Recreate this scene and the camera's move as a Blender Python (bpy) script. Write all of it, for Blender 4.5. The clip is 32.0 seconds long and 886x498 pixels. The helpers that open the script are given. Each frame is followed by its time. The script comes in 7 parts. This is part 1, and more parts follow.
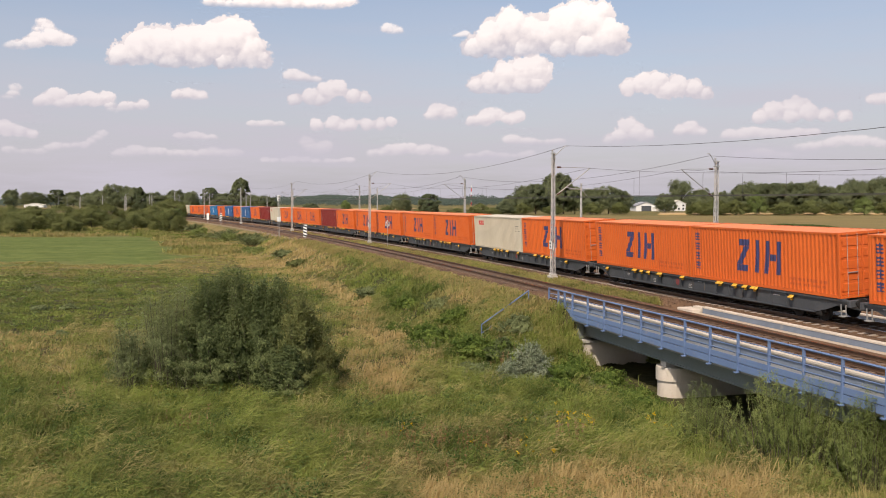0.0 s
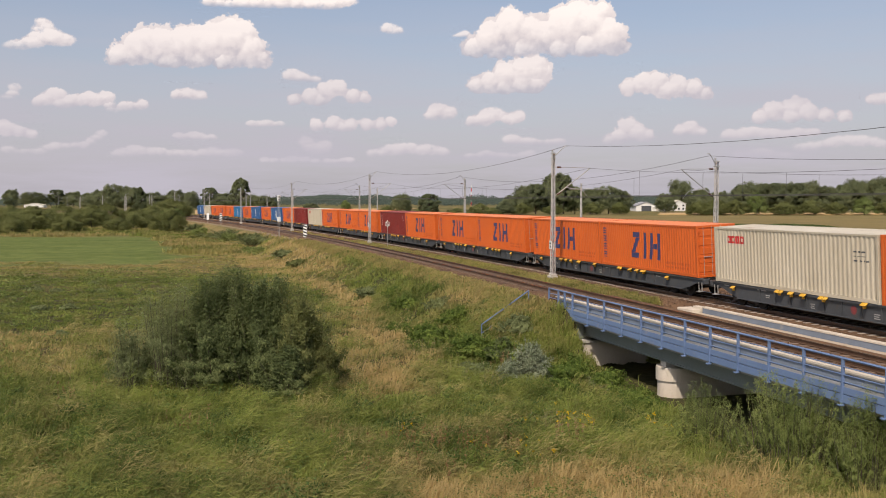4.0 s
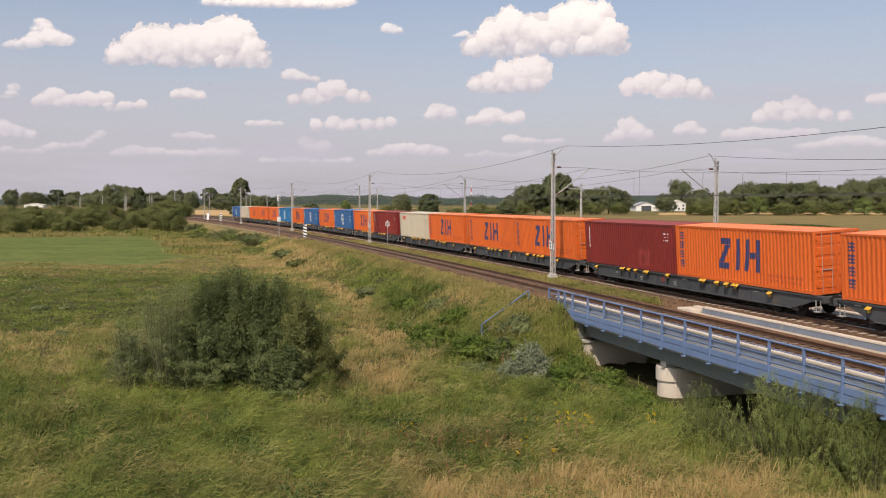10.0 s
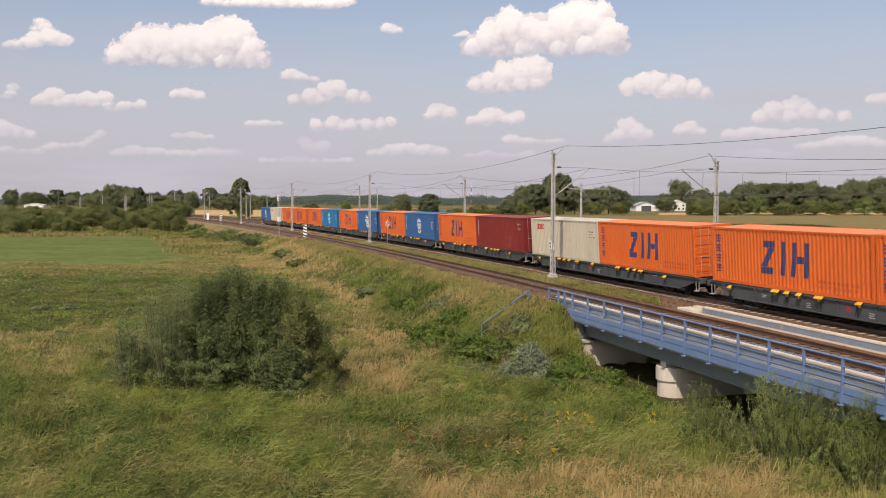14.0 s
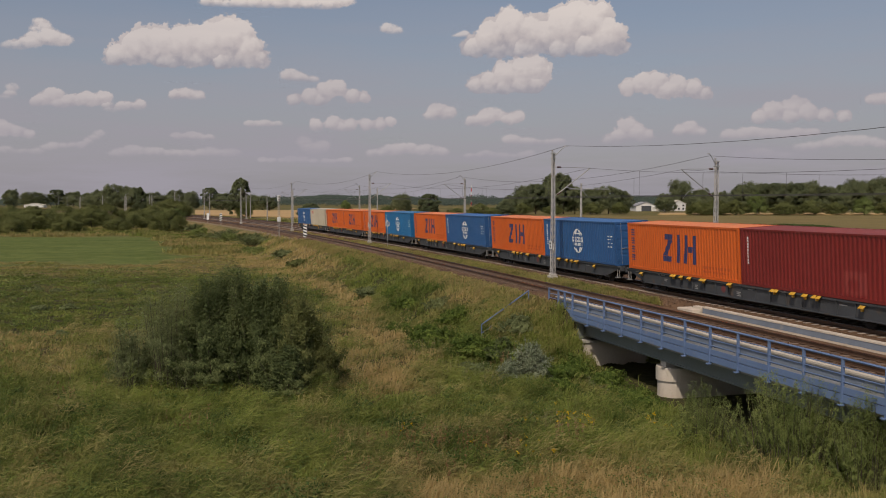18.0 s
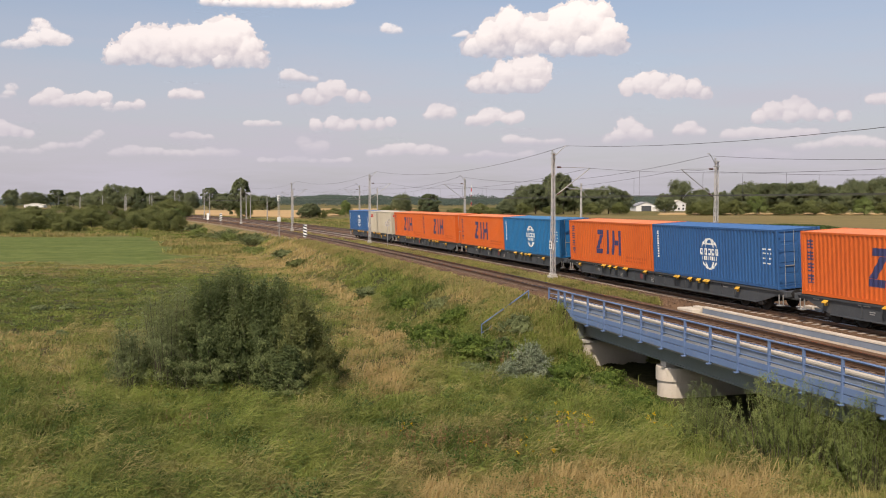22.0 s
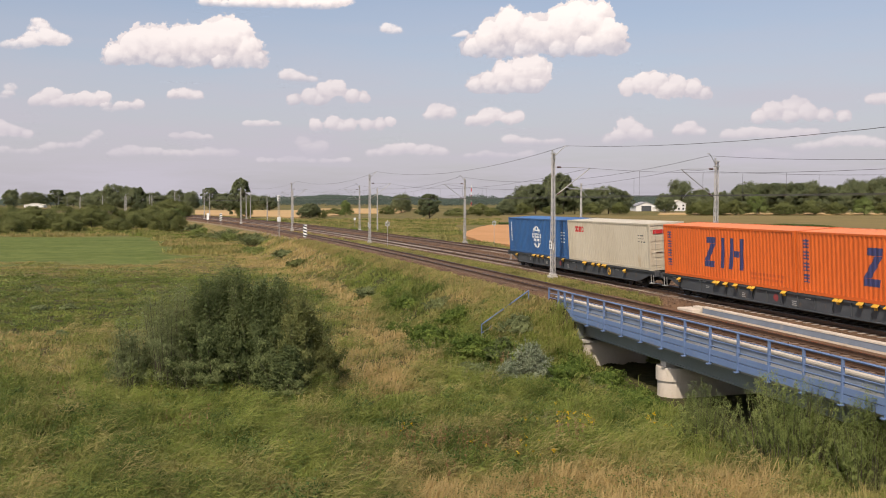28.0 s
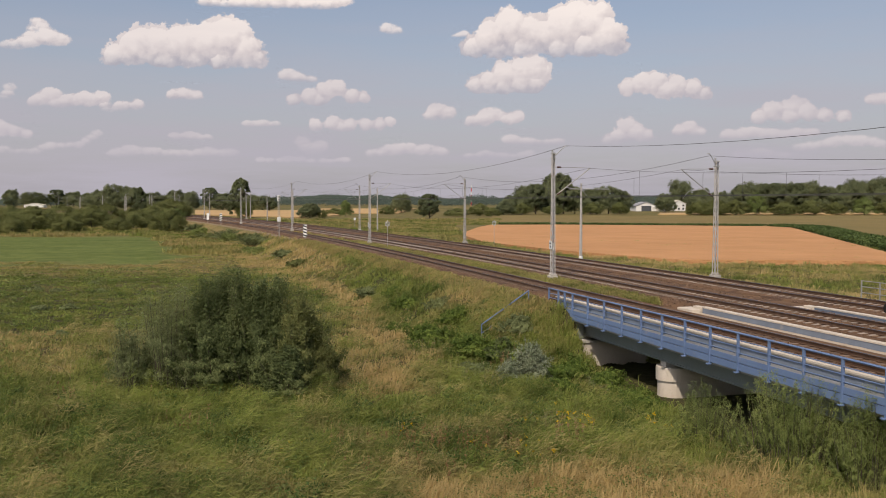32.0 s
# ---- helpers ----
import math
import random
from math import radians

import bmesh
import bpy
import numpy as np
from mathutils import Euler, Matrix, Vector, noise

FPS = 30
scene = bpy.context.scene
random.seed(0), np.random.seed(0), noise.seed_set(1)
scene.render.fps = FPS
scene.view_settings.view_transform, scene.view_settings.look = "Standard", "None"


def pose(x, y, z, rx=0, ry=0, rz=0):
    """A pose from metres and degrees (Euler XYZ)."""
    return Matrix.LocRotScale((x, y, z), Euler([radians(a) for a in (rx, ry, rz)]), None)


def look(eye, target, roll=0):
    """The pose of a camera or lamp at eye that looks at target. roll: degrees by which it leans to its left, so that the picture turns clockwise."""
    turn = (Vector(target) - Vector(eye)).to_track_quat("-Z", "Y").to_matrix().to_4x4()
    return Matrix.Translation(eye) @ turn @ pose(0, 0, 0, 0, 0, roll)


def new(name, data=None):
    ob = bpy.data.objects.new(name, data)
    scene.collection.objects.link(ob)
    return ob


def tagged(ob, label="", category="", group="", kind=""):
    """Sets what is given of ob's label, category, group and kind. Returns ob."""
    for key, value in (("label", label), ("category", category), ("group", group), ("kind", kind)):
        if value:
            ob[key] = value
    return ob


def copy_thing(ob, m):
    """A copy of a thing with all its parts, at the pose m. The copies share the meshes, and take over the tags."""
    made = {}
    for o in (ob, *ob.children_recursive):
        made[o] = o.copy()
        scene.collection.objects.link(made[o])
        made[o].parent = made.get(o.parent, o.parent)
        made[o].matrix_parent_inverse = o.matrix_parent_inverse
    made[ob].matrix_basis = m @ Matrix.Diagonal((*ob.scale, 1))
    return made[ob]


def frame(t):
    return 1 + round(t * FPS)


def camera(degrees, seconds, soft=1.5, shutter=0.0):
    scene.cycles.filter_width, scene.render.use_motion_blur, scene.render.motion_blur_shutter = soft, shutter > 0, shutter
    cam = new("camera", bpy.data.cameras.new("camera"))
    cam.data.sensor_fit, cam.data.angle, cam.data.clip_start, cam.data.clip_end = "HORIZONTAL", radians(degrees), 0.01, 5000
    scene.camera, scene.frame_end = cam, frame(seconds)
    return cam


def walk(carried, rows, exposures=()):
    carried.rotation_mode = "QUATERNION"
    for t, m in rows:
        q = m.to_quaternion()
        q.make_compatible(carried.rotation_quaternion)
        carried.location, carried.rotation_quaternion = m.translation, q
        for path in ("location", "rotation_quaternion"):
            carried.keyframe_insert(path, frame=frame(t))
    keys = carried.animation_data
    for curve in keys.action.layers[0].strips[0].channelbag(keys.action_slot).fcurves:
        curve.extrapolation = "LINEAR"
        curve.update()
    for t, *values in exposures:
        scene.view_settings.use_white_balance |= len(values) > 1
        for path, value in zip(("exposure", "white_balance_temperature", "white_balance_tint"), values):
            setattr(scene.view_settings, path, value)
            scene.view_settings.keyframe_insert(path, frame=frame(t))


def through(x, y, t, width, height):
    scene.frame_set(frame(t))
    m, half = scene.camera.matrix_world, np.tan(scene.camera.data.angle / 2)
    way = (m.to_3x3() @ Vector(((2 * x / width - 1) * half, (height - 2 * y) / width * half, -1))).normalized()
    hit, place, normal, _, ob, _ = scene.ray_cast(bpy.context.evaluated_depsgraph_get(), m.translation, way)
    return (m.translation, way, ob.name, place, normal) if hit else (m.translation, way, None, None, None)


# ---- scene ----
# ---------- camera: stands still on a tripod ----------
cam = camera(51.156, 32.0, soft=1.0)
STAND = pose(0, 0, 5.39, 87.071, 0, 0)
TINT = (6780, 14)
EXPOSURES = [(0.0, 0.08), (3.5, 0.06), (5.5, -0.72), (6.0, -0.68), (6.5, -0.54), (7.0, -0.36), (7.5, -0.12), (8.0, 0.0), (16.0, 0.0), (16.5, -0.14), (17.0, -0.4), (17.5, -0.6), (18.0, -0.75), (18.5, -0.66), (19.0, -0.47),
             (19.5, -0.22), (20.0, -0.04), (20.5, 0.0), (29.0, 0.02), (29.5, -0.06), (30.0, -0.2), (30.5, -0.4), (31.0, -0.6), (31.5, -0.5), (32.0, -0.27)]
walk(cam, [(0.0, STAND), (32.0, STAND)], [(t, e, *TINT) for t, e in EXPOSURES])

# ---------- sky, sun ----------
SUN_TO = Vector((-0.406 * 0.643, -0.914 * 0.643, 0.766))
world = bpy.data.worlds.new("sky")
scene.world = world
world.use_nodes = True
wn = world.node_tree
sky = wn.nodes.new("ShaderNodeTexSky")
sky.sky_type = "NISHITA"
sky.sun_disc = False
sky.sun_elevation = math.asin(0.766)
sky.sun_rotation = math.atan2(SUN_TO.x, SUN_TO.y)
sky.air_density, sky.dust_density, sky.ozone_density = 1.0, 2.0, 1.0
wn.nodes["Background"].inputs["Strength"].default_value = 0.13
wn.links.new(sky.outputs[0], wn.nodes["Background"].inputs["Color"])
sun_data = bpy.data.lights.new("sun", "SUN")
sun_data.energy, sun_data.angle, sun_data.color = 4.4, radians(0.5), (1.0, 0.93, 0.82)
sun = new("sun", sun_data)
sun.matrix_basis = look(SUN_TO * 100, (0, 0, 0))

# ---------- the curve of the line ----------
PHI, XR, YR, KAP = -1.28946, 12.124, 63.073, 0.00054
RAD = 1 / KAP
CENX, CENY = XR + math.sin(PHI) / KAP, YR - math.cos(PHI) / KAP
TRACK_A, TRACK_B, TRACK_C = 6.2, 0.0, -6.4


def on_line(s, o=0.0, z=0.0):
    """The point s metres along the middle track, o metres towards the meadow."""
    a = PHI - KAP * s
    return Vector((CENX - (RAD - o) * math.sin(a), CENY + (RAD - o) * math.cos(a), z))


CANT = radians(3.4)
INNER = 0.755


def canted(u, z):
    """The height of a point u metres towards the meadow from a canted track's middle: the far rail is raised."""
    return z + (INNER - u) * math.tan(CANT)


def track_pose(s, o, z=0.0):
    """As line_pose, tilted with the canted track; the meadow-side rail keeps its height."""
    return line_pose(s, o) @ Matrix.Translation((0, 0, canted(0.0, 0.0))) @ Matrix.Rotation(CANT, 4, "X") @ Matrix.Translation((0, 0, z))


def line_pose(s, o=0.0, z=0.0):
    """x along the travel, y towards the far side."""
    return Matrix.Translation(on_line(s, o, z)) @ Matrix.Rotation(PHI - KAP * s, 4, "Z")


def line_of(x, y):
    """s and o of points given as arrays."""
    dx, dy = x - CENX, y - CENY
    return (PHI - np.arctan2(-dx, dy)) / KAP, RAD - np.hypot(dx, dy)


def smooth(a, b, v):
    t = np.clip((v - a) / (b - a), 0, 1)
    return t * t * (3 - 2 * t)


def waves(x, y, size, seed=0):
    """Cheap soft noise between about -1 and 1, for arrays."""
    k = 2 * math.pi / size
    p = seed * 1.7
    return (np.sin(k * (x + 0.45 * y) + p) + np.sin(k * 1.37 * (0.6 * x - y) + 2.1 * p + 1.3) + np.sin(k * 2.3 * (0.3 * x + y) + 0.7 * p + 4.0) * 0.6
            + np.sin(k * 3.9 * (x - 0.35 * y) + 3.3 * p) * 0.45) / 2.4


def ground_z(x, y):
    s, o = line_of(x, y)
    z = -0.62 - 2.5 * smooth(8.6, 15.4, o) - 2.2 * smooth(10.4, 17.0, -o)
    valley = smooth(9.6 - 2.6 * smooth(7.9, 9, o), 11.2 + 4.8 * smooth(7.8, 8.6, o), s + 0.12 * np.maximum(0, np.abs(o) - 8)) * (1 - smooth(50, 54, s)) * (1 - smooth(30, 60, np.abs(o)))
    deep = -3.6 + 0.15 * smooth(9, 16, o)
    z = z + (np.minimum(z, deep) - z) * valley
    rough = smooth(9.5, 13, np.abs(o))
    near = 1 - smooth(120, 400, np.hypot(x, y))
    return z + rough * near * (0.10 * waves(x, y, 9) + 0.14 * waves(x, y, 31, 2) + 0.07 * waves(x, y, 2.4, 7)) + rough * (1 - near) * 0.15 * waves(x, y, 160, 3)


def gz(x, y):
    return float(ground_z(np.array([x], float), np.array([y], float))[0])


# ---------- materials ----------
def links(nt, a, b):
    nt.links.new(a, b)


def surf(name, base, other=None, size=1.0, fine=0.05, rough=0.7, metal=0.0, bump=0.15, mix=0.5, island=0.0, stain=None, stain_size=1.5, stain_at=0.62, streak=1.0, spec=0.5):
    """A surface with two scales of variation: patches of size, grain of fine (metres)."""
    m = bpy.data.materials.new(name)
    m.use_nodes = True
    nt = m.node_tree
    n = nt.nodes
    p = n["Principled BSDF"]
    p.inputs["Roughness"].default_value, p.inputs["Metallic"].default_value = rough, metal
    p.inputs["Specular IOR Level"].default_value = spec
    tc = n.new("ShaderNodeTexCoord")
    mp = n.new("ShaderNodeMapping")
    mp.inputs["Scale"].default_value = (1, 1, streak)
    links(nt, tc.outputs["Object"], mp.inputs["Vector"])
    other = other or tuple(c * 0.75 for c in base)
    n1 = n.new("ShaderNodeTexNoise")
    n1.inputs["Scale"].default_value, n1.inputs["Detail"].default_value = 1 / size, 5
    n2 = n.new("ShaderNodeTexNoise")
    n2.inputs["Scale"].default_value, n2.inputs["Detail"].default_value = 1 / fine, 4
    info = n.new("ShaderNodeObjectInfo")
    add = n.new("ShaderNodeVectorMath")
    sc = n.new("ShaderNodeMath")
    sc.operation = "MULTIPLY"
    sc.inputs[1].default_value = 37.0
    links(nt, info.outputs["Random"], sc.inputs[0])
    links(nt, mp.outputs[0], add.inputs[0])
    links(nt, sc.outputs[0], add.inputs[1])
    links(nt, add.outputs[0], n1.inputs["Vector"])
    links(nt, add.outputs[0], n2.inputs["Vector"])
    avg = n.new("ShaderNodeMath")
    avg.operation = "MULTIPLY_ADD"
    avg.inputs[1].default_value = 0.55
    links(nt, n2.outputs["Fac"], avg.inputs[0])
    half = n.new("ShaderNodeMath")
    half.operation = "MULTIPLY"
    half.inputs[1].default_value = 0.45 + mix
    links(nt, n1.outputs["Fac"], half.inputs[0])
    links(nt, half.outputs[0], avg.inputs[2])
    ramp = n.new("ShaderNodeMapRange")
    ramp.inputs["From Min"].default_value, ramp.inputs["From Max"].default_value = 0.45, 1.0
    links(nt, avg.outputs[0], ramp.inputs["Value"])
    col = n.new("ShaderNodeMix")
    col.data_type = "RGBA"
    col.inputs["A"].default_value, col.inputs["B"].default_value = (*base, 1), (*other, 1)
    links(nt, ramp.outputs[0], col.inputs["Factor"])
    out = col.outputs["Result"]
    if stain:
        n3 = n.new("ShaderNodeTexNoise")
        n3.inputs["Scale"].default_value, n3.inputs["Detail"].default_value = 1 / stain_size, 6
        links(nt, add.outputs[0], n3.inputs["Vector"])
        r3 = n.new("ShaderNodeMapRange")
        r3.inputs["From Min"].default_value, r3.inputs["From Max"].default_value = stain_at, stain_at + 0.12
        links(nt, n3.outputs["Fac"], r3.inputs["Value"])
        c3 = n.new("ShaderNodeMix")
        c3.data_type = "RGBA"
        links(nt, r3.outputs[0], c3.inputs["Factor"])
        links(nt, out, c3.inputs["A"])
        c3.inputs["B"].default_value = (*stain, 1)
        out = c3.outputs["Result"]
    if island:
        geo = n.new("ShaderNodeNewGeometry")
        plus = n.new("ShaderNodeMath")
        plus.operation = "ADD"
        links(nt, geo.outputs["Random Per Island"], plus.inputs[0])
        links(nt, info.outputs["Random"], plus.inputs[1])
        fr = n.new("ShaderNodeMath")
        fr.operation = "FRACT"
        links(nt, plus.outputs[0], fr.inputs[0])
        mr = n.new("ShaderNodeMapRange")
        mr.inputs["To Min"].default_value, mr.inputs["To Max"].default_value = 1 - island, 1 + island
        links(nt, fr.outputs[0], mr.inputs["Value"])
        hsv = n.new("ShaderNodeHueSaturation")
        links(nt, mr.outputs[0], hsv.inputs["Value"])
        links(nt, out, hsv.inputs["Color"])
        out = hsv.outputs["Color"]
    links(nt, out, p.inputs["Base Color"])
    if bump:
        bp = n.new("ShaderNodeBump")
        bp.inputs["Strength"].default_value, bp.inputs["Distance"].default_value = bump, fine
        links(nt, n2.outputs["Fac"], bp.inputs["Height"])
        links(nt, bp.outputs[0], p.inputs["Normal"])
    return m


def leafy(name, dark, light, through=0.25, tip=None):
    """Leaves or blades, each with a shade of its own, that let some light through. tip: the colour towards which the dry attribute turns."""
    m = bpy.data.materials.new(name)
    m.use_nodes = True
    nt = m.node_tree
    n = nt.nodes
    p = n["Principled BSDF"]
    p.inputs["Roughness"].default_value = 0.6
    p.inputs["Specular IOR Level"].default_value = 0.12
    geo = n.new("ShaderNodeNewGeometry")
    tc = n.new("ShaderNodeTexCoord")
    ns = n.new("ShaderNodeTexNoise")
    ns.inputs["Scale"].default_value, ns.inputs["Detail"].default_value = 0.6, 4
    links(nt, tc.outputs["Object"], ns.inputs["Vector"])
    broad = n.new("ShaderNodeTexNoise")
    broad.inputs["Scale"].default_value, broad.inputs["Detail"].default_value = 0.17, 3
    links(nt, tc.outputs["Object"], broad.inputs["Vector"])
    both = n.new("ShaderNodeMath")
    both.operation = "ADD"
    links(nt, ns.outputs["Fac"], both.inputs[0])
    links(nt, broad.outputs["Fac"], both.inputs[1])
    ad = n.new("ShaderNodeMath")
    ad.operation = "MULTIPLY_ADD"
    ad.inputs[1].default_value = 0.42
    links(nt, geo.outputs["Random Per Island"], ad.inputs[0])
    links(nt, both.outputs[0], ad.inputs[2])
    mr = n.new("ShaderNodeMapRange")
    mr.inputs["From Min"].default_value, mr.inputs["From Max"].default_value = 0.96, 1.48
    links(nt, ad.outputs[0], mr.inputs["Value"])
    col = n.new("ShaderNodeMix")
    col.data_type = "RGBA"
    col.inputs["A"].default_value, col.inputs["B"].default_value = (*dark, 1), (*light, 1)
    links(nt, mr.outputs[0], col.inputs["Factor"])
    out = col.outputs["Result"]
    if tip:
        at = n.new("ShaderNodeAttribute")
        at.attribute_name = "dry"
        c2 = n.new("ShaderNodeMix")
        c2.data_type = "RGBA"
        links(nt, at.outputs["Fac"], c2.inputs["Factor"])
        links(nt, out, c2.inputs["A"])
        c2.inputs["B"].default_value = (*tip, 1)
        out = c2.outputs["Result"]
    links(nt, out, p.inputs["Base Color"])
    tr = n.new("ShaderNodeBsdfTranslucent")
    links(nt, out, tr.inputs["Color"])
    mx = n.new("ShaderNodeMixShader")
    mx.inputs[0].default_value = through
    links(nt, p.outputs[0], mx.inputs[1])
    links(nt, tr.outputs[0], mx.inputs[2])
    links(nt, mx.outputs[0], n["Material Output"].inputs["Surface"])
    return m


def ground_material():
    """Rough meadow soil and turf: green and straw-coloured patches, with a mown field where the cover attribute says so."""
    m = bpy.data.materials.new("turf")
    m.use_nodes = True
    nt = m.node_tree
    n = nt.nodes
    p = n["Principled BSDF"]
    p.inputs["Roughness"].default_value = 0.95
    p.inputs["Specular IOR Level"].default_value = 0.1
    tc = n.new("ShaderNodeTexCoord")
    big = n.new("ShaderNodeTexNoise")
    big.inputs["Scale"].default_value, big.inputs["Detail"].default_value = 0.07, 6
    fin = n.new("ShaderNodeTexNoise")
    fin.inputs["Scale"].default_value, fin.inputs["Detail"].default_value = 2.2, 6
    for t in (big, fin):
        links(nt, tc.outputs["Object"], t.inputs["Vector"])
    dry = n.new("ShaderNodeAttribute")
    dry.attribute_name = "dry"
    mown = n.new("ShaderNodeAttribute")
    mown.attribute_name = "mown"
    add = n.new("ShaderNodeMath")
    add.operation = "MULTIPLY_ADD"
    add.inputs[1].default_value = 0.9
    links(nt, big.outputs["Fac"], add.inputs[0])
    links(nt, fin.outputs["Fac"], add.inputs[2])
    mr = n.new("ShaderNodeMapRange")
    mr.inputs["From Min"].default_value, mr.inputs["From Max"].default_value = 0.68, 1.25
    links(nt, add.outputs[0], mr.inputs["Value"])
    c1 = n.new("ShaderNodeMix")
    c1.data_type = "RGBA"
    c1.inputs["A"].default_value, c1.inputs["B"].default_value = (0.055, 0.065, 0.02, 1), (0.16, 0.135, 0.05, 1)
    links(nt, mr.outputs[0], c1.inputs["Factor"])
    c2 = n.new("ShaderNodeMix")
    c2.data_type = "RGBA"
    links(nt, dry.outputs["Fac"], c2.inputs["Factor"])
    links(nt, c1.outputs["Result"], c2.inputs["A"])
    c2.inputs["B"].default_value = (0.26, 0.185, 0.08, 1)
    c3 = n.new("ShaderNodeMix")
    c3.data_type = "RGBA"
    links(nt, mown.outputs["Fac"], c3.inputs["Factor"])
    links(nt, c2.outputs["Result"], c3.inputs["A"])
    g = n.new("ShaderNodeMix")
    g.data_type = "RGBA"
    g.inputs["A"].default_value, g.inputs["B"].default_value = (0.076, 0.104, 0.025, 1), (0.14, 0.16, 0.045, 1)
    # swathes left by the mower
    rows_at = n.new("ShaderNodeMapping")
    rows_at.inputs["Scale"].default_value = (0.015, 0.22, 1)
    rows_at.inputs["Rotation"].default_value = (0, 0, 0.12)
    swathe = n.new("ShaderNodeTexNoise")
    swathe.inputs["Scale"].default_value, swathe.inputs["Detail"].default_value = 1.0, 5
    links(nt, tc.outputs["Object"], rows_at.inputs["Vector"])
    links(nt, rows_at.outputs[0], swathe.inputs["Vector"])
    tufted = n.new("ShaderNodeTexNoise")
    tufted.inputs["Scale"].default_value, tufted.inputs["Detail"].default_value = 0.5, 7
    links(nt, tc.outputs["Object"], tufted.inputs["Vector"])
    both = n.new("ShaderNodeMath")
    both.operation = "MULTIPLY_ADD"
    both.inputs[1].default_value = 0.9
    links(nt, tufted.outputs["Fac"], both.inputs[0])
    links(nt, swathe.outputs["Fac"], both.inputs[2])
    sr = n.new("ShaderNodeMapRange")
    sr.inputs["From Min"].default_value, sr.inputs["From Max"].default_value = 0.72, 1.18
    links(nt, both.outputs[0], sr.inputs["Value"])
    links(nt, sr.outputs[0], g.inputs["Factor"])
    links(nt, g.outputs["Result"], c3.inputs["B"])
    # brown ground litter, with the shade between tufts put into its colour
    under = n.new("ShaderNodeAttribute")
    under.attribute_name = "litter_shade"
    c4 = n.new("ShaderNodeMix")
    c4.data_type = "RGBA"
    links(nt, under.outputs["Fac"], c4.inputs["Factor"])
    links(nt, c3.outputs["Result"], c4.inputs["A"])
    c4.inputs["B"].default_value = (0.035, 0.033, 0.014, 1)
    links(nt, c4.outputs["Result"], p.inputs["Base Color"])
    bp = n.new("ShaderNodeBump")
    bp.inputs["Strength"].default_value, bp.inputs["Distance"].default_value = 0.7, 0.3
    links(nt, fin.outputs["Fac"], bp.inputs["Height"])
    links(nt, bp.outputs[0], p.inputs["Normal"])
    return m


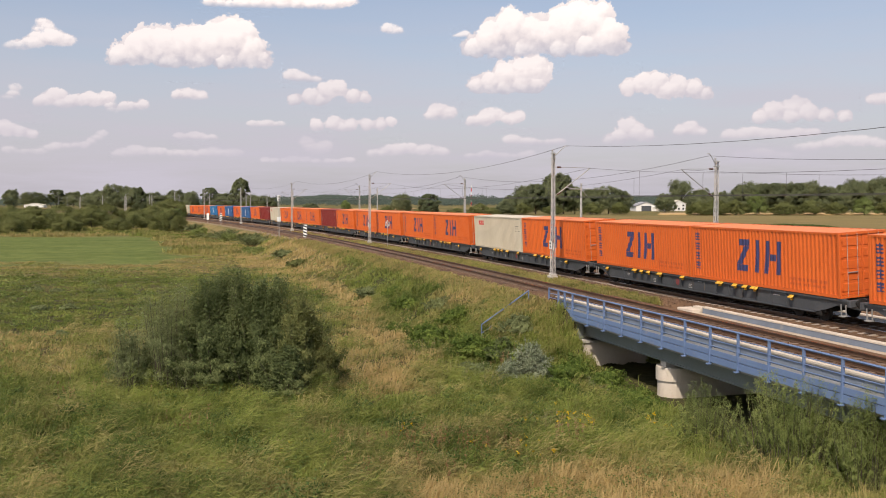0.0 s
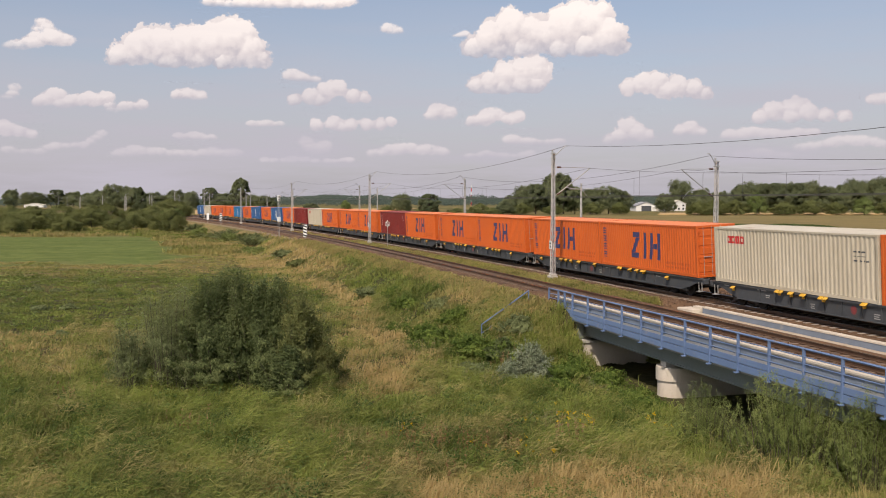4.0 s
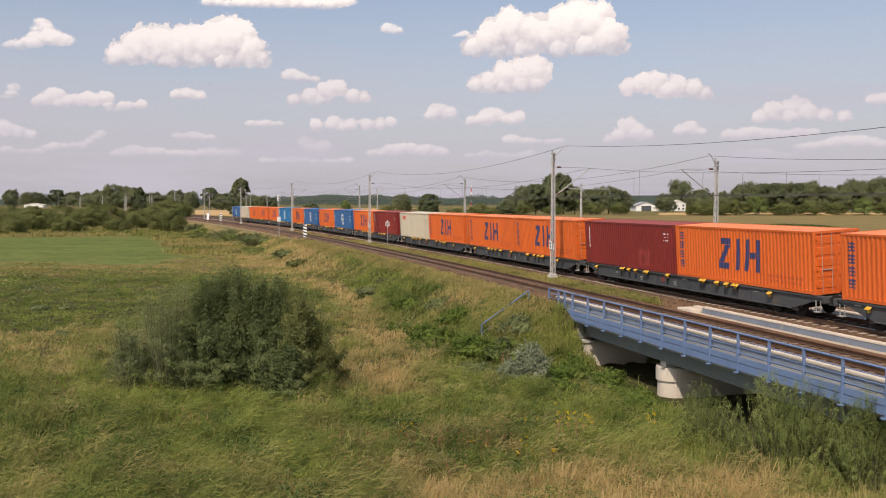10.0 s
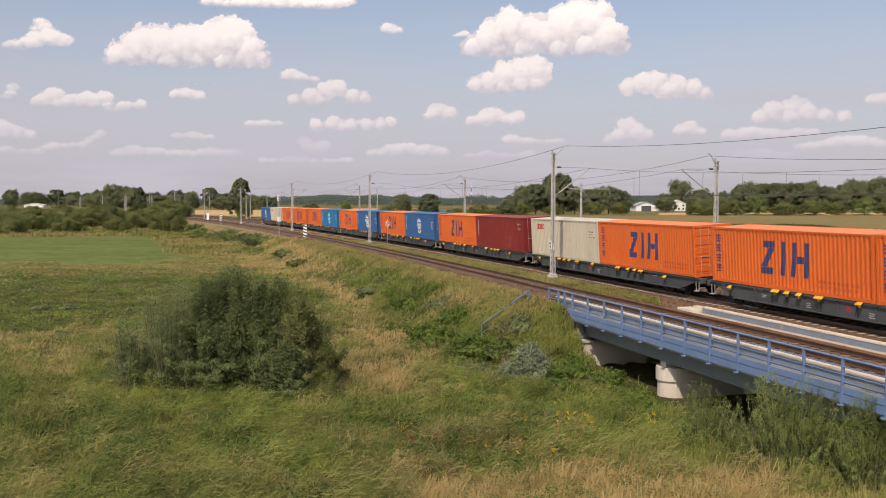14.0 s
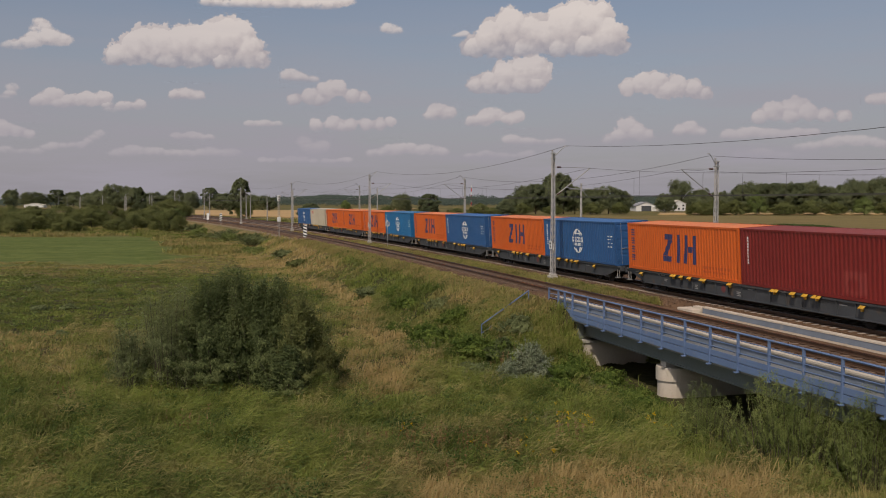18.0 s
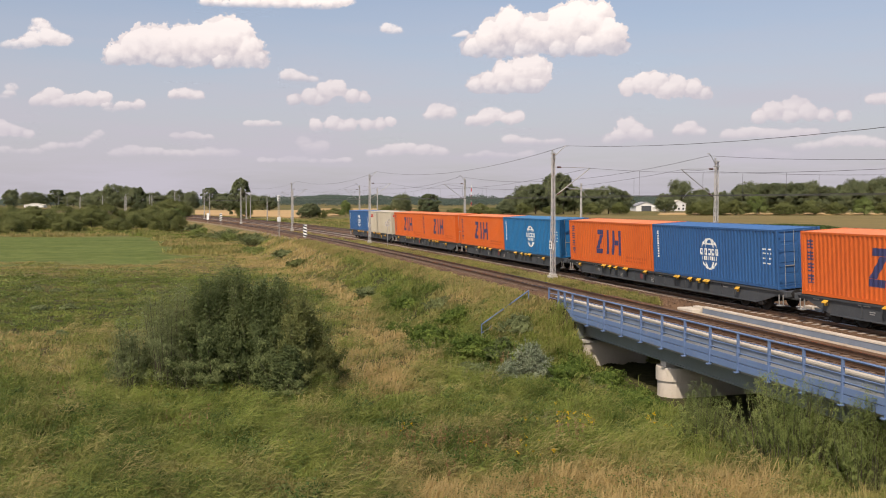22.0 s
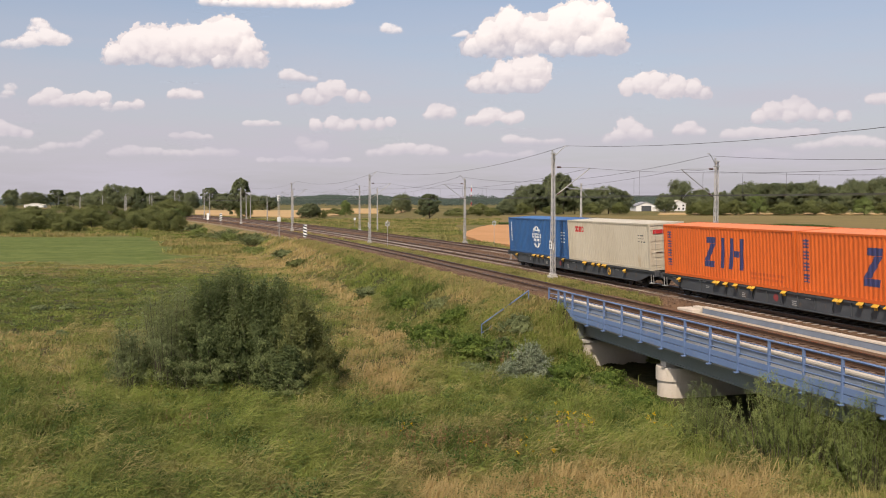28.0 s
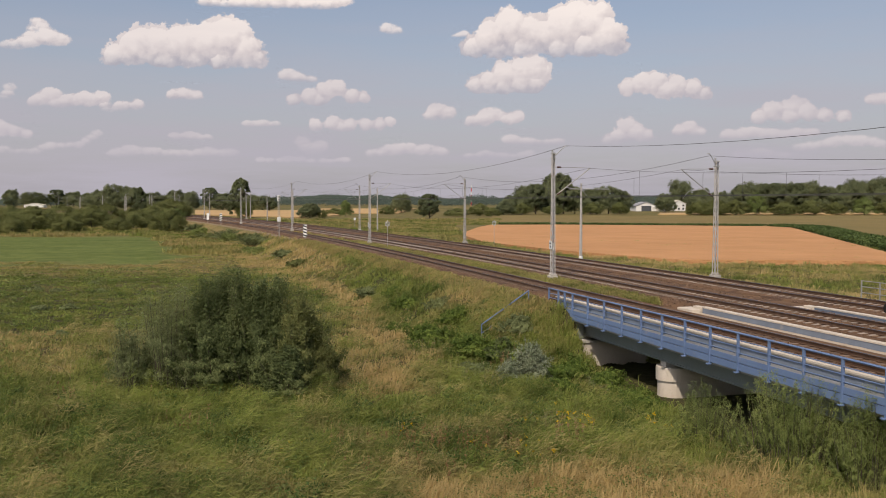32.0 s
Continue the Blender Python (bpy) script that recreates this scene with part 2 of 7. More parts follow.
M = {
    "turf": ground_material(),
    "ballast": surf("rust-brown ballast stone", (0.105, 0.058, 0.032), (0.172, 0.103, 0.06), 1.2, 0.07, 0.95, 0, 0.9, stain=(0.085, 0.05, 0.034), stain_size=2.0, stain_at=0.5, spec=0.2),
    "gravel": surf("grey-brown bank gravel", (0.18, 0.126, 0.08), (0.27, 0.20, 0.135), 1.6, 0.09, 0.95, 0, 0.9, stain=(0.13, 0.12, 0.05), stain_size=1.6, stain_at=0.5, spec=0.2),
    "rail": surf("rusty rail steel", (0.09, 0.05, 0.032), (0.17, 0.10, 0.06), 0.5, 0.03, 0.6, 0.55, 0.2),
    "railhead": surf("polished rail head", (0.42, 0.40, 0.38), (0.30, 0.28, 0.26), 0.6, 0.02, 0.25, 1.0, 0.05),
    "darksleeper": surf("brown weathered sleeper", (0.20, 0.135, 0.095), (0.12, 0.08, 0.058), 0.4, 0.03, 0.9, 0, 0.3, island=0.2),
    "faintred": surf("faint dark-orange print", (0.42, 0.075, 0.02), (0.5, 0.09, 0.02), 0.3, 0.05, 0.5, 0, 0.0),
    "scuff": surf("scuffed lighter red paint", (0.27, 0.04, 0.032), (0.22, 0.03, 0.026), 0.5, 0.06, 0.55, 0, 0.0),
    "sleeper": surf("weathered concrete sleeper", (0.40, 0.33, 0.27), (0.22, 0.17, 0.13), 0.4, 0.03, 0.9, 0, 0.3, island=0.2),
    "orange": surf("orange container paint", (0.66, 0.132, 0.022), (0.55, 0.104, 0.02), 2.2, 0.12, 0.42, 0, 0.05, stain=(0.50, 0.11, 0.03), stain_size=0.9, stain_at=0.66, streak=0.35),
    "blue": surf("blue container paint", (0.032, 0.112, 0.275), (0.026, 0.085, 0.22), 2.2, 0.12, 0.4, 0, 0.05, stain=(0.03, 0.09, 0.2), stain_size=0.9, stain_at=0.66, streak=0.35),
    "teal": surf("teal blue container paint", (0.018, 0.16, 0.36), (0.015, 0.12, 0.28), 2.2, 0.12, 0.4, 0, 0.05, streak=0.35),
    "beige": surf("beige container paint", (0.55, 0.49, 0.38), (0.44, 0.38, 0.28), 2.2, 0.12, 0.5, 0, 0.05, stain=(0.36, 0.26, 0.16), stain_size=0.8, stain_at=0.68, streak=0.3),
    # roof paints: the sky's reflection put in as a lighter colour
    "orangeroof": surf("orange roof paint with sky light added", (0.80, 0.25, 0.085), (0.68, 0.20, 0.07), 2.0, 0.12, 0.5, 0, 0.05, stain=(0.55, 0.2, 0.09), stain_size=1.2, stain_at=0.6),
    "blueroof": surf("blue roof paint with sky light added", (0.06, 0.17, 0.38), (0.05, 0.13, 0.31), 2.0, 0.12, 0.5, 0, 0.05, stain=(0.12, 0.17, 0.27), stain_size=1.2, stain_at=0.6),
    "tealroof": surf("teal roof paint with sky light added", (0.06, 0.21, 0.40), (0.05, 0.17, 0.33), 2.0, 0.12, 0.5, 0, 0.05),
    "beigeroof": surf("beige roof paint with sky light added", (0.60, 0.54, 0.43), (0.48, 0.42, 0.32), 2.0, 0.12, 0.55, 0, 0.05, stain=(0.4, 0.3, 0.2), stain_size=1.2, stain_at=0.62),
    "maroonroof": surf("dark red roof paint with sky light added", (0.30, 0.06, 0.045), (0.24, 0.05, 0.04), 2.0, 0.12, 0.55, 0, 0.05),
    "maroon": surf("dark red container paint", (0.22, 0.022, 0.018), (0.16, 0.018, 0.016), 2.2, 0.12, 0.45, 0, 0.05, stain=(0.26, 0.06, 0.04), stain_size=0.8, stain_at=0.66, streak=0.3),
    "navy": surf("dark blue lettering paint", (0.032, 0.036, 0.11), (0.045, 0.048, 0.13), 0.5, 0.1, 0.5, 0, 0.0),
    "white": surf("white paint", (0.78, 0.78, 0.76), (0.62, 0.61, 0.58), 0.5, 0.06, 0.55, 0, 0.05),
    "redmark": surf("red marking paint", (0.55, 0.03, 0.03), (0.42, 0.03, 0.03), 0.5, 0.06, 0.5, 0, 0.0),
    "wagon": surf("grey wagon paint", (0.072, 0.077, 0.084), (0.045, 0.048, 0.052), 1.0, 0.08, 0.6, 0.0, 0.1, stain=(0.10, 0.07, 0.05), stain_size=0.7, stain_at=0.6),
    # dusty steel, taken near-black for the shade under the wagons
    "bogie": surf("brake-dusted bogie steel with wagon shade in its colour", (0.026, 0.023, 0.021), (0.016, 0.015, 0.014), 0.6, 0.05, 0.8, 0.3, 0.2),
    "fadedred": surf("faded red paint", (0.30, 0.03, 0.03), (0.12, 0.05, 0.05), 0.25, 0.05, 0.6, 0, 0.0),
    "yellow": surf("yellow lock paint", (0.66, 0.37, 0.03), (0.5, 0.27, 0.03), 0.4, 0.05, 0.5, 0, 0.05),
    "steel": surf("galvanised steel", (0.50, 0.49, 0.47), (0.36, 0.35, 0.33), 0.5, 0.04, 0.5, 0.5, 0.1),
    "mast": surf("pale painted mast", (0.50, 0.48, 0.46), (0.36, 0.34, 0.32), 0.7, 0.05, 0.7, 0.1, 0.1, stain=(0.27, 0.2, 0.15), stain_size=0.5, stain_at=0.62),
    "concmast": surf("spun concrete mast", (0.42, 0.40, 0.37), (0.32, 0.30, 0.28), 0.8, 0.05, 0.9, 0, 0.2),
    "wire": surf("weathered copper wire", (0.10, 0.10, 0.10), (0.14, 0.13, 0.12), 0.5, 0.05, 0.5, 0.6, 0.0),
    "insulator": surf("brown porcelain", (0.12, 0.06, 0.04), (0.09, 0.05, 0.04), 0.2, 0.02, 0.25, 0, 0.0),
    "bridgeblue": surf("sky-blue bridge paint", (0.145, 0.215, 0.36), (0.115, 0.17, 0.30), 0.9, 0.05, 0.5, 0, 0.1, stain=(0.24, 0.25, 0.30), stain_size=0.6, stain_at=0.63),
    "plate": surf("grey-blue edge plate paint", (0.20, 0.235, 0.29), (0.15, 0.18, 0.225), 0.9, 0.05, 0.6, 0, 0.1, stain=(0.3, 0.28, 0.26), stain_size=0.6, stain_at=0.64),
    "girder": surf("grey-green girder paint", (0.22, 0.235, 0.215), (0.165, 0.178, 0.165), 1.2, 0.06, 0.7, 0, 0.1, stain=(0.19, 0.19, 0.17), stain_size=0.7, stain_at=0.6),
    "concrete": surf("old bridge concrete", (0.46, 0.43, 0.38), (0.34, 0.31, 0.27), 0.9, 0.05, 0.9, 0, 0.3, stain=(0.22, 0.19, 0.15), stain_size=0.9, stain_at=0.6),
    "duct": surf("beige concrete cover slabs", (0.44, 0.36, 0.27), (0.34, 0.27, 0.20), 0.9, 0.05, 0.9, 0, 0.25, stain=(0.26, 0.2, 0.14), stain_size=0.7, stain_at=0.58),
    "coping": surf("pale concrete coping", (0.60, 0.53, 0.44), (0.48, 0.41, 0.33), 0.9, 0.05, 0.9, 0, 0.2, stain=(0.4, 0.33, 0.25), stain_size=0.6, stain_at=0.62),
    "black": surf("black paint", (0.02, 0.02, 0.02), (0.03, 0.03, 0.03), 0.4, 0.05, 0.6, 0, 0.0),
    "wheat": surf("ripe wheat", (0.54, 0.285, 0.135), (0.43, 0.225, 0.10), 9.0, 0.35, 0.95, 0, 0.8, spec=0.1),
    "stubble": surf("stubble field", (0.50, 0.33, 0.16), (0.40, 0.27, 0.13), 25.0, 0.6, 0.95, 0, 0.5, spec=0.1),
    "fallow": surf("brown-green fallow field", (0.24, 0.17, 0.07), (0.15, 0.125, 0.05), 18.0, 0.5, 0.95, 0, 0.6, spec=0.1),
    "grass": leafy("tall grass", (0.08, 0.118, 0.025), (0.28, 0.32, 0.074), 0.45, (0.54, 0.40, 0.18)),
    "weed": leafy("leafy weeds", (0.08, 0.128, 0.026), (0.24, 0.30, 0.066), 0.42, (0.25, 0.26, 0.12)),
    "clump": leafy("dark meadow weeds", (0.045, 0.08, 0.02), (0.15, 0.20, 0.055), 0.35),
    "bush": leafy("dark shrub leaves", (0.07, 0.094, 0.034), (0.21, 0.24, 0.095), 0.42),
    "willow": leafy("grey-green willow leaves", (0.145, 0.17, 0.072), (0.30, 0.33, 0.15), 0.45),
    "fieldbush": leafy("field shrub leaves", (0.13, 0.145, 0.05), (0.26, 0.27, 0.10), 0.5),
    "sallow": leafy("yellow-green sallow leaves", (0.16, 0.20, 0.06), (0.37, 0.41, 0.14), 0.5),
    "stone": surf("loose ballast stone", (0.135, 0.082, 0.05), (0.225, 0.15, 0.10), 0.8, 0.05, 0.95, 0, 0.2, island=0.45, spec=0.2),
    "silver": leafy("silvery willow leaves", (0.15, 0.18, 0.10), (0.42, 0.45, 0.31), 0.35),
    "oak": leafy("tree leaves", (0.18, 0.205, 0.108), (0.28, 0.30, 0.155), 0.55),
    "pine": leafy("pine needles", (0.14, 0.165, 0.088), (0.21, 0.235, 0.115), 0.5),
    "lime": leafy("light green tree leaves", (0.13, 0.17, 0.05), (0.25, 0.29, 0.10), 0.45),
    # horizon woods: distance haze put into the leaf colour as a bluish tint
    "farwood": leafy("haze-tinted distant wood", (0.038, 0.054, 0.043), (0.065, 0.083, 0.063), 0.05),
    "maize": leafy("maize leaves", (0.055, 0.085, 0.025), (0.12, 0.16, 0.05), 0.3),
    "straw": leafy("dry stalks", (0.30, 0.22, 0.11), (0.50, 0.40, 0.24), 0.25),
    "dock": leafy("rust-brown dock seed", (0.22, 0.12, 0.055), (0.42, 0.27, 0.14), 0.3),
    "flower": leafy("yellow flower heads", (0.55, 0.33, 0.01), (0.75, 0.5, 0.03), 0.2),
    "bark": surf("grey-brown bark", (0.12, 0.095, 0.07), (0.07, 0.055, 0.04), 0.5, 0.05, 0.95, 0, 0.6),
    "render": surf("white house render", (0.74, 0.72, 0.68), (0.62, 0.6, 0.56), 1.5, 0.1, 0.9, 0, 0.1),
    "roofing": surf("grey sheet roof", (0.33, 0.32, 0.32), (0.25, 0.24, 0.24), 2.0, 0.1, 0.6, 0, 0.1),
    "glass": surf("dark window glass", (0.03, 0.035, 0.04), (0.02, 0.02, 0.025), 0.5, 0.1, 0.1, 0, 0.0),
}


# ---------- mesh helpers ----------
def mesh_of(name, verts, faces, material, soft=False):
    me = bpy.data.meshes.new(name)
    me.from_pydata([tuple(v) for v in verts], [], faces)
    me.materials.append(material)
    if soft:
        me.polygons.foreach_set("use_smooth", [True] * len(me.polygons))
    me.update()
    return me


def part(name, bm, material, parent, label=""):
    """Links a bmesh (or a ready mesh) as ONE mesh object under a thing or a part."""
    if isinstance(bm, bpy.types.Mesh):
        me = bm
    else:
        me = bpy.data.meshes.new(name)
        bmesh.ops.recalc_face_normals(bm, faces=bm.faces)
        bm.to_mesh(me)
        bm.free()
        me.materials.append(material)
    ob = new(name, me)
    ob.parent = parent
    return tagged(ob, label)


def thing(name, label, category, group="", kind="", at=None):
    ob = tagged(new(name), label, category, group, kind)
    ob.empty_display_size = 0.2
    if at is not None:
        ob.matrix_basis = at
    return ob


def box(bm, x0, x1, y0, y1, z0, z1, bevel=0.0, m=None):
    r = bmesh.ops.create_cube(bm, size=1)
    t = Matrix.Translation(((x0 + x1) / 2, (y0 + y1) / 2, (z0 + z1) / 2)) @ Matrix.Diagonal((x1 - x0, y1 - y0, z1 - z0, 1))
    bmesh.ops.transform(bm, matrix=(m @ t) if m else t, verts=r["verts"])
    if bevel:
        edges = list({e for v in r["verts"] for e in v.link_edges})
        bmesh.ops.bevel(bm, geom=edges, offset=bevel, segments=1, affect="EDGES")
    return bm


def boxes(*rows, bevel=0.0):
    bm = bmesh.new()
    for r in rows:
        box(bm, *r, bevel=bevel)
    return bm


def tube(bm, a, b, r0, r1=None, n=8):
    a, b = Vector(a), Vector(b)
    d = b - a
    r = bmesh.ops.create_cone(bm, cap_ends=True, segments=n, radius1=r0, radius2=r0 if r1 is None else r1, depth=d.length)
    bmesh.ops.transform(bm, matrix=Matrix.Translation((a + b) / 2) @ d.to_track_quat("Z", "Y").to_matrix().to_4x4(), verts=r["verts"])
    return bm


def tubes(*rows, n=8):
    bm = bmesh.new()
    for r in rows:
        tube(bm, *r, n=n)
    return bm


def sweep(name, profile, s0, s1, step, material, oshift=0.0, tilt=False, middle=0.0):
    """A closed profile of (o, z) drawn along the line from s0 to s1; ends capped. tilt: canted with the track about middle."""
    if tilt:
        profile = [(o, canted(o - middle, z)) for o, z in profile]
    count = max(2, int(math.ceil((s1 - s0) / step)) + 1)
    verts, faces, k = [], [], len(profile)
    for i in range(count):
        s = s0 + (s1 - s0) * i / (count - 1)
        verts += [on_line(s, o + oshift, z) for o, z in profile]
    for i in range(count - 1):
        for j in range(k):
            a, b = i * k + j, i * k + (j + 1) % k
            faces.append((a, b, b + k, a + k))
    faces += [tuple(range(k))[::-1], tuple(range((count - 1) * k, count * k))]
    return mesh_of(name, verts, faces, material)
# ---------- ground: one sheet to the horizon ----------
def dryness(x, y):
    """How straw-coloured the grass is, from 0 to 1."""
    s, o = line_of(x, y)
    d = 0.34 + 0.28 * waves(x, y, 17, 5) + 0.22 * waves(x, y, 5.5, 8)
    d = d + 0.75 * np.exp(-((o - 16.8 - 0.17 * np.maximum(s, 0) - 0.09 * np.minimum(s, 0)) / 2.1) ** 2) * smooth(22, 14, s) * smooth(-120, -70, s) * (0.6 + 0.4 * waves(x, y, 7, 1))
    d = d + 0.75 * np.exp(-((x - 5.0) / 6.0) ** 2 - ((y - 27.0) / 3.2) ** 2)
    d = d + 0.20 * waves(x, y * 1.4, 4.2, 19) * smooth(52, 40, y) - 0.30 * smooth(52, 36, y) * smooth(26.5, 30, y + 0.35 * np.minimum(0, x)) - 0.35 * smooth(17, 14, o) * smooth(-4, 3, s) * smooth(30, 24, s)
    d = d + 0.10 * smooth(55, 75, y) * smooth(20, 26, o) * smooth(120, 90, y) + 0.22 * waves(x * 0.35, y, 24, 13) * smooth(50, 70, y)
    d = d - 0.45 * smooth(3.5, 2.0, np.abs(o - 11.5)) * smooth(0, -8, s + 3) * smooth(-60, -45, s)
    d = d + 0.25 * smooth(-40, -80, s) * smooth(9, 11, o) * smooth(24, 16, o)
    d = d - 0.25 * smooth(-5, -10, x) * smooth(47, 41, y)
    d = d + 0.5 * smooth(12.5, 11, o) * smooth(-18, -4, s) * smooth(13, 8, s) * (0.7 + 0.4 * waves(x, y, 3, 6))
    pasture = 0.05 + 0.22 * waves(x * 0.3, y, 15, 5) + 0.16 * waves(x * 0.5, y, 5, 11) + 0.36 * smooth(101, 108, y + 3 * waves(x, y, 30, 2)) * smooth(-22, -30, x) + 0.5 * smooth(49, 52, y + 1.5 * waves(x, y, 9, 4)) * smooth(64, 59, y) * smooth(-13, -18, x)
    d = d + (pasture - d) * smooth(19, 25, o) * smooth(47, 52, y)
    return np.clip((d - 0.3) * 1.4 + 0.28, 0, 1)


def is_mown(x, y):
    s, o = line_of(x, y)
    edge = 24 + 3.0 * waves(x, y, 40, 4)
    return smooth(edge, edge + 6, o) * smooth(110, 136, y + 7 * waves(x, y, 23, 6)) * (1 - smooth(215, 235, y))


def build_ground():
    ang = np.concatenate([np.linspace(-180, -33, 36, endpoint=False), np.linspace(-33, 33, 265), np.linspace(33, 180, 36, endpoint=False)[1:]])
    rad = np.concatenate([[0.005, 8, 16], np.geomspace(21, 900, 330), np.geomspace(900, 4800, 30)[1:]])
    a, r = np.meshgrid(np.radians(ang), rad)
    x, y = (r * np.sin(a)).ravel(), (r * np.cos(a)).ravel()
    z = ground_z(x, y)
    na, nr = len(ang), len(rad)
    i, j = np.meshgrid(np.arange(nr - 1), np.arange(na), indexing="ij")
    k = (j + 1) % na
    f = np.stack([i * na + j, (i + 1) * na + j, (i + 1) * na + k, i * na + k], -1).reshape(-1, 4)
    me = bpy.data.meshes.new("ground")
    me.from_pydata(np.stack([x, y, z], 1).tolist(), [], f[:, ::-1].tolist())
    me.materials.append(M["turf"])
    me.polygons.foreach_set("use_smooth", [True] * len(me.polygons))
    # the ground darkens towards the camera for the shaded gaps between tufts
    for name, v in (("dry", dryness(x, y) * 0.8), ("mown", is_mown(x, y)), ("litter_shade", 0.75 * (1 - smooth(60, 150, np.hypot(x, y))) * (1 - is_mown(x, y)))):
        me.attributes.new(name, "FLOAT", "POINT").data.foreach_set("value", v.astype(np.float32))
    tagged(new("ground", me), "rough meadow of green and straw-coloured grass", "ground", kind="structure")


build_ground()


def slab(name, corners, thick, material, label, category, step=6.0, lift=0.0):
    """A standing crop or field: a sheet of its own height over the ground, with sides."""
    bm = bmesh.new()
    n = len(corners)
    top = [bm.verts.new((x, y, gz(x, y) + thick + lift)) for x, y in corners]
    low = [bm.verts.new((x, y, gz(x, y) - 0.3)) for x, y in corners]
    bm.faces.new(top)
    for i in range(n):
        bm.faces.new((top[i], low[i], low[(i + 1) % n], top[(i + 1) % n]))
    me = bpy.data.meshes.new(name)
    bmesh.ops.triangulate(bm, faces=bm.faces[:1])
    bmesh.ops.recalc_face_normals(bm, faces=bm.faces)
    bm.to_mesh(me)
    bm.free()
    me.materials.append(material)
    return tagged(new(name, me), label, category, kind="structure")


slab("wheat_field", [(5.1, 207), (7.8, 178), (18.8, 142), (31, 123), (57, 118.5), (67, 139), (102, 271), (99.8, 289), (40.8, 310), (16, 307), (10.5, 278), (6, 235)], 0.6, M["wheat"], "ripe orange-brown wheat field beside the line", "field")
slab("fallow_field", [(12, 335), (100, 303), (107, 271), (75, 139), (64, 117), (110, 110), (330, 500), (30, 540)], 0.25, M["fallow"], "brown-green fallow field", "field")
slab("stubble_field", [(130, 560), (335, 560), (430, 640), (150, 640)], 0.6, M["stubble"], "pale harvested stubble field", "field")
slab("stubble_field", [(-150, 560), (-72, 470), (-60, 545), (-120, 860), (-230, 860)], 0.5, M["stubble"], "pale harvested stubble field", "field")
slab("stubble_field", [(-80, 620), (-30, 620), (-30, 1050), (-140, 1050)], 0.5, M["stubble"], "pale harvested stubble field", "field")

# ---------- ballast and tracks ----------
BALLAST = [(-2.6, -0.75), (-1.75, -0.2), (1.75, -0.2), (2.6, -0.75)]
BALLAST_ON_BRIDGE = [(-2.2, -0.7), (-2.0, -0.18), (-1.08, -0.16), (-0.98, -0.2), (0.98, -0.2), (1.04, -0.16), (1.13, -0.17), (1.13, -0.7)]
for o, end in ((TRACK_A, 7.4), (TRACK_B, 14.0), (TRACK_C, 110)):
    tagged(new("ballast", sweep("ballast", BALLAST, -900, end, 6, M["ballast"], oshift=o, tilt=o < 3)), "rust-brown crushed stone ballast under a track", "ballast", kind="structure")
tagged(new("ballast", sweep("ballast", BALLAST_ON_BRIDGE, 7.4, 52, 4, M["ballast"], oshift=TRACK_A)), "rust-brown crushed stone ballast in the bridge trough", "ballast", kind="structure")
tagged(new("ballast", sweep("ballast", [(-2.4, -0.75), (-1.75, -0.2), (1.7, -0.2), (2.1, -0.5), (2.1, -0.75)], 14.0, 110, 4, M["ballast"], tilt=True)), "rust-brown crushed stone ballast on the middle bridge", "ballast", kind="structure")
tagged(new("track_bed", sweep("track_bed", [(-10.2, -1.1), (-9.4, -0.50), (-4.2, -0.44), (-2.2, -0.44), (2.2, -0.46), (3.5, -0.42), (7.95, -0.52), (7.95, -1.1)], -900, 8.2, 6, M["gravel"])), "grey-brown gravelly bed of three railway tracks", "track bed", kind="structure")
tagged(new("track_bed", sweep("track_bed", [(7.95, -1.1), (7.95, -0.52), (8.9, -0.54), (10.2, -1.1)], -900, 5.6, 6, M["gravel"])), "grey-brown gravel shoulder beside the near track", "track bed", kind="structure")
tagged(new("track_bed", sweep("track_bed", [(-6.0, -0.6), (-4.4, -0.33), (-2.0, -0.33), (-0.4, -0.6)], -900, 15, 6, M["ballast"])), "rust-brown gravel between the electrified tracks", "track bed", kind="structure")
RAIL = [(-0.075, -0.172), (-0.075, -0.155), (-0.012, -0.13), (-0.012, -0.045), (-0.037, -0.03), (-0.037, 0.0), (0.037, 0.0), (0.037, -0.03), (0.012, -0.045), (0.012, -0.13), (0.075, -0.155), (0.075, -0.172)]
HEAD = [(-0.03, -0.02), (-0.03, 0.004), (0.03, 0.004), (0.03, -0.02)]


def sleeper_mesh(paint):
    bm = bmesh.new()
    box(bm, -0.13, 0.13, -1.3, 1.3, -0.36, -0.2, 0.02)
    for side in (-1, 1):
        box(bm, -0.12, 0.12, side * 0.78 - 0.4, side * 0.78 + 0.4, -0.21, -0.174, 0.015)
    me = bpy.data.meshes.new("sleeper")
    bmesh.ops.recalc_face_normals(bm, faces=bm.faces)
    bm.to_mesh(me)
    bm.free()
    me.materials.append(M[paint])
    return me


SLEEPER, DARK_SLEEPER = sleeper_mesh("sleeper"), sleeper_mesh("darksleeper")


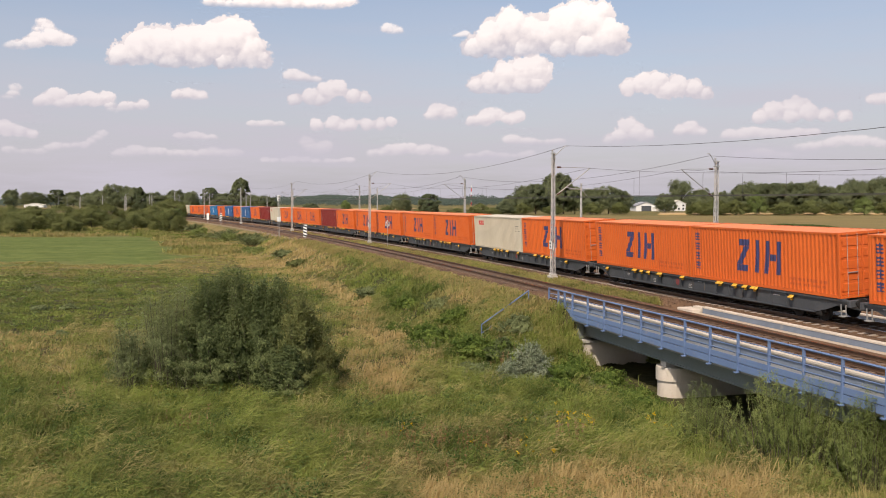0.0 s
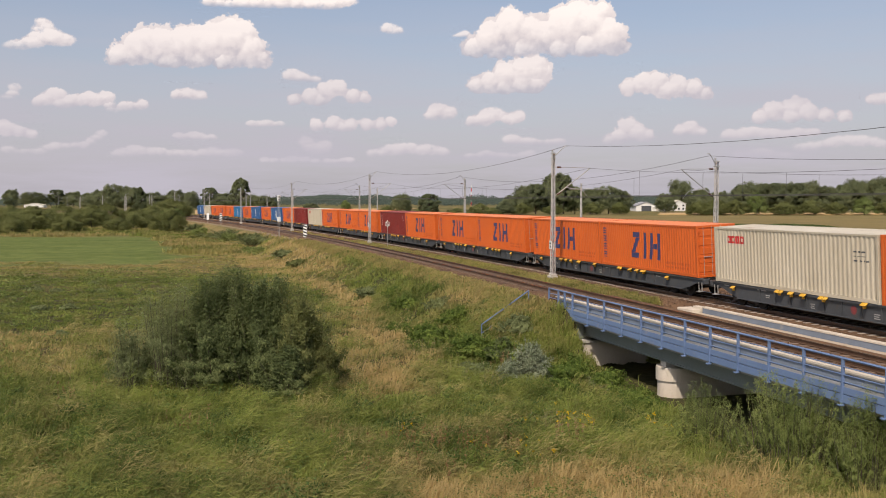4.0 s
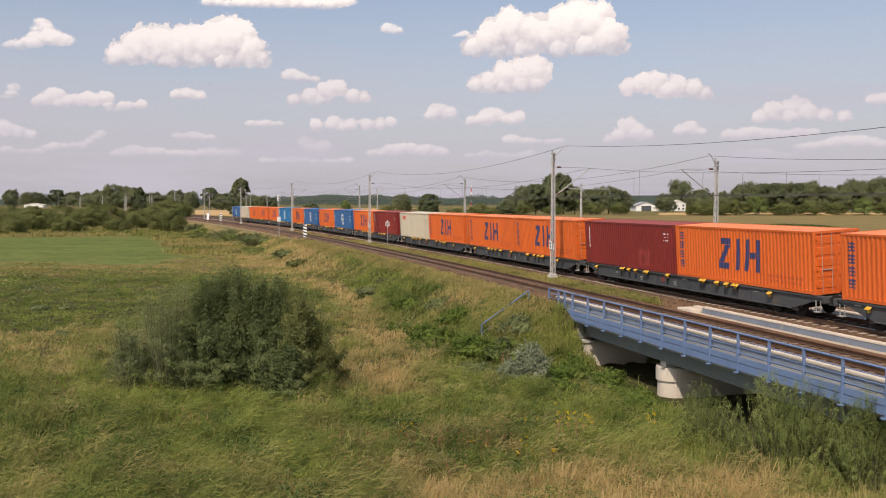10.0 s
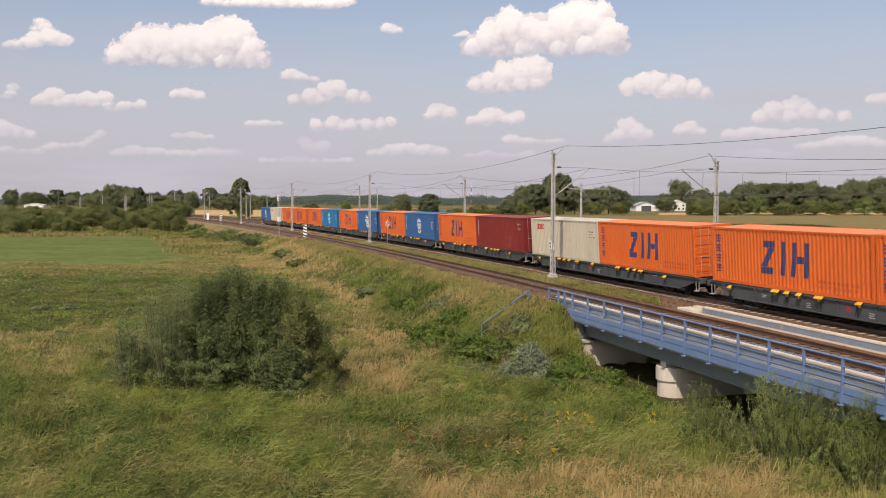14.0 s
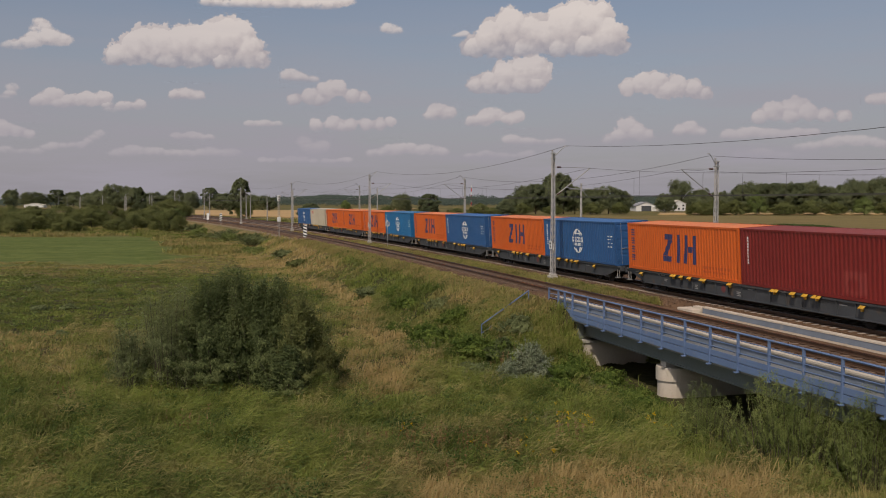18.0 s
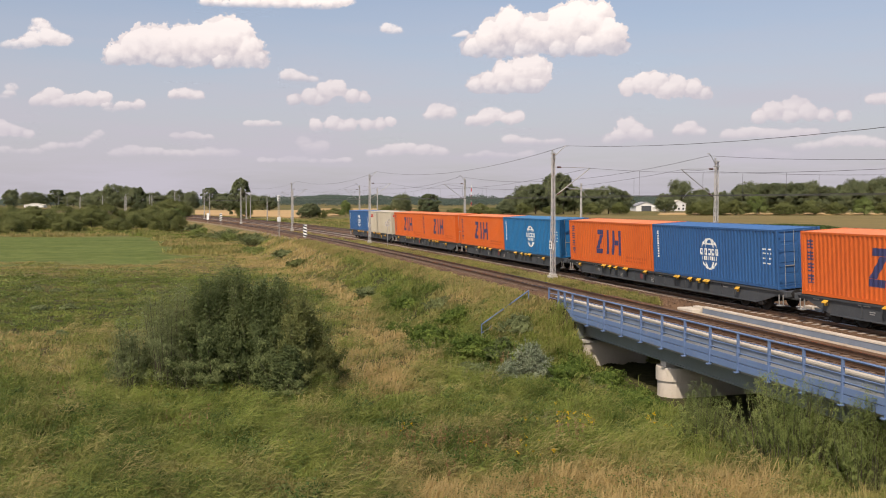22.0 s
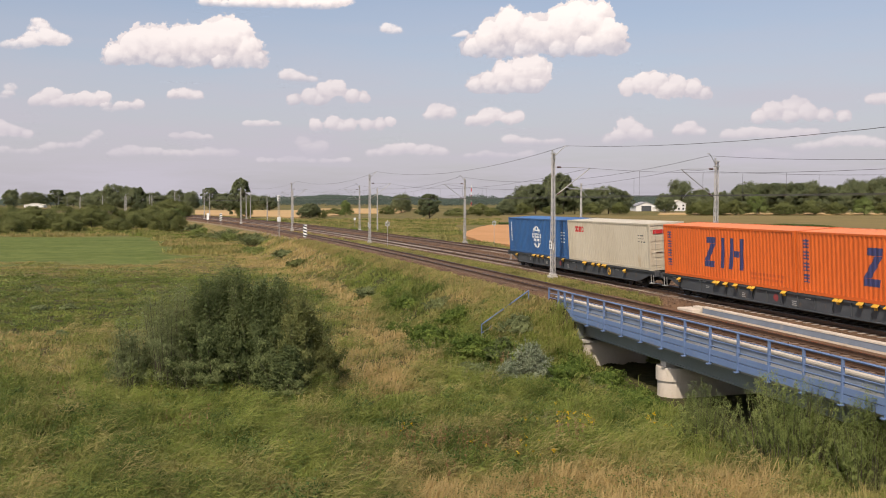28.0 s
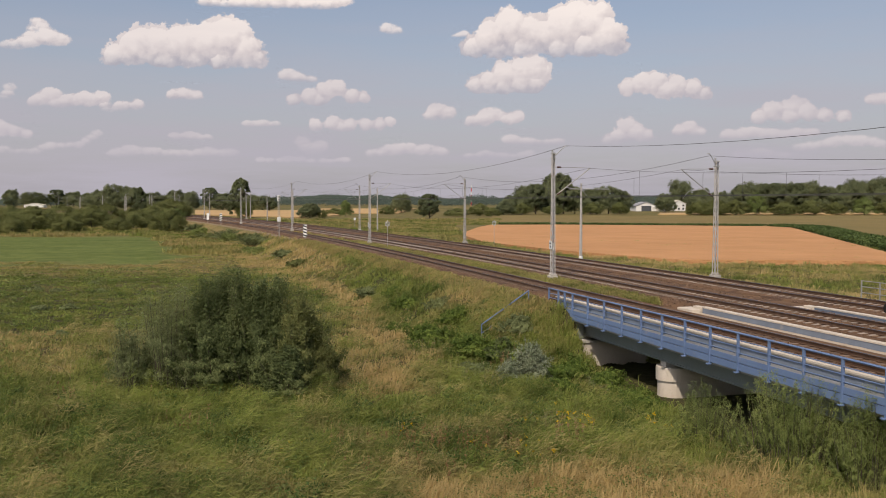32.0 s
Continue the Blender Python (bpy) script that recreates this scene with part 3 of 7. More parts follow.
def build_track(o, label, piece, paint):
    t = thing("railway_track", label, "railway track", "tracks of the line", "structure")
    tilt = o < 3
    at = track_pose if tilt else line_pose
    for side in (-1, 1):
        r = part("rail", sweep("rail", RAIL, -900, 110, 5, M["rail"], oshift=o + side * 0.755, tilt=tilt, middle=-side * 0.755), None, t)
        part("rail_head", sweep("rail_head", HEAD, -900, 110, 5, M["railhead"], oshift=o + side * 0.755, tilt=tilt, middle=-side * 0.755), None, r, "worn bright running surface")
    verts, faces = [], []
    for i in range(-740, 184):
        s = i * 0.6
        if -45 < s < 45:
            ob = part("sleeper", piece, None, t)
            ob.matrix_basis = at(s, o)
        elif s > -420:
            m, k = at(s, o), len(verts)
            verts += [m @ Vector(c) for c in ((-0.13, -1.3, -0.175), (0.13, -1.3, -0.175), (0.13, 1.3, -0.175), (-0.13, 1.3, -0.175), (-0.13, -1.3, -0.3), (0.13, -1.3, -0.3), (0.13, 1.3, -0.3), (-0.13, 1.3, -0.3))]
            faces += [tuple(k + v for v in f) for f in ((0, 1, 2, 3), (0, 4, 5, 1), (1, 5, 6, 2), (2, 6, 7, 3), (3, 7, 4, 0))]
    tagged(part("far_sleepers", mesh_of("far_sleepers", verts, faces, M[paint]), None, t), kind="stuff")


build_track(TRACK_A, "unelectrified rusty track on concrete sleepers over the blue bridge", DARK_SLEEPER, "darksleeper")
build_track(TRACK_B, "middle electrified track on concrete sleepers carrying the freight train", SLEEPER, "sleeper")
build_track(TRACK_C, "far electrified track on concrete sleepers in brown ballast", SLEEPER, "darksleeper")

# ---------- bridges ----------
B0, B1 = 8.0, 52.0


def strip(name, o0, o1, z0, z1, s0, s1, material, parent, label="", step=5):
    return part(name, sweep(name, [(o0, z0), (o0, z1), (o1, z1), (o1, z0)], s0, s1, step, material), None, parent, label)


def build_bridge_a():
    b = thing("railway_bridge", "grey girder bridge with blue steel railing over a ditch", "bridge", kind="structure")
    strip("deck", 3.95, 8.0, -1.25, -0.62, B0 - 0.3, B1, M["concrete"], b, "concrete ballast trough")
    strip("girder", 7.05, 7.42, -1.92, -1.25, 9.6, B1, M["girder"], b, "grey-green painted main girder")
    strip("girder", 4.4, 4.8, -1.92, -1.25, 9.6, B1, M["girder"], b)
    strip("girder_flange", 6.95, 7.5, -1.98, -1.92, 9.6, B1, M["girder"], b)
    for s in np.arange(11.5, 50, 4.0):
        web = part("cross_girder", boxes((-0.12, 0.12, -2.2, -0.05, -1.75, -1.25)), M["girder"], b)
        web.matrix_basis = line_pose(float(s), 4.85)
    strip("trough_wall", 7.5, 7.76, -0.62, -0.26, B0 - 0.9, B1, M["plate"], b, "blue-grey painted trough wall")
    strip("kerb", 7.52, 7.78, -0.26, -0.14, B0 - 0.9, B1, M["coping"], b, "pale concrete ballast kerb")
    strip("walkway", 7.78, 8.08, -0.66, -0.6, B0 - 0.9, B1, M["steel"], b, "steel grating walkway")
    strip("fascia", 8.06, 8.12, -1.14, -0.87, B0 - 1.2, B1, M["bridgeblue"], b, "blue painted edge plate")
    strip("fascia", 8.06, 8.11, -0.84, -0.62, B0 - 1.2, B1, M["bridgeblue"], b, "blue painted edge plate")
    strip("walkway", 2.38, 3.95, -0.9, -0.5, 12.6, B1, M["duct"], b, "beige concrete cable duct")
    for s in np.arange(6.3, 50, 2.0):
        if 6.2 < s < 7.2:
            s = 6.9
        post = part("railing_post", boxes((-0.035, 0.035, -0.05, 0.05, -1.22, 0.31), (-0.09, 0.09, -0.16, 0.03, -1.24, -1.20), (-0.05, 0.05, -0.02, 0.09, -1.2, -0.66)), M["bridgeblue"], b)
        post.matrix_basis = line_pose(float(s), 8.1)
    post = part("railing_post", boxes((-0.035, 0.035, -0.05, 0.05, -1.22, 0.31), (-0.09, 0.09, -0.16, 0.03, -1.24, -1.20)), M["bridgeblue"], b)
    post.matrix_basis = line_pose(9.2, 8.1)
    for z, r in ((0.31, 0.045), (0.03, 0.022), (-0.22, 0.022), (-0.46, 0.022)):
        prof = [(8.1 + r * math.cos(q * math.pi / 3), z + r * math.sin(q * math.pi / 3)) for q in range(6)]
        part("handrail" if z > 0.2 else "railing_bar", sweep("handrail", prof, 6.9, B1, 4, M["bridgeblue"]), None, b)
    return b


build_bridge_a()


def build_bridge(o0, o1, s0, name_label):
    """An upright bridge edge between two tracks: a blue plate with a pale coping."""
    b = thing("bridge_edge", name_label, "bridge", "bridge edges between the tracks", "structure")
    strip("edge_plate", o0, o1, -1.9, -0.24, s0, B1, M["plate"], b, "blue-grey painted edge plate")
    strip("coping", o0 - 0.10, o1 + 0.02, -0.24, -0.17, s0 - 0.1, B1, M["coping"], b, "pale concrete coping")
    end = part("end_block", boxes((-1.5, 0.0, -0.75, 0.12, -0.9, -0.32), (-0.75, 0.0, -0.25, 0.12, -0.5, -0.18), bevel=0.02), M["coping"], b, "pale concrete end block")
    end.matrix_basis = line_pose(s0, (o0 + o1) / 2)
    return b


build_bridge(2.14, 2.36, 14.2, "pale coped edge of the middle bridge")
build_bridge(-3.75, -3.5, 15.6, "pale coped edge of the far bridge")
strip_c = thing("bridge_edge", "pale coped edge of the middle bridge", "bridge", "bridge edges between the tracks", "structure")
strip("coping", -2.62, -2.4, -1.9, -0.26, 15.2, B1, M["coping"], strip_c)
strip("duct_floor", -3.5, -2.62, -1.2, -0.5, 15.4, B1, M["plate"], strip_c, "grey-blue duct cover")
deck_b = thing("railway_bridge", "concrete deck under the middle track", "bridge", kind="structure")
strip("deck", -2.4, 2.14, -1.3, -0.72, B0, B1, M["concrete"], deck_b)
deck_c = thing("railway_bridge", "concrete deck under the far track", "bridge", kind="structure")
strip("deck", -9.4, -3.75, -1.3, -0.72, B0, B1, M["concrete"], deck_c)
strip("coping", -9.6, -9.35, -1.3, -0.25, 13.0, B1, M["coping"], deck_c)


def build_abutment():
    a = thing("abutment", "stained concrete bridge abutment with a bearing shelf", "abutment", kind="structure")
    part("back_wall", sweep("back_wall", [(-9.5, -5.0), (-9.5, -0.75), (7.86, -1.26), (7.86, -5.0)], 7.0, 9.45, 1, M["concrete"]), None, a)
    part("seat_wall", sweep("seat_wall", [(-9.5, -5.0), (-9.5, -2.30), (7.86, -2.30), (7.86, -5.0)], 9.45, 11.25, 1, M["coping"]), None, a, "pale stained seat wall")
    part("bearing_shelf", sweep("bearing_shelf", [(-9.5, -2.30), (-9.5, -2.18), (7.92, -2.18), (7.92, -2.30)], 9.45, 11.32, 1, M["concrete"]), None, a)
    # the girder's grey-green stands for the walkway's shade on this wall
    part("cheek_wall", sweep("cheek_wall", [(7.55, -2.18), (7.55, -1.27), (7.88, -1.27), (7.88, -2.18)], 9.45, 10.6, 1, M["girder"]), None, a, "grey-green cheek wall, shade put into its colour")
    for o in (7.2, 4.6, -0.8, -7.0):
        c = part("bearing", boxes((-0.28, 0.28, -0.24, 0.24, -2.18, -1.98)), M["concrete"], a)
        c.matrix_basis = line_pose(10.3, o)
    return a


build_abutment()


def build_pier(s):
    p = thing("bridge_pier", "pale concrete bridge pier with a rounded nose", "pier", kind="structure")
    n = 12
    def ring(r, half, z):
        pts = [(half + r * math.cos(q), r * math.sin(q), z) for q in np.linspace(-math.pi / 2, math.pi / 2, n)]
        return pts + [(-x, -y, z) for x, y, z in pts]
    def prism(r, half, z0, z1):
        bm = bmesh.new()
        lo = [bm.verts.new(c) for c in ring(r, half, z0)]
        hi = [bm.verts.new(c) for c in ring(r, half, z1)]
        bm.faces.new(lo)
        bm.faces.new(hi)
        for i in range(len(lo)):
            bm.faces.new((lo[i], lo[(i + 1) % len(lo)], hi[(i + 1) % len(lo)], hi[i]))
        return bm
    m = line_pose(s, -0.6) @ Matrix.Rotation(radians(-90), 4, "Z")
    a = part("pier_cap", prism(0.78, 7.56, -2.84, -2.22), M["coping"], p, "pale concrete pier cap")
    b = part("pier_wall", prism(0.70, 7.56, -6.0, -2.86), M["coping"], p)
    a.matrix_basis = m
    b.matrix_basis = m
    for o in (7.2, 4.6):
        c = part("bearing", boxes((-0.26, 0.26, -0.26, 0.26, -2.22, -1.98)), M["concrete"], p)
        c.matrix_basis = line_pose(s, o)


build_pier(19.3)
build_pier(34.5)
# ---------- containers ----------
CL, CW, CH = 12.192, 2.438, 2.896
PITCH, DEEP = 0.278, 0.036


def side_profile():
    """(x, depth) along a container's side: trapezoid corrugation between the corner posts."""
    x0, x1 = -CL / 2 + 0.19, CL / 2 - 0.19
    count = int((x1 - x0) / PITCH)
    step = (x1 - x0) / count
    out = []
    for i in range(count):
        a = x0 + i * step
        out += [(a, 0.0), (a + 0.26 * step, 0.0), (a + 0.5 * step, DEEP), (a + 0.76 * step, DEEP)]
    return out + [(x1, 0.0)]


PROFILE = side_profile()
PX, PD = np.array([p[0] for p in PROFILE]), np.array([p[1] for p in PROFILE])


def wall_sheet(name, profile, half, z0, z1, material, turn):
    """A corrugated sheet. turn places it: local x along the profile, outward = -y."""
    v, f = [], []
    for x, d in profile:
        v += [(x, -half + d, z0), (x, -half + d, z1), (x, -half + d + 0.05, z0), (x, -half + d + 0.05, z1)]
    for i in range(len(profile) - 1):
        a = i * 4
        f += [(a, a + 4, a + 5, a + 1), (a + 3, a + 7, a + 6, a + 2)]
    return mesh_of(name, [turn @ Vector(c) for c in v], f, material)


def mark(name, inside, x0, x1, z0, z1, material, parent, cell=0.035):
    """Paint on the corrugated side: cells that lie inside a shape, following the folds."""
    xs = np.union1d(np.arange(x0, x1 + cell, cell), PX[(PX > x0) & (PX < x1)])
    zs = np.arange(z0, z1 + cell, cell)
    ys = -CW / 2 + 0.012 + np.interp(xs, PX, PD) - 0.004
    nz = len(zs)
    verts = [(x, y, z) for x, y in zip(xs, ys) for z in zs]
    faces = []
    for i in range(len(xs) - 1):
        for j in range(nz - 1):
            if inside((xs[i] + xs[i + 1]) / 2, (zs[j] + zs[j + 1]) / 2):
                a = i * nz + j
                faces.append((a, a + nz, a + nz + 1, a + 1))
    used = sorted({v for f in faces for v in f})
    where = {v: i for i, v in enumerate(used)}
    ob = part(name, mesh_of(name, [verts[v] for v in used], [tuple(where[v] for v in f) for f in faces], material), None, parent)
    return tagged(ob, kind="stuff") if name in ("small_print", "code_column", "side_column") else ob


def logo_blocks(x, z):
    """Slanting block shapes of a house mark: two level bars with a leaning one between, a bar, and two bars with a small block between."""
    h = 1.62
    t = (z - 0.72) / h
    if not 0 <= t <= 1:
        return False
    x = (x + 1.76) / 0.85 - 1.25 - 0.20 * t
    if t > 0.80:
        return -1.12 <= x <= 0.0 or 0.60 <= x <= 0.97 or 1.55 <= x <= 1.92 or 2.62 <= x <= 3.02
    if t < 0.20 and -1.25 <= x <= -0.08:
        return True
    lean = -1.22 + 0.66 * (t - 0.22) / 0.56
    if 0.215 < t < 0.785 and lean <= x <= lean + 0.52:
        return True
    if 1.97 < x < 2.57:
        return 0.40 < t < 0.60
    return 0.60 <= x <= 0.97 or 1.55 <= x <= 1.92 or 2.62 <= x <= 3.02


def squares(x0, rows, size, gap, z_top):
    def inside(x, z):
        k = (z_top - z) / (size + gap)
        r = (k - math.floor(k)) * (size + gap)
        u = (x - x0) / size
        if not (0 <= k < rows and r < size and 0 <= u <= 1):
            return False
        v = r / size
        return abs(u - 0.5) < 0.09 or abs(v - 0.2) < 0.1 or abs(v - 0.55) < 0.09 or abs(v - 0.92) < 0.08 or u < 0.14
    return inside


def globe(cx, cz, r):
    def inside(x, z):
        u, v = (x - cx) / r, (z - cz) / r
        d = math.hypot(u, v)
        if abs(v - 0.12) < 0.2 and abs(u) < 1.08:
            return abs(((u + 1.08) / 0.432) % 1 - 0.5) < 0.36 and (abs(v - 0.12) > 0.09 or abs(((u + 1.08) / 0.432) % 1 - 0.5) > 0.18)
        if abs(v + 0.3) < 0.12 and abs(u) < 0.92:
            return abs(((u + 0.92) / 0.23) % 1 - 0.5) < 0.3
        if -0.5 < v < 0.4:
            return False
        return 0.88 < d < 1.0 or d < 1 and (abs(math.hypot(u / 0.5, v) - 1) < 0.1 or abs(v - 0.62) < 0.045)
    return inside


def bars(x0, x1, rows, z0, height, gap, seed):
    rnd = random.Random(seed)
    spans = []
    for r in range(rows):
        x = x0
        while x < x1 - 0.1:
            w = rnd.uniform(0.08, 0.3)
            spans.append((x, min(x + w, x1), z0 + r * (height + gap)))
            x += w + rnd.uniform(0.04, 0.12)
    return lambda x, z: any(a <= x <= b and c <= z <= c + height for a, b, c in spans)


def column(x0, w, z0, z1, step):
    return lambda x, z: x0 <= x <= x0 + w and z0 <= z <= z1 and ((z - z0) / step) % 1 < 0.62


def build_container(paint, label, style):
    c = thing("shipping_container", label, "container", "containers of the train")
    P = M[paint]
    I = Matrix.Identity(4)
    back = Matrix.Rotation(math.pi, 4, "Z")
    part("side_panel", wall_sheet("side_panel", PROFILE, CW / 2 - 0.012, 0.15, CH - 0.09, P, I), None, c)
    part("side_panel", wall_sheet("side_panel", PROFILE, CW / 2 - 0.012, 0.15, CH - 0.09, P, back), None, c)
    endp = []
    n = 8
    for i in range(n):
        a = -1.03 + i * 2.06 / n
        w = 2.06 / n
        endp += [(a, 0.0), (a + 0.3 * w, 0.0), (a + 0.5 * w, 0.045), (a + 0.8 * w, 0.045)]
    endp.append((1.03, 0.0))
    part("end_wall", wall_sheet("end_wall", endp, CL / 2 - 0.03, 0.15, CH - 0.09, P, Matrix.Rotation(-math.pi / 2, 4, "Z")), None, c)
    # roof with shallow cross folds, in the paint lightened for the sky's reflection
    v, f = [], []
    xs = np.linspace(-CL / 2 + 0.1, CL / 2 - 0.1, 89)
    for i, x in enumerate(xs):
        z = CH - 0.018 - (0.02 if i % 4 in (1, 2) else 0.0)
        v += [(x, -CW / 2 + 0.05, z), (x, CW / 2 - 0.05, z)]
    f = [(2 * i, 2 * i + 2, 2 * i + 3, 2 * i + 1) for i in range(len(xs) - 1)]
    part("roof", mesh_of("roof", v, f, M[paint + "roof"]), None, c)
    part("floor", boxes((-CL / 2 + 0.1, CL / 2 - 0.1, -CW / 2 + 0.06, CW / 2 - 0.06, 0.09, 0.15)), M["bogie"], c, "dark underside")
    for x in (-1, 1):
        for y in (-1, 1):
            part("corner_post", boxes((x * CL / 2 - (0.16 if x > 0 else 0.0), x * CL / 2 + (0.16 if x < 0 else 0.0), y * CW / 2 - (0.12 if y > 0 else 0), y * CW / 2 + (0.12 if y < 0 else 0), 0.118, CH - 0.118), bevel=0.012), P, c)
            for z in (0.0, CH - 0.118):
                part("corner_casting", boxes((x * (CL / 2 + 0.002) - (0.18 if x > 0 else 0.0), x * (CL / 2 + 0.002) + (0.18 if x < 0 else 0.0), y * (CW / 2 + 0.003) - (0.16 if y > 0 else 0), y * (CW / 2 + 0.003) + (0.16 if y < 0 else 0), z, z + 0.118), bevel=0.01), P, c)
    for y in (-1, 1):
        part("top_rail", boxes((-CL / 2 + 0.18, CL / 2 - 0.18, y * CW / 2 - (0.06 if y > 0 else 0), y * CW / 2 + (0.06 if y < 0 else 0), CH - 0.1, CH - 0.012)), P, c)
        part("bottom_rail", boxes((-CL / 2 + 0.18, CL / 2 - 0.18, y * CW / 2 - (0.05 if y > 0 else 0), y * CW / 2 + (0.05 if y < 0 else 0), 0.018, 0.165)), P, c)
    for x in (-1, 1):
        part("header", boxes((x * CL / 2 - (0.1 if x > 0 else 0.0), x * CL / 2 + (0.1 if x < 0 else 0.0), -CW / 2 + 0.16, CW / 2 - 0.16, CH - 0.12, CH - 0.005)), P, c)
        part("sill", boxes((x * CL / 2 - (0.1 if x > 0 else 0.0), x * CL / 2 + (0.1 if x < 0 else 0.0), -CW / 2 + 0.16, CW / 2 - 0.16, 0.01, 0.15)), P, c)
    # double doors at the leading end
    X = CL / 2
    for y0, y1 in ((-1.09, -0.01), (0.01, 1.09)):
        rows = [(X - 0.09, X - 0.045, y0, y1, 0.16, CH - 0.13)]
        for k in range(5):
            z = 0.3 + k * 0.5
            rows.append((X - 0.05, X - 0.025, y0 + 0.06, y1 - 0.06, z, z + 0.36))
        door = part("door", boxes(*rows, bevel=0.01), P, c)
        for t in (0.27, 0.75):
            y = y0 + (y1 - y0) * t
            part("locking_bar", tubes((((X - 0.0), y, 0.08), (X, y, CH - 0.06), 0.013), n=6), M["steel"], door, "galvanised locking bar")
        part("handle", boxes((X - 0.01, X + 0.03, (y0 + y1) / 2 - 0.25, (y0 + y1) / 2 + 0.25, 1.12, 1.16)), M["steel"], door)
        for z in (0.35, 1.1, 1.8, 2.5):
            yy = y0 if y0 < -0.5 else y1
            part("hinge", boxes((X - 0.04, X + 0.015, yy - 0.06, yy + 0.06, z, z + 0.14)), P, door)
    if style == "orange":
        mark("house_mark", logo_blocks, -2.3, 2.8, 0.7, 2.4, M["navy"], c, 0.018)
        mark("side_column", squares(-5.66, 4, 0.42, 0.11, 2.55), -5.68, -5.2, 0.4, 2.56, M["navy"], c, 0.025)
        mark("small_print", bars(2.6, 5.2, 2, 0.36, 0.12, 0.1, 4), 2.55, 5.25, 0.33, 0.75, M["faintred"], c)
    if style == "globe":
        mark("globe_mark", globe(0.08, 1.42, 0.86), -1.0, 1.2, 0.5, 2.35, M["white"], c, 0.03)
        mark("code_column", column(-5.55, 0.17, 0.95, 2.5, 0.15), -5.6, -5.3, 0.9, 2.55, M["white"], c)
        mark("small_print", bars(4.9, 5.6, 4, 1.2, 0.07, 0.16, 5), 4.85, 5.65, 1.15, 2.2, M["white"], c)
    if style == "beige":
        mark("red_mark", lambda x, z: 0 <= (x + 4.9) <= 1.5 and 2.1 <= z <= 2.48 and not (((x + 4.9) / 0.38) % 1 > 0.86 or abs(((x + 4.9) / 0.38) % 1 - 0.45) < 0.14 and abs(z - 2.29) < 0.09), -5.0, -3.3, 2.05, 2.52, M["redmark"], c)
        part("red_mark", boxes((X + 0.002, X + 0.006, -0.95, 0.35, 2.26, 2.5)), M["redmark"], c, "red end marking")
        mark("small_print", bars(4.6, 5.5, 3, 1.7, 0.06, 0.14, 6), 4.5, 5.6, 1.6, 2.4, M["wagon"], c)
    if style == "maroon":
        mark("code_column", column(-5.5, 0.14, 1.1, 2.5, 0.16), -5.55, -5.3, 1.0, 2.55, M["white"], c)
        mark("small_print", bars(4.7, 5.5, 3, 1.9, 0.06, 0.14, 7), 4.6, 5.6, 1.8, 2.5, M["white"], c)
        mark("worn_patch", lambda x, z: 1.55 < x < 3.0 and 0.3 < z < 1.25 and math.sin(5 * x) + math.sin(7 * z) > -0.6, 1.5, 3.1, 0.25, 1.3, M["scuff"], c)
    part("data_plate", boxes((X + 0.001, X + 0.006, 0.35, 0.8, 1.5, 1.75)), M["white"], c)
    return c


# ---------- container wagons ----------
WAGON_PITCH = 26.307
DECK = 1.18


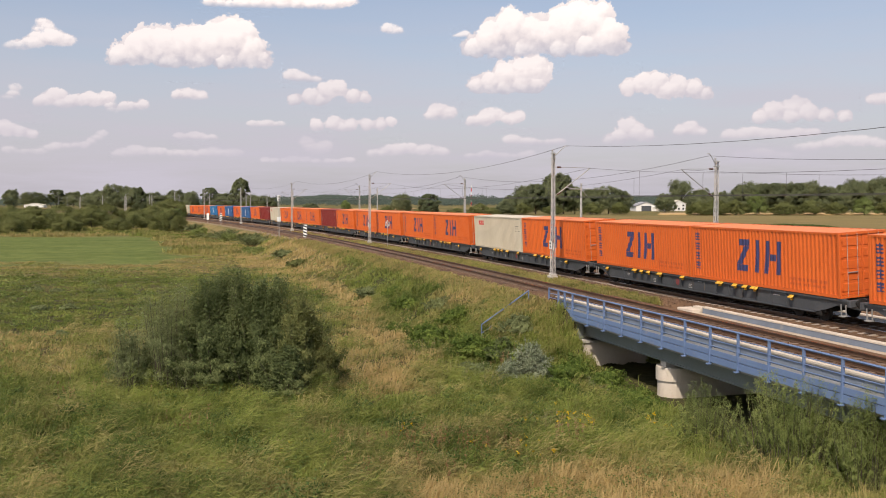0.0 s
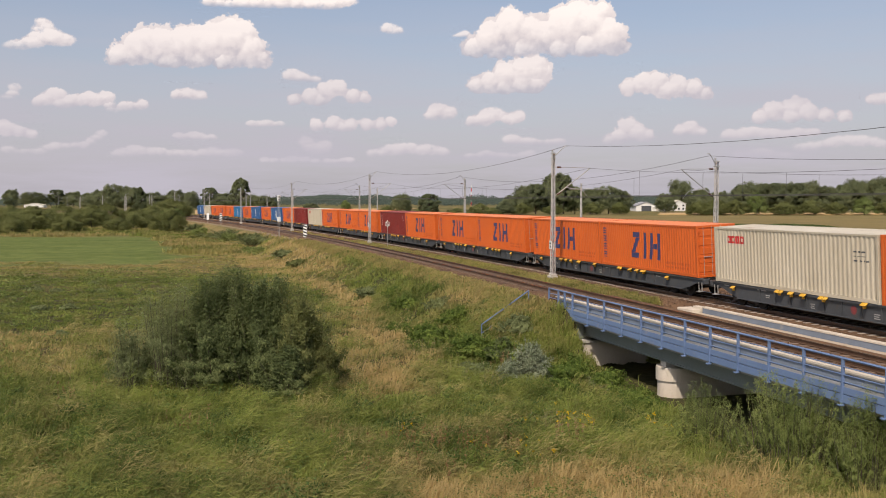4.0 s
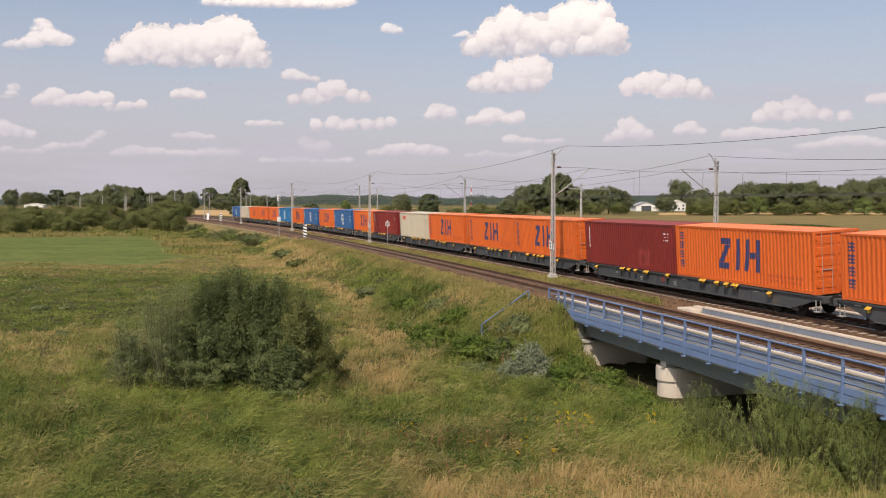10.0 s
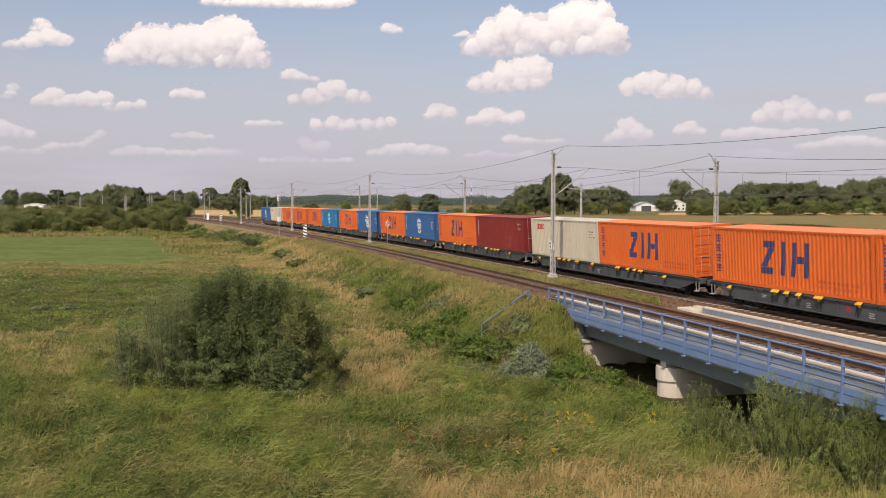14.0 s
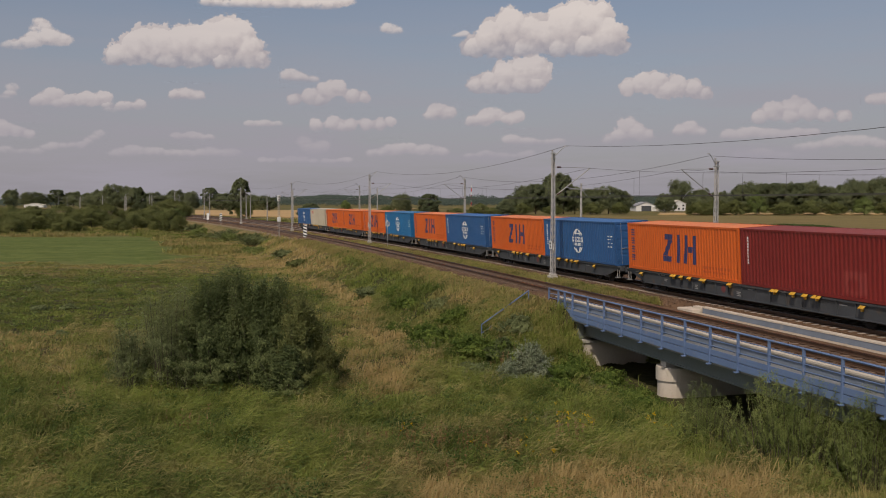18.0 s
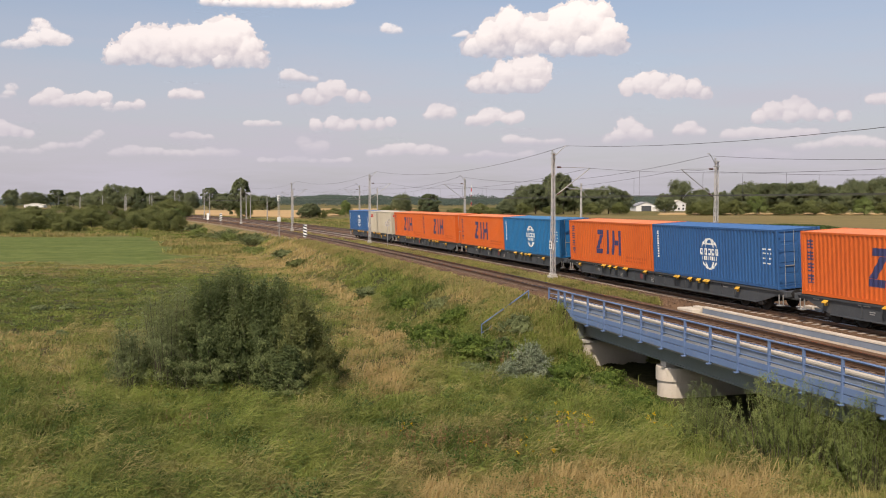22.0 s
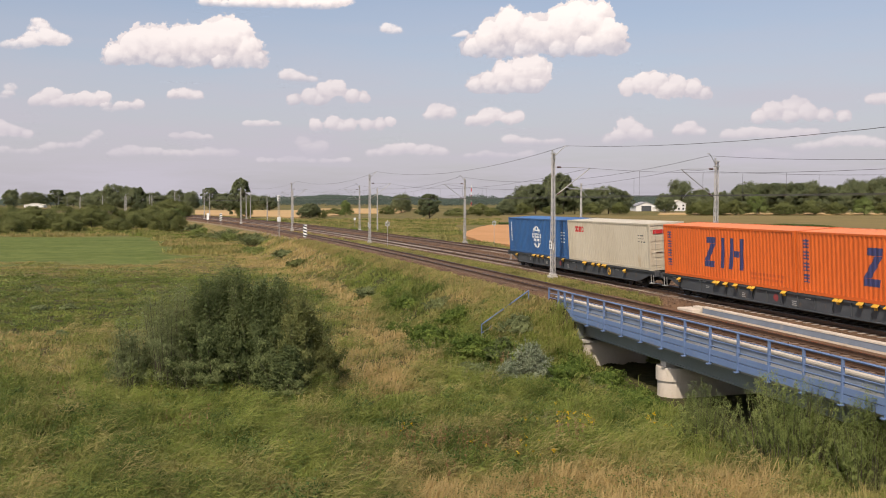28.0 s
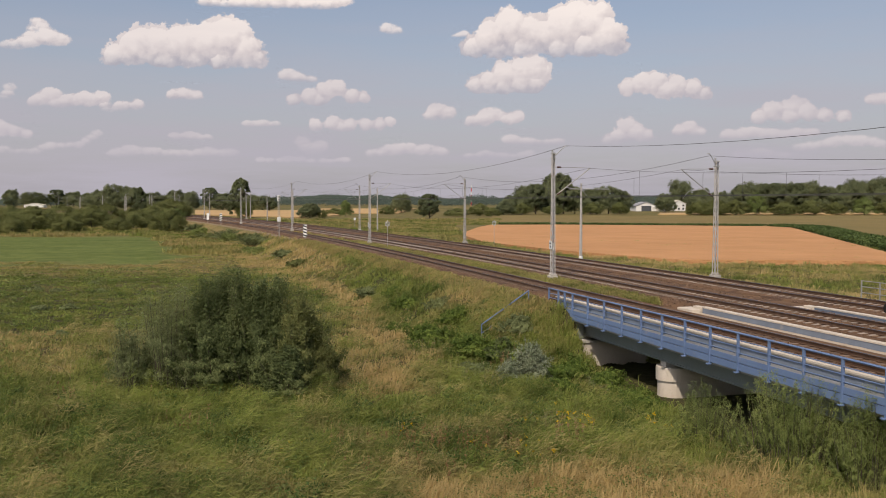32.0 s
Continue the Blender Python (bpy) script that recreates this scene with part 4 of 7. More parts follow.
def build_wagon():
    w = thing("container_wagon", "grey bogie flat wagon with yellow container locks", "freight wagon", "wagons of the train")
    half = 12.75
    for y in (-1, 1):
        bm = bmesh.new()
        pts = [(-half, 1.14), (half, 1.14), (half, 0.96), (11.9, 0.86), (11.2, 0.62), (10.4, 0.42), (-10.4, 0.42), (-11.2, 0.62), (-11.9, 0.86), (-half, 0.96)]
        lo = [bm.verts.new((x, y * 1.12 - 0.02, z)) for x, z in pts]
        hi = [bm.verts.new((x, y * 1.12 + 0.02, z)) for x, z in pts]
        bm.faces.new(lo)
        bm.faces.new(hi[::-1])
        for i in range(len(pts)):
            bm.faces.new((lo[i], lo[(i + 1) % len(pts)], hi[(i + 1) % len(pts)], hi[i]))
        sill = part("side_sill", bm, M["wagon"], w)
        y0, y1 = (-1.22, -1.1) if y < 0 else (1.1, 1.22)
        part("sill_flange", boxes((-half, half, y0, y1, 1.08, 1.17)), M["wagon"], sill)
        part("sill_flange", boxes((-10.4, 10.4, y0, y1, 0.40, 0.44)), M["wagon"], sill)
        for x in np.arange(-8.4, 8.5, 1.2):
            part("stiffener", boxes((x - 0.02, x + 0.02, y0 + (0.03 if y < 0 else 0), y1 - (0 if y < 0 else 0.03), 0.5, 1.08)), M["wagon"], sill)
    part("centre_sill", boxes((-half, half, -0.25, 0.25, 0.6, 1.12)), M["wagon"], w)
    for x in np.linspace(-11.5, 11.5, 9):
        part("cross_beam", boxes((x - 0.12, x + 0.12, -1.1, 1.1, 0.85, 1.15)), M["wagon"], w)
    for x in (-12.2, -6.2, -0.2, 0.2, 6.2, 12.2):
        for y in (-1.1, 1.1):
            part("container_seat", boxes((x - 0.15, x + 0.15, y - 0.14, y + 0.14, 1.15, DECK + 0.0)), M["wagon"], w)
    # folded container locks: tilted flaps on brackets
    for x, wide, z in ((-10.6, 0.3, 0.92), (-6.7, 0.56, 1.06), (-5.8, 0.34, 1.06), (-4.9, 0.34, 1.06), (-3.5, 0.56, 1.06), (-0.9, 0.34, 1.06), (2.9, 0.56, 1.06), (4.3, 0.34, 1.06), (5.2, 0.34, 1.06), (6.0, 0.56, 1.06), (8.9, 0.3, 0.92)):
        for y in (-1, 1):
            bm = bmesh.new()
            for a, b in ((x - wide / 2, x - 0.03), (x + 0.03, x + wide / 2)) if wide > 0.5 else ((x - wide / 2, x + wide / 2),):
                box(bm, a, b, -0.10, 0.10, -0.025, 0.025, 0.01, Matrix.Translation((0, y * 1.30, z + 0.06)) @ Matrix.Rotation(-y * radians(34), 4, "X"))
            box(bm, x - 0.05, x + 0.05, y * 1.26 - 0.06, y * 1.26 + 0.06, z - 0.12, z + 0.04, 0.01)
            lock = part("folding_lock", bm, M["yellow"], w, "yellow folding container lock")
            part("hinge_pin", tubes(((x - wide / 2 - 0.03, y * 1.24, z + 0.09), (x + wide / 2 + 0.03, y * 1.24, z + 0.09), 0.022), n=6), M["bogie"], lock)
    for x, z, wide, rows in ((-11.4, 0.98, 0.4, 1), (-8.3, 1.0, 0.75, 1), (-7.8, 0.78, 0.34, 2), (-4.4, 0.72, 0.3, 3), (-0.3, 0.72, 0.36, 3), (0.7, 0.94, 0.4, 1), (7.6, 0.9, 0.5, 1)):
        for r in range(rows):
            part("print_bar", boxes((x - wide / 2, x + wide * (0.5 - 0.15 * (r % 2)), -1.146, -1.139, z - 0.09 * r, z - 0.09 * r + 0.045)), M["steel"], w, "pale unreadable print line")
    part("brake_mark", tubes(((-1.7, -1.139, 0.78), (-1.7, -1.147, 0.78), 0.2), n=12), M["fadedred"], w, "faded red round mark")
    for x in (-1, 1):
        part("head_beam", boxes((x * half - 0.1, x * half + 0.1, -1.25, 1.25, 0.86, 1.16), bevel=0.02), M["wagon"], w)
        for y in (-0.875, 0.875):
            b = part("buffer", tubes(((x * half, y, 1.03), (x * (half + 0.25), y, 1.03), 0.1), ((x * (half + 0.22), y, 1.03), (x * (half + 0.4), y, 1.03), 0.07), n=10), M["bogie"], w)
            part("buffer_head", tubes(((x * (half + 0.36), y, 1.03), (x * (half + 0.4), y, 1.03), 0.25), n=14), M["bogie"], b)
        part("coupling", boxes((x * half + (0 if x > 0 else -0.36), x * half + (0.36 if x > 0 else 0), -0.06, 0.06, 0.92, 1.06)), M["bogie"], w)
        part("step", boxes((x * 12.35 - 0.16, x * 12.35 + 0.16, -1.34, -1.1, 0.42, 0.46), (x * 12.35 - 0.17, x * 12.35 - 0.14, -1.2, -1.16, 0.46, 0.95), (x * 12.35 + 0.14, x * 12.35 + 0.17, -1.2, -1.16, 0.46, 0.95)), M["steel"], w, "pale shunter's step")
        cx = x * 9.7
        bm = bmesh.new()
        for y in (-1, 1):
            box(bm, cx - 1.35, cx + 1.35, y * 1.0 - 0.07, y * 1.0 + 0.07, 0.42, 0.66, 0.03)
            for ax in (-0.9, 0.9):
                box(bm, cx + ax - 0.2, cx + ax + 0.2, y * 1.0 - 0.12, y * 1.0 + 0.12, 0.28, 0.62, 0.03)
        box(bm, cx - 0.25, cx + 0.25, -1.0, 1.0, 0.4, 0.8)
        bogie = part("bogie", bm, M["bogie"], w, "brake-dusted two-axle bogie, darkened for the wagon's shade")
        for ax in (-0.9, 0.9):
            part("wheelset", tubes(((cx + ax, -0.9, 0.46), (cx + ax, 0.9, 0.46), 0.09), ((cx + ax, -0.82, 0.46), (cx + ax, -0.69, 0.46), 0.46), ((cx + ax, 0.69, 0.46), (cx + ax, 0.82, 0.46), 0.46), n=20), M["bogie"], bogie)
    return w


FIRST = {
    "O": build_container("orange", "orange corrugated shipping container with dark blue block mark", "orange"),
    "B": build_container("blue", "blue corrugated shipping container with white globe mark", "globe"),
    "T": build_container("teal", "teal-blue corrugated shipping container with white globe mark", "globe"),
    "W": build_container("beige", "beige corrugated shipping container with small red mark", "beige"),
    "R": build_container("maroon", "dark red corrugated shipping container with scuffed side", "maroon"),
}
FIRST_WAGON = build_wagon()
# the containers of each wagon, from the end of the train forwards
LOADS = ["BW", "OO", "OT", "OB", "OB", "OR", "WO", "OO", "RO", "OO", "OO", "WO", "OO", "OO"]


def run(t):
    """How far the rear container's tail has come along the line."""
    return -316.68 + 10.183 * t + 0.01725 * t * t




def hand_wheel(w):
    rim = [(6.7 + 0.21 * math.cos(q * math.pi / 6), -1.27, 0.76 + 0.21 * math.sin(q * math.pi / 6)) for q in range(12)]
    wheel = part("hand_wheel", tubes(*[(rim[q], rim[(q + 1) % 12], 0.02) for q in range(12)], *[(rim[q], (6.7, -1.27, 0.76), 0.018) for q in (0, 3, 6, 9)], n=5), M["yellow"], w, "yellow brake hand wheel")
    part("hub", tubes(((6.7, -1.29, 0.76), (6.7, -1.31, 0.76), 0.06), n=8), M["black"], wheel)


TRAIN = []
used = set()
for k, load in enumerate(LOADS):
    at = k * WAGON_PITCH
    wagon = FIRST_WAGON if k == 0 else copy_thing(FIRST_WAGON, Matrix.Identity(4))
    TRAIN.append((wagon, at + 12.267, 0.0))
    for j, kind in enumerate(load):
        box_ = copy_thing(FIRST[kind], Matrix.Identity(4)) if kind in used else FIRST[kind]
        used.add(kind)
        TRAIN.append((box_, at + 6.096 + j * (CL + 0.15), DECK))
hand_wheel(FIRST_WAGON)

# ---------- masts and overhead wires ----------
def lattice_mast(s, o, toward, top, tie, foot, rise, plate=True):
    """A tapered two-legged lattice mast on a plinth, with a cantilever. toward: +1 reaches to the far side, -1 to the meadow side."""
    t = thing("catenary_mast", "pale lattice steel mast with a cantilever on a concrete plinth", "catenary mast", "masts of the overhead line", at=line_pose(s, o))
    part("plinth", boxes((-0.34, 0.34, -0.3, 0.3, -1.3, 0.0), (-0.26, 0.26, -0.22, 0.22, 0.0, 0.14), bevel=0.03), M["concrete"], t, "grey concrete plinth")
    half = lambda z: 0.17 - 0.08 * z / top
    for x in (-1, 1):
        bm = bmesh.new()
        for y in (-0.12, 0.12):
            tube(bm, (x * half(0.1), y, 0.1), (x * half(top), y * 0.6, top), 0.038, n=4)
            tube(bm, (x * (half(0.1) - 0.035), y, 0.1), (x * (half(top) - 0.03), y * 0.6, top), 0.03, n=4)
        part("leg", bm, M["mast"], t)
    bm = bmesh.new()
    z, side = 0.35, 1
    while z < top - 0.4:
        for y in (-0.12, 0.12):
            q = 1 - 0.4 * z / top
            tube(bm, (-side * half(z), y * q, z), (side * half(z + 0.55), y * q, z + 0.55), 0.016, n=4)
        for x in (-1, 1):
            tube(bm, (x * half(z), -0.12 * q, z), (x * half(z + 0.55), 0.12 * q, z + 0.55), 0.016, n=4)
        z, side = z + 0.55, -side
    part("lacing", bm, M["mast"], t)
    d = toward
    part("cantilever_tube", tubes(((0, d * 0.15, foot), (0, d * 2.95, tie), 0.035), n=8), M["steel"], t)
    part("tie_rod", tubes(((0, d * 0.12, tie + 0.04), (0, d * 2.95, tie), 0.018), n=6), M["steel"], t)
    for z in (tie + 0.03, foot + 0.08):
        part("insulator", tubes(((0, d * 0.3, z), (0, d * 0.62, z + (0.2 if z < 7 else 0)), 0.06), n=8), M["insulator"], t)
    part("registration_arm", tubes(((0, d * 1.0, foot + 0.62), (0, d * 2.3, foot + 0.45), 0.022), ((0, d * 2.3, foot + 0.45), (0, d * 2.75, foot - 0.1), 0.014), n=6), M["steel"], t)
    part("earth_wire_arm", tubes(((0, d * 0.05, top - 0.3), (0.0, d * rise, top + 0.5), 0.03), ((0, d * (rise - 0.02), top + 0.5), (0, d * (rise + 0.2), top + 0.48), 0.03), n=6), M["steel"], t)
    part("top_bracket", boxes((-0.3, 0.3, -0.1, 0.1, top - 0.45, top - 0.38), (-0.28, 0.28, -0.1, 0.1, top - 0.12, top - 0.05), (-0.2, -0.14, -0.06, 0.06, top - 0.1, top + 0.2)), M["steel"], t)
    if plate:
        p = part("number_plate", boxes((-0.2, 0.2, 0.0, 0.02, 1.85, 2.35)), M["white"], t, "small white plate")
        part("number_plate", boxes((-0.22, 0.22, -0.2, -0.17, 1.95, 2.55)), M["white"], t, "small white plate")
        part("plate_bar", boxes((-0.14, 0.14, -0.21, -0.195, 2.3, 2.42), (-0.08, 0.08, -0.21, -0.195, 2.05, 2.2)), M["black"], p)
    return t


NEAR_S = [56.0, -5.3, -65.9, -126.9, -191.4, -254.1, -314.1, -372.0, -432.0, -492.0, -552.0, -612.0]
FAR_S = [57.0, -2.8, -61.0, -119.8, -183.0, -246.0, -308.0, -368.0, -428.0, -488.0, -548.0, -608.0]
for i, s in enumerate(NEAR_S):
    lattice_mast(s, 2.75, 1, 8.95, 7.86, 5.81, 0.95, i < 4)
for i, s in enumerate(FAR_S):
    lattice_mast(s, -9.15, -1, 8.4, 7.75, 5.7, 0.6, False)


def concrete_mast(s, o, top, arms):
    t = thing("concrete_mast", "slim grey concrete mast with a cross arm", "concrete mast", "concrete masts beside the line", at=line_pose(s, o, gz(*on_line(s, o)[:2])))
    g = gz(*on_line(s, o)[:2])
    part("shaft", tubes(((0, 0, -0.4), (0, 0, top - g), 0.17, 0.10), n=10), M["concmast"], t)
    part("base_collar", tubes(((0, 0, -0.3), (0, 0, 0.6), 0.2, 0.19), n=10), M["white"], t, "whitewashed foot")
    for z, a, b in arms:
        part("cross_arm", tubes(((0, a, z - g), (0, b, z - g), 0.05), n=6), M["steel"], t)
    return t


concrete_mast(-27.5, -9.9, 7.2, ((6.64, -1.3, 2.9),))
concrete_mast(-124.2, -14, 8.2, ())
concrete_mast(-228.7, -12, 7.5, ())
concrete_mast(-262, -14, 8.0, ())
concrete_mast(-330, 8.8, 8.0, ())
concrete_mast(-400, 8.8, 8.0, ())
concrete_mast(-470, -14, 8.0, ())
concrete_mast(-560, 8.8, 8.0, ())


def wire_mesh(name, runs, r):
    """Thin four-sided wires; runs: lists of points."""
    v, f = [], []
    for pts in runs:
        base = len(v)
        for i, p in enumerate(pts):
            d = (pts[min(i + 1, len(pts) - 1)] - pts[max(i - 1, 0)]).normalized()
            a = d.orthogonal().normalized()
            b = d.cross(a)
            v += [p + a * r, p + b * r, p - a * r, p - b * r]
        for i in range(len(pts) - 1):
            for k in range(4):
                q, w = base + i * 4 + k, base + i * 4 + (k + 1) % 4
                f.append((q, w, w + 4, q + 4))
    return mesh_of(name, v, f, M["wire"])


def sagging(stations, o, z, sag, n=14):
    runs = []
    for a, b in zip(stations[:-1], stations[1:]):
        pts = []
        for i in range(n + 1):
            u = i / n
            pts.append(on_line(a + (b - a) * u, o, z - 4 * sag * u * (1 - u)))
        runs.append(pts)
    return runs


def overhead(stations, o, label, high):
    st = stations[:9]
    t = thing("overhead_line", label, "overhead wire", "overhead wires")
    part("messenger_wire", wire_mesh("messenger_wire", sagging(st, o, high, 1.06), 0.012), None, t)
    part("contact_wire", wire_mesh("contact_wire", sagging(st, o + 0.15, 5.78, 0.05), 0.012), None, t)
    part("contact_wire", wire_mesh("contact_wire", sagging(st, o - 0.15, 5.81, 0.05), 0.012), None, t)
    for a, b in zip(st[:-1], st[1:]):
        for i in range(1, 8):
            u = i / 8
            z1 = high - 4 * 1.06 * u * (1 - u)
            s = a + (b - a) * u
            part("dropper", wire_mesh("dropper", [[on_line(s, o, 5.76), on_line(s, o, z1)]], 0.009), None, t)


overhead(NEAR_S, -0.1, "dark contact and carrier wires over the middle track", 7.84)
overhead(FAR_S, -6.3, "dark contact and carrier wires over the far track", 7.72)
for st, o, z, sg in ((NEAR_S, 1.75, 9.45, 1.1), (FAR_S, -8.5, 8.75, 1.25)):
    w = thing("earth_wire", "single sagging wire along the mast tops", "overhead wire", "overhead wires")
    for run_of in sagging(st[:9], o, z, sg):
        part("wire", wire_mesh("wire", [run_of], 0.016), None, w)


# ---------- signals and signs ----------
def striped_board(s, o, z0, z1, wide, striped):
    t = thing("track_sign", "white board with black diagonal stripes on a post" if striped else "plain white marker post", "railway sign", "", "", line_pose(s, o))
    g = gz(*on_line(s, o)[:2])
    part("post", boxes((-0.04, 0.04, -0.04, 0.04, g - 0.3, z0 + 0.1)), M["steel"], t)
    face = Matrix.Rotation(radians(62), 4, "Z")
    bm = bmesh.new()
    box(bm, -wide / 2, wide / 2, -0.02, 0.02, z0, z1, 0.005, face)
    b = part("board", bm, M["white"], t)
    if striped:
        n = 4
        h = (z1 - z0) / n
        for i in range(n):
            bm = bmesh.new()
            zz = z0 + i * h
            vs = [bm.verts.new(face @ Vector(c)) for c in ((-wide / 2, -0.026, zz + 0.42 * h), (wide / 2, -0.026, zz), (wide / 2, -0.026, zz + 0.48 * h), (-wide / 2, -0.026, zz + 0.9 * h))]
            bm.faces.new(vs)
            part("stripe", bm, M["black"], b)
    return t


striped_board(-80.5, 9.0, 0.2, 1.98, 0.6, True)
striped_board(-184.3, 9.0, 0.6, 2.4, 0.7, True)
striped_board(-207.5, 9.0, 0.4, 2.2, 0.7, False)
striped_board(-134.3, -12, 1.5, 2.0, 0.45, False)


def signal():
    t = thing("railway_signal", "slim signal mast with a white head and white lower box", "railway signal", at=line_pose(-103.7, 9.2))
    g = gz(*on_line(-103.7, 9.2)[:2])
    part("mast", tubes(((0, 0, g - 0.3), (0, 0, 6.4), 0.06), n=8), M["steel"], t)
    h = part("signal_head", boxes((-0.12, 0.12, -0.25, 0.25, 5.45, 6.5), bevel=0.05), M["white"], t, "white painted back of the signal head")
    for z in (5.7, 6.2):
        part("lens_hood", tubes(((0.1, 0, z), (0.3, 0, z), 0.11), n=10), M["black"], h)
    part("cabinet", boxes((-0.2, 0.2, -0.3, 0.25, 1.95, 2.75), bevel=0.03), M["white"], t, "white equipment box")
    part("ladder", boxes((-0.2, -0.17, -0.2, -0.17, 0.0, 5.3), (-0.2, -0.17, 0.17, 0.2, 0.0, 5.3), *[(-0.2, -0.18, -0.18, 0.18, z, z + 0.02) for z in np.arange(0.3, 5.3, 0.4)]), M["steel"], t)


signal()


def ring_sign(s, o, top):
    t = thing("lattice_sign", "thin grey post with an open star-shaped frame", "railway sign", "open frame signs", at=line_pose(s, o))
    g = gz(*on_line(s, o)[:2])
    part("post", tubes(((0, 0, g - 0.3), (0, 0, top), 0.03), n=6), M["steel"], t)
    c = top - 0.45
    face = Matrix.Rotation(radians(-65), 4, "Z")
    tri = lambda q: [face @ Vector((0.42 * math.cos(q + i * 2.0944), 0, c + 0.42 * math.sin(q + i * 2.0944))) for i in range(3)]
    for q in (math.pi / 2, -math.pi / 2):
        p = tri(q)
        part("frame", tubes(*[(p[i], p[(i + 1) % 3], 0.035) for i in range(3)], n=5), M["steel"], t)


ring_sign(-54.6, 3.2, 3.1)
ring_sign(-58.0, -12.2, 3.0)


def stair_rail():
    t = thing("stair_railing", "blue-grey tubular stair railing down the embankment", "railing")
    top, mid, low = on_line(5.9, 9.0, 0.10), on_line(6.7, 10.8, -0.80), on_line(7.9, 12.6, -1.55)
    down = Vector((0, 0, -0.5))
    part("handrail", tubes((top, mid, 0.035), (mid, low, 0.035), n=8), M["bridgeblue"], t)
    part("middle_rail", tubes((top + down, mid + down, 0.025), (mid + down, low + down, 0.025), n=8), M["bridgeblue"], t)
    for p in (top, mid, low):
        part("post", tubes((p, (p.x, p.y, gz(p.x, p.y) - 0.2), 0.035), n=8), M["bridgeblue"], t)


stair_rail()


def far_railing():
    t = thing("steel_railing", "grey steel railing beside the far bridge", "railing")
    for i in range(8):
        s = 11.4 + i * 1.5
        p = part("post", boxes((-0.03, 0.03, -0.03, 0.03, -2.2, 0.72)), M["steel"], t)
        p.matrix_basis = line_pose(s, -10.0)
    for z in (0.7, 0.35, 0.0):
        prof = [(-10.0 + 0.025 * math.cos(q * math.pi / 2), z + 0.025 * math.sin(q * math.pi / 2)) for q in range(4)]
        part("rail", sweep("rail", prof, 11.4, 22, 3, M["steel"]), None, t)


far_railing()


# ---------- farm buildings far off ----------
def gable_house(name, label, x, y, turn, lx, ly, wall, ridge, roof, doors):
    z = gz(x, y)
    t = thing(name, label, "building", at=pose(x, y, z, 0, 0, turn))
    bm = bmesh.new()
    v = [bm.verts.new(c) for c in ((-lx, -ly, -0.5), (lx, -ly, -0.5), (lx, ly, -0.5), (-lx, ly, -0.5), (-lx, -ly, wall), (lx, -ly, wall), (lx, ly, wall), (-lx, ly, wall), (0, -ly, ridge), (0, ly, ridge))]
    for f in ((0, 1, 5, 8, 4), (2, 3, 7, 9, 6), (1, 2, 6, 5), (3, 0, 4, 7), (4, 8, 9, 7), (8, 5, 6, 9), (0, 3, 2, 1)):
        bm.faces.new([v[i] for i in f])
    part("wall", bm, M["render"], t, "white rendered walls")
    k = (ridge - wall) / lx
    for sgn in (-1, 1):
        bm = bmesh.new()
        e = 0.8
        q = [bm.verts.new(c) for c in ((0, -ly - 0.6, ridge + 0.08), (sgn * (lx + e), -ly - 0.6, wall - k * e + 0.08), (sgn * (lx + e), ly + 0.6, wall - k * e + 0.08), (0, ly + 0.6, ridge + 0.08))]
        q2 = [bm.verts.new(Vector(c.co) + Vector((0, 0, 0.25))) for c in q]
        bm.faces.new(q)
        bm.faces.new(q2)
        for i in range(4):
            bm.faces.new((q[i], q[(i + 1) % 4], q2[(i + 1) % 4], q2[i]))
        part("roof_slope", bm, M[roof], t)
    for x0, x1, z0, z1, mt in doors:
        part("door" if z0 < 0.2 else "window", boxes((x0, x1, -ly - 0.08, -ly + 0.05, z0, z1)), M[mt], t)
    return t


gable_house("barn", "white barn with grey gable roof and dark doorway", 173, 800, 0, 8.8, 12, 4.6, 7.8, "roofing", ((-4.2, 4.2, 0.0, 4.6, "wagon"), (-7.6, -5.6, 0.0, 2.6, "render")))
gable_house("house", "white two-storey house with a pale hipped roof", 206, 820, 12, 6.5, 6, 6.5, 9.5, "coping", ((-5, -3.4, 1.2, 2.8, "glass"), (-0.8, 0.8, 1.2, 2.8, "glass"), (3.4, 5, 1.2, 2.8, "glass"), (-5, -3.4, 4.2, 5.6, "glass"), (3.4, 5, 4.2, 5.6, "glass")))
gable_house("shed", "long low white shed", 186, 790, 0, 6.5, 3, 3.2, 3.9, "render", ((-5, -3, 0.0, 2.4, "coping"),))
gable_house("shed", "pale greenhouse-like shed behind trees", 248, 860, 0, 8, 5, 5, 6.5, "coping", ((-5, 5, 1.5, 3.5, "steel"),))
gable_house("house", "low white house on the horizon", -585, 1330, 0, 14, 6, 3.5, 6, "coping", ((-8, -5, 1.0, 2.4, "glass"), (4, 7, 1.0, 2.4, "glass")))


def tower():
    t = thing("lattice_tower", "tall red and white banded tower on the horizon", "tower", at=pose(61, 2000, gz(61, 2000)))
    for i in range(6):
        part("band", tubes(((0, 0, i * 7.5 - (1 if i == 0 else 0)), (0, 0, i * 7.5 + 7.5), 1.7 - 0.15 * i, 1.55 - 0.15 * i), n=6), M["white" if i % 2 else "redmark"], t)


tower()
# ---------- plants ----------
rng = np.random.default_rng(11)


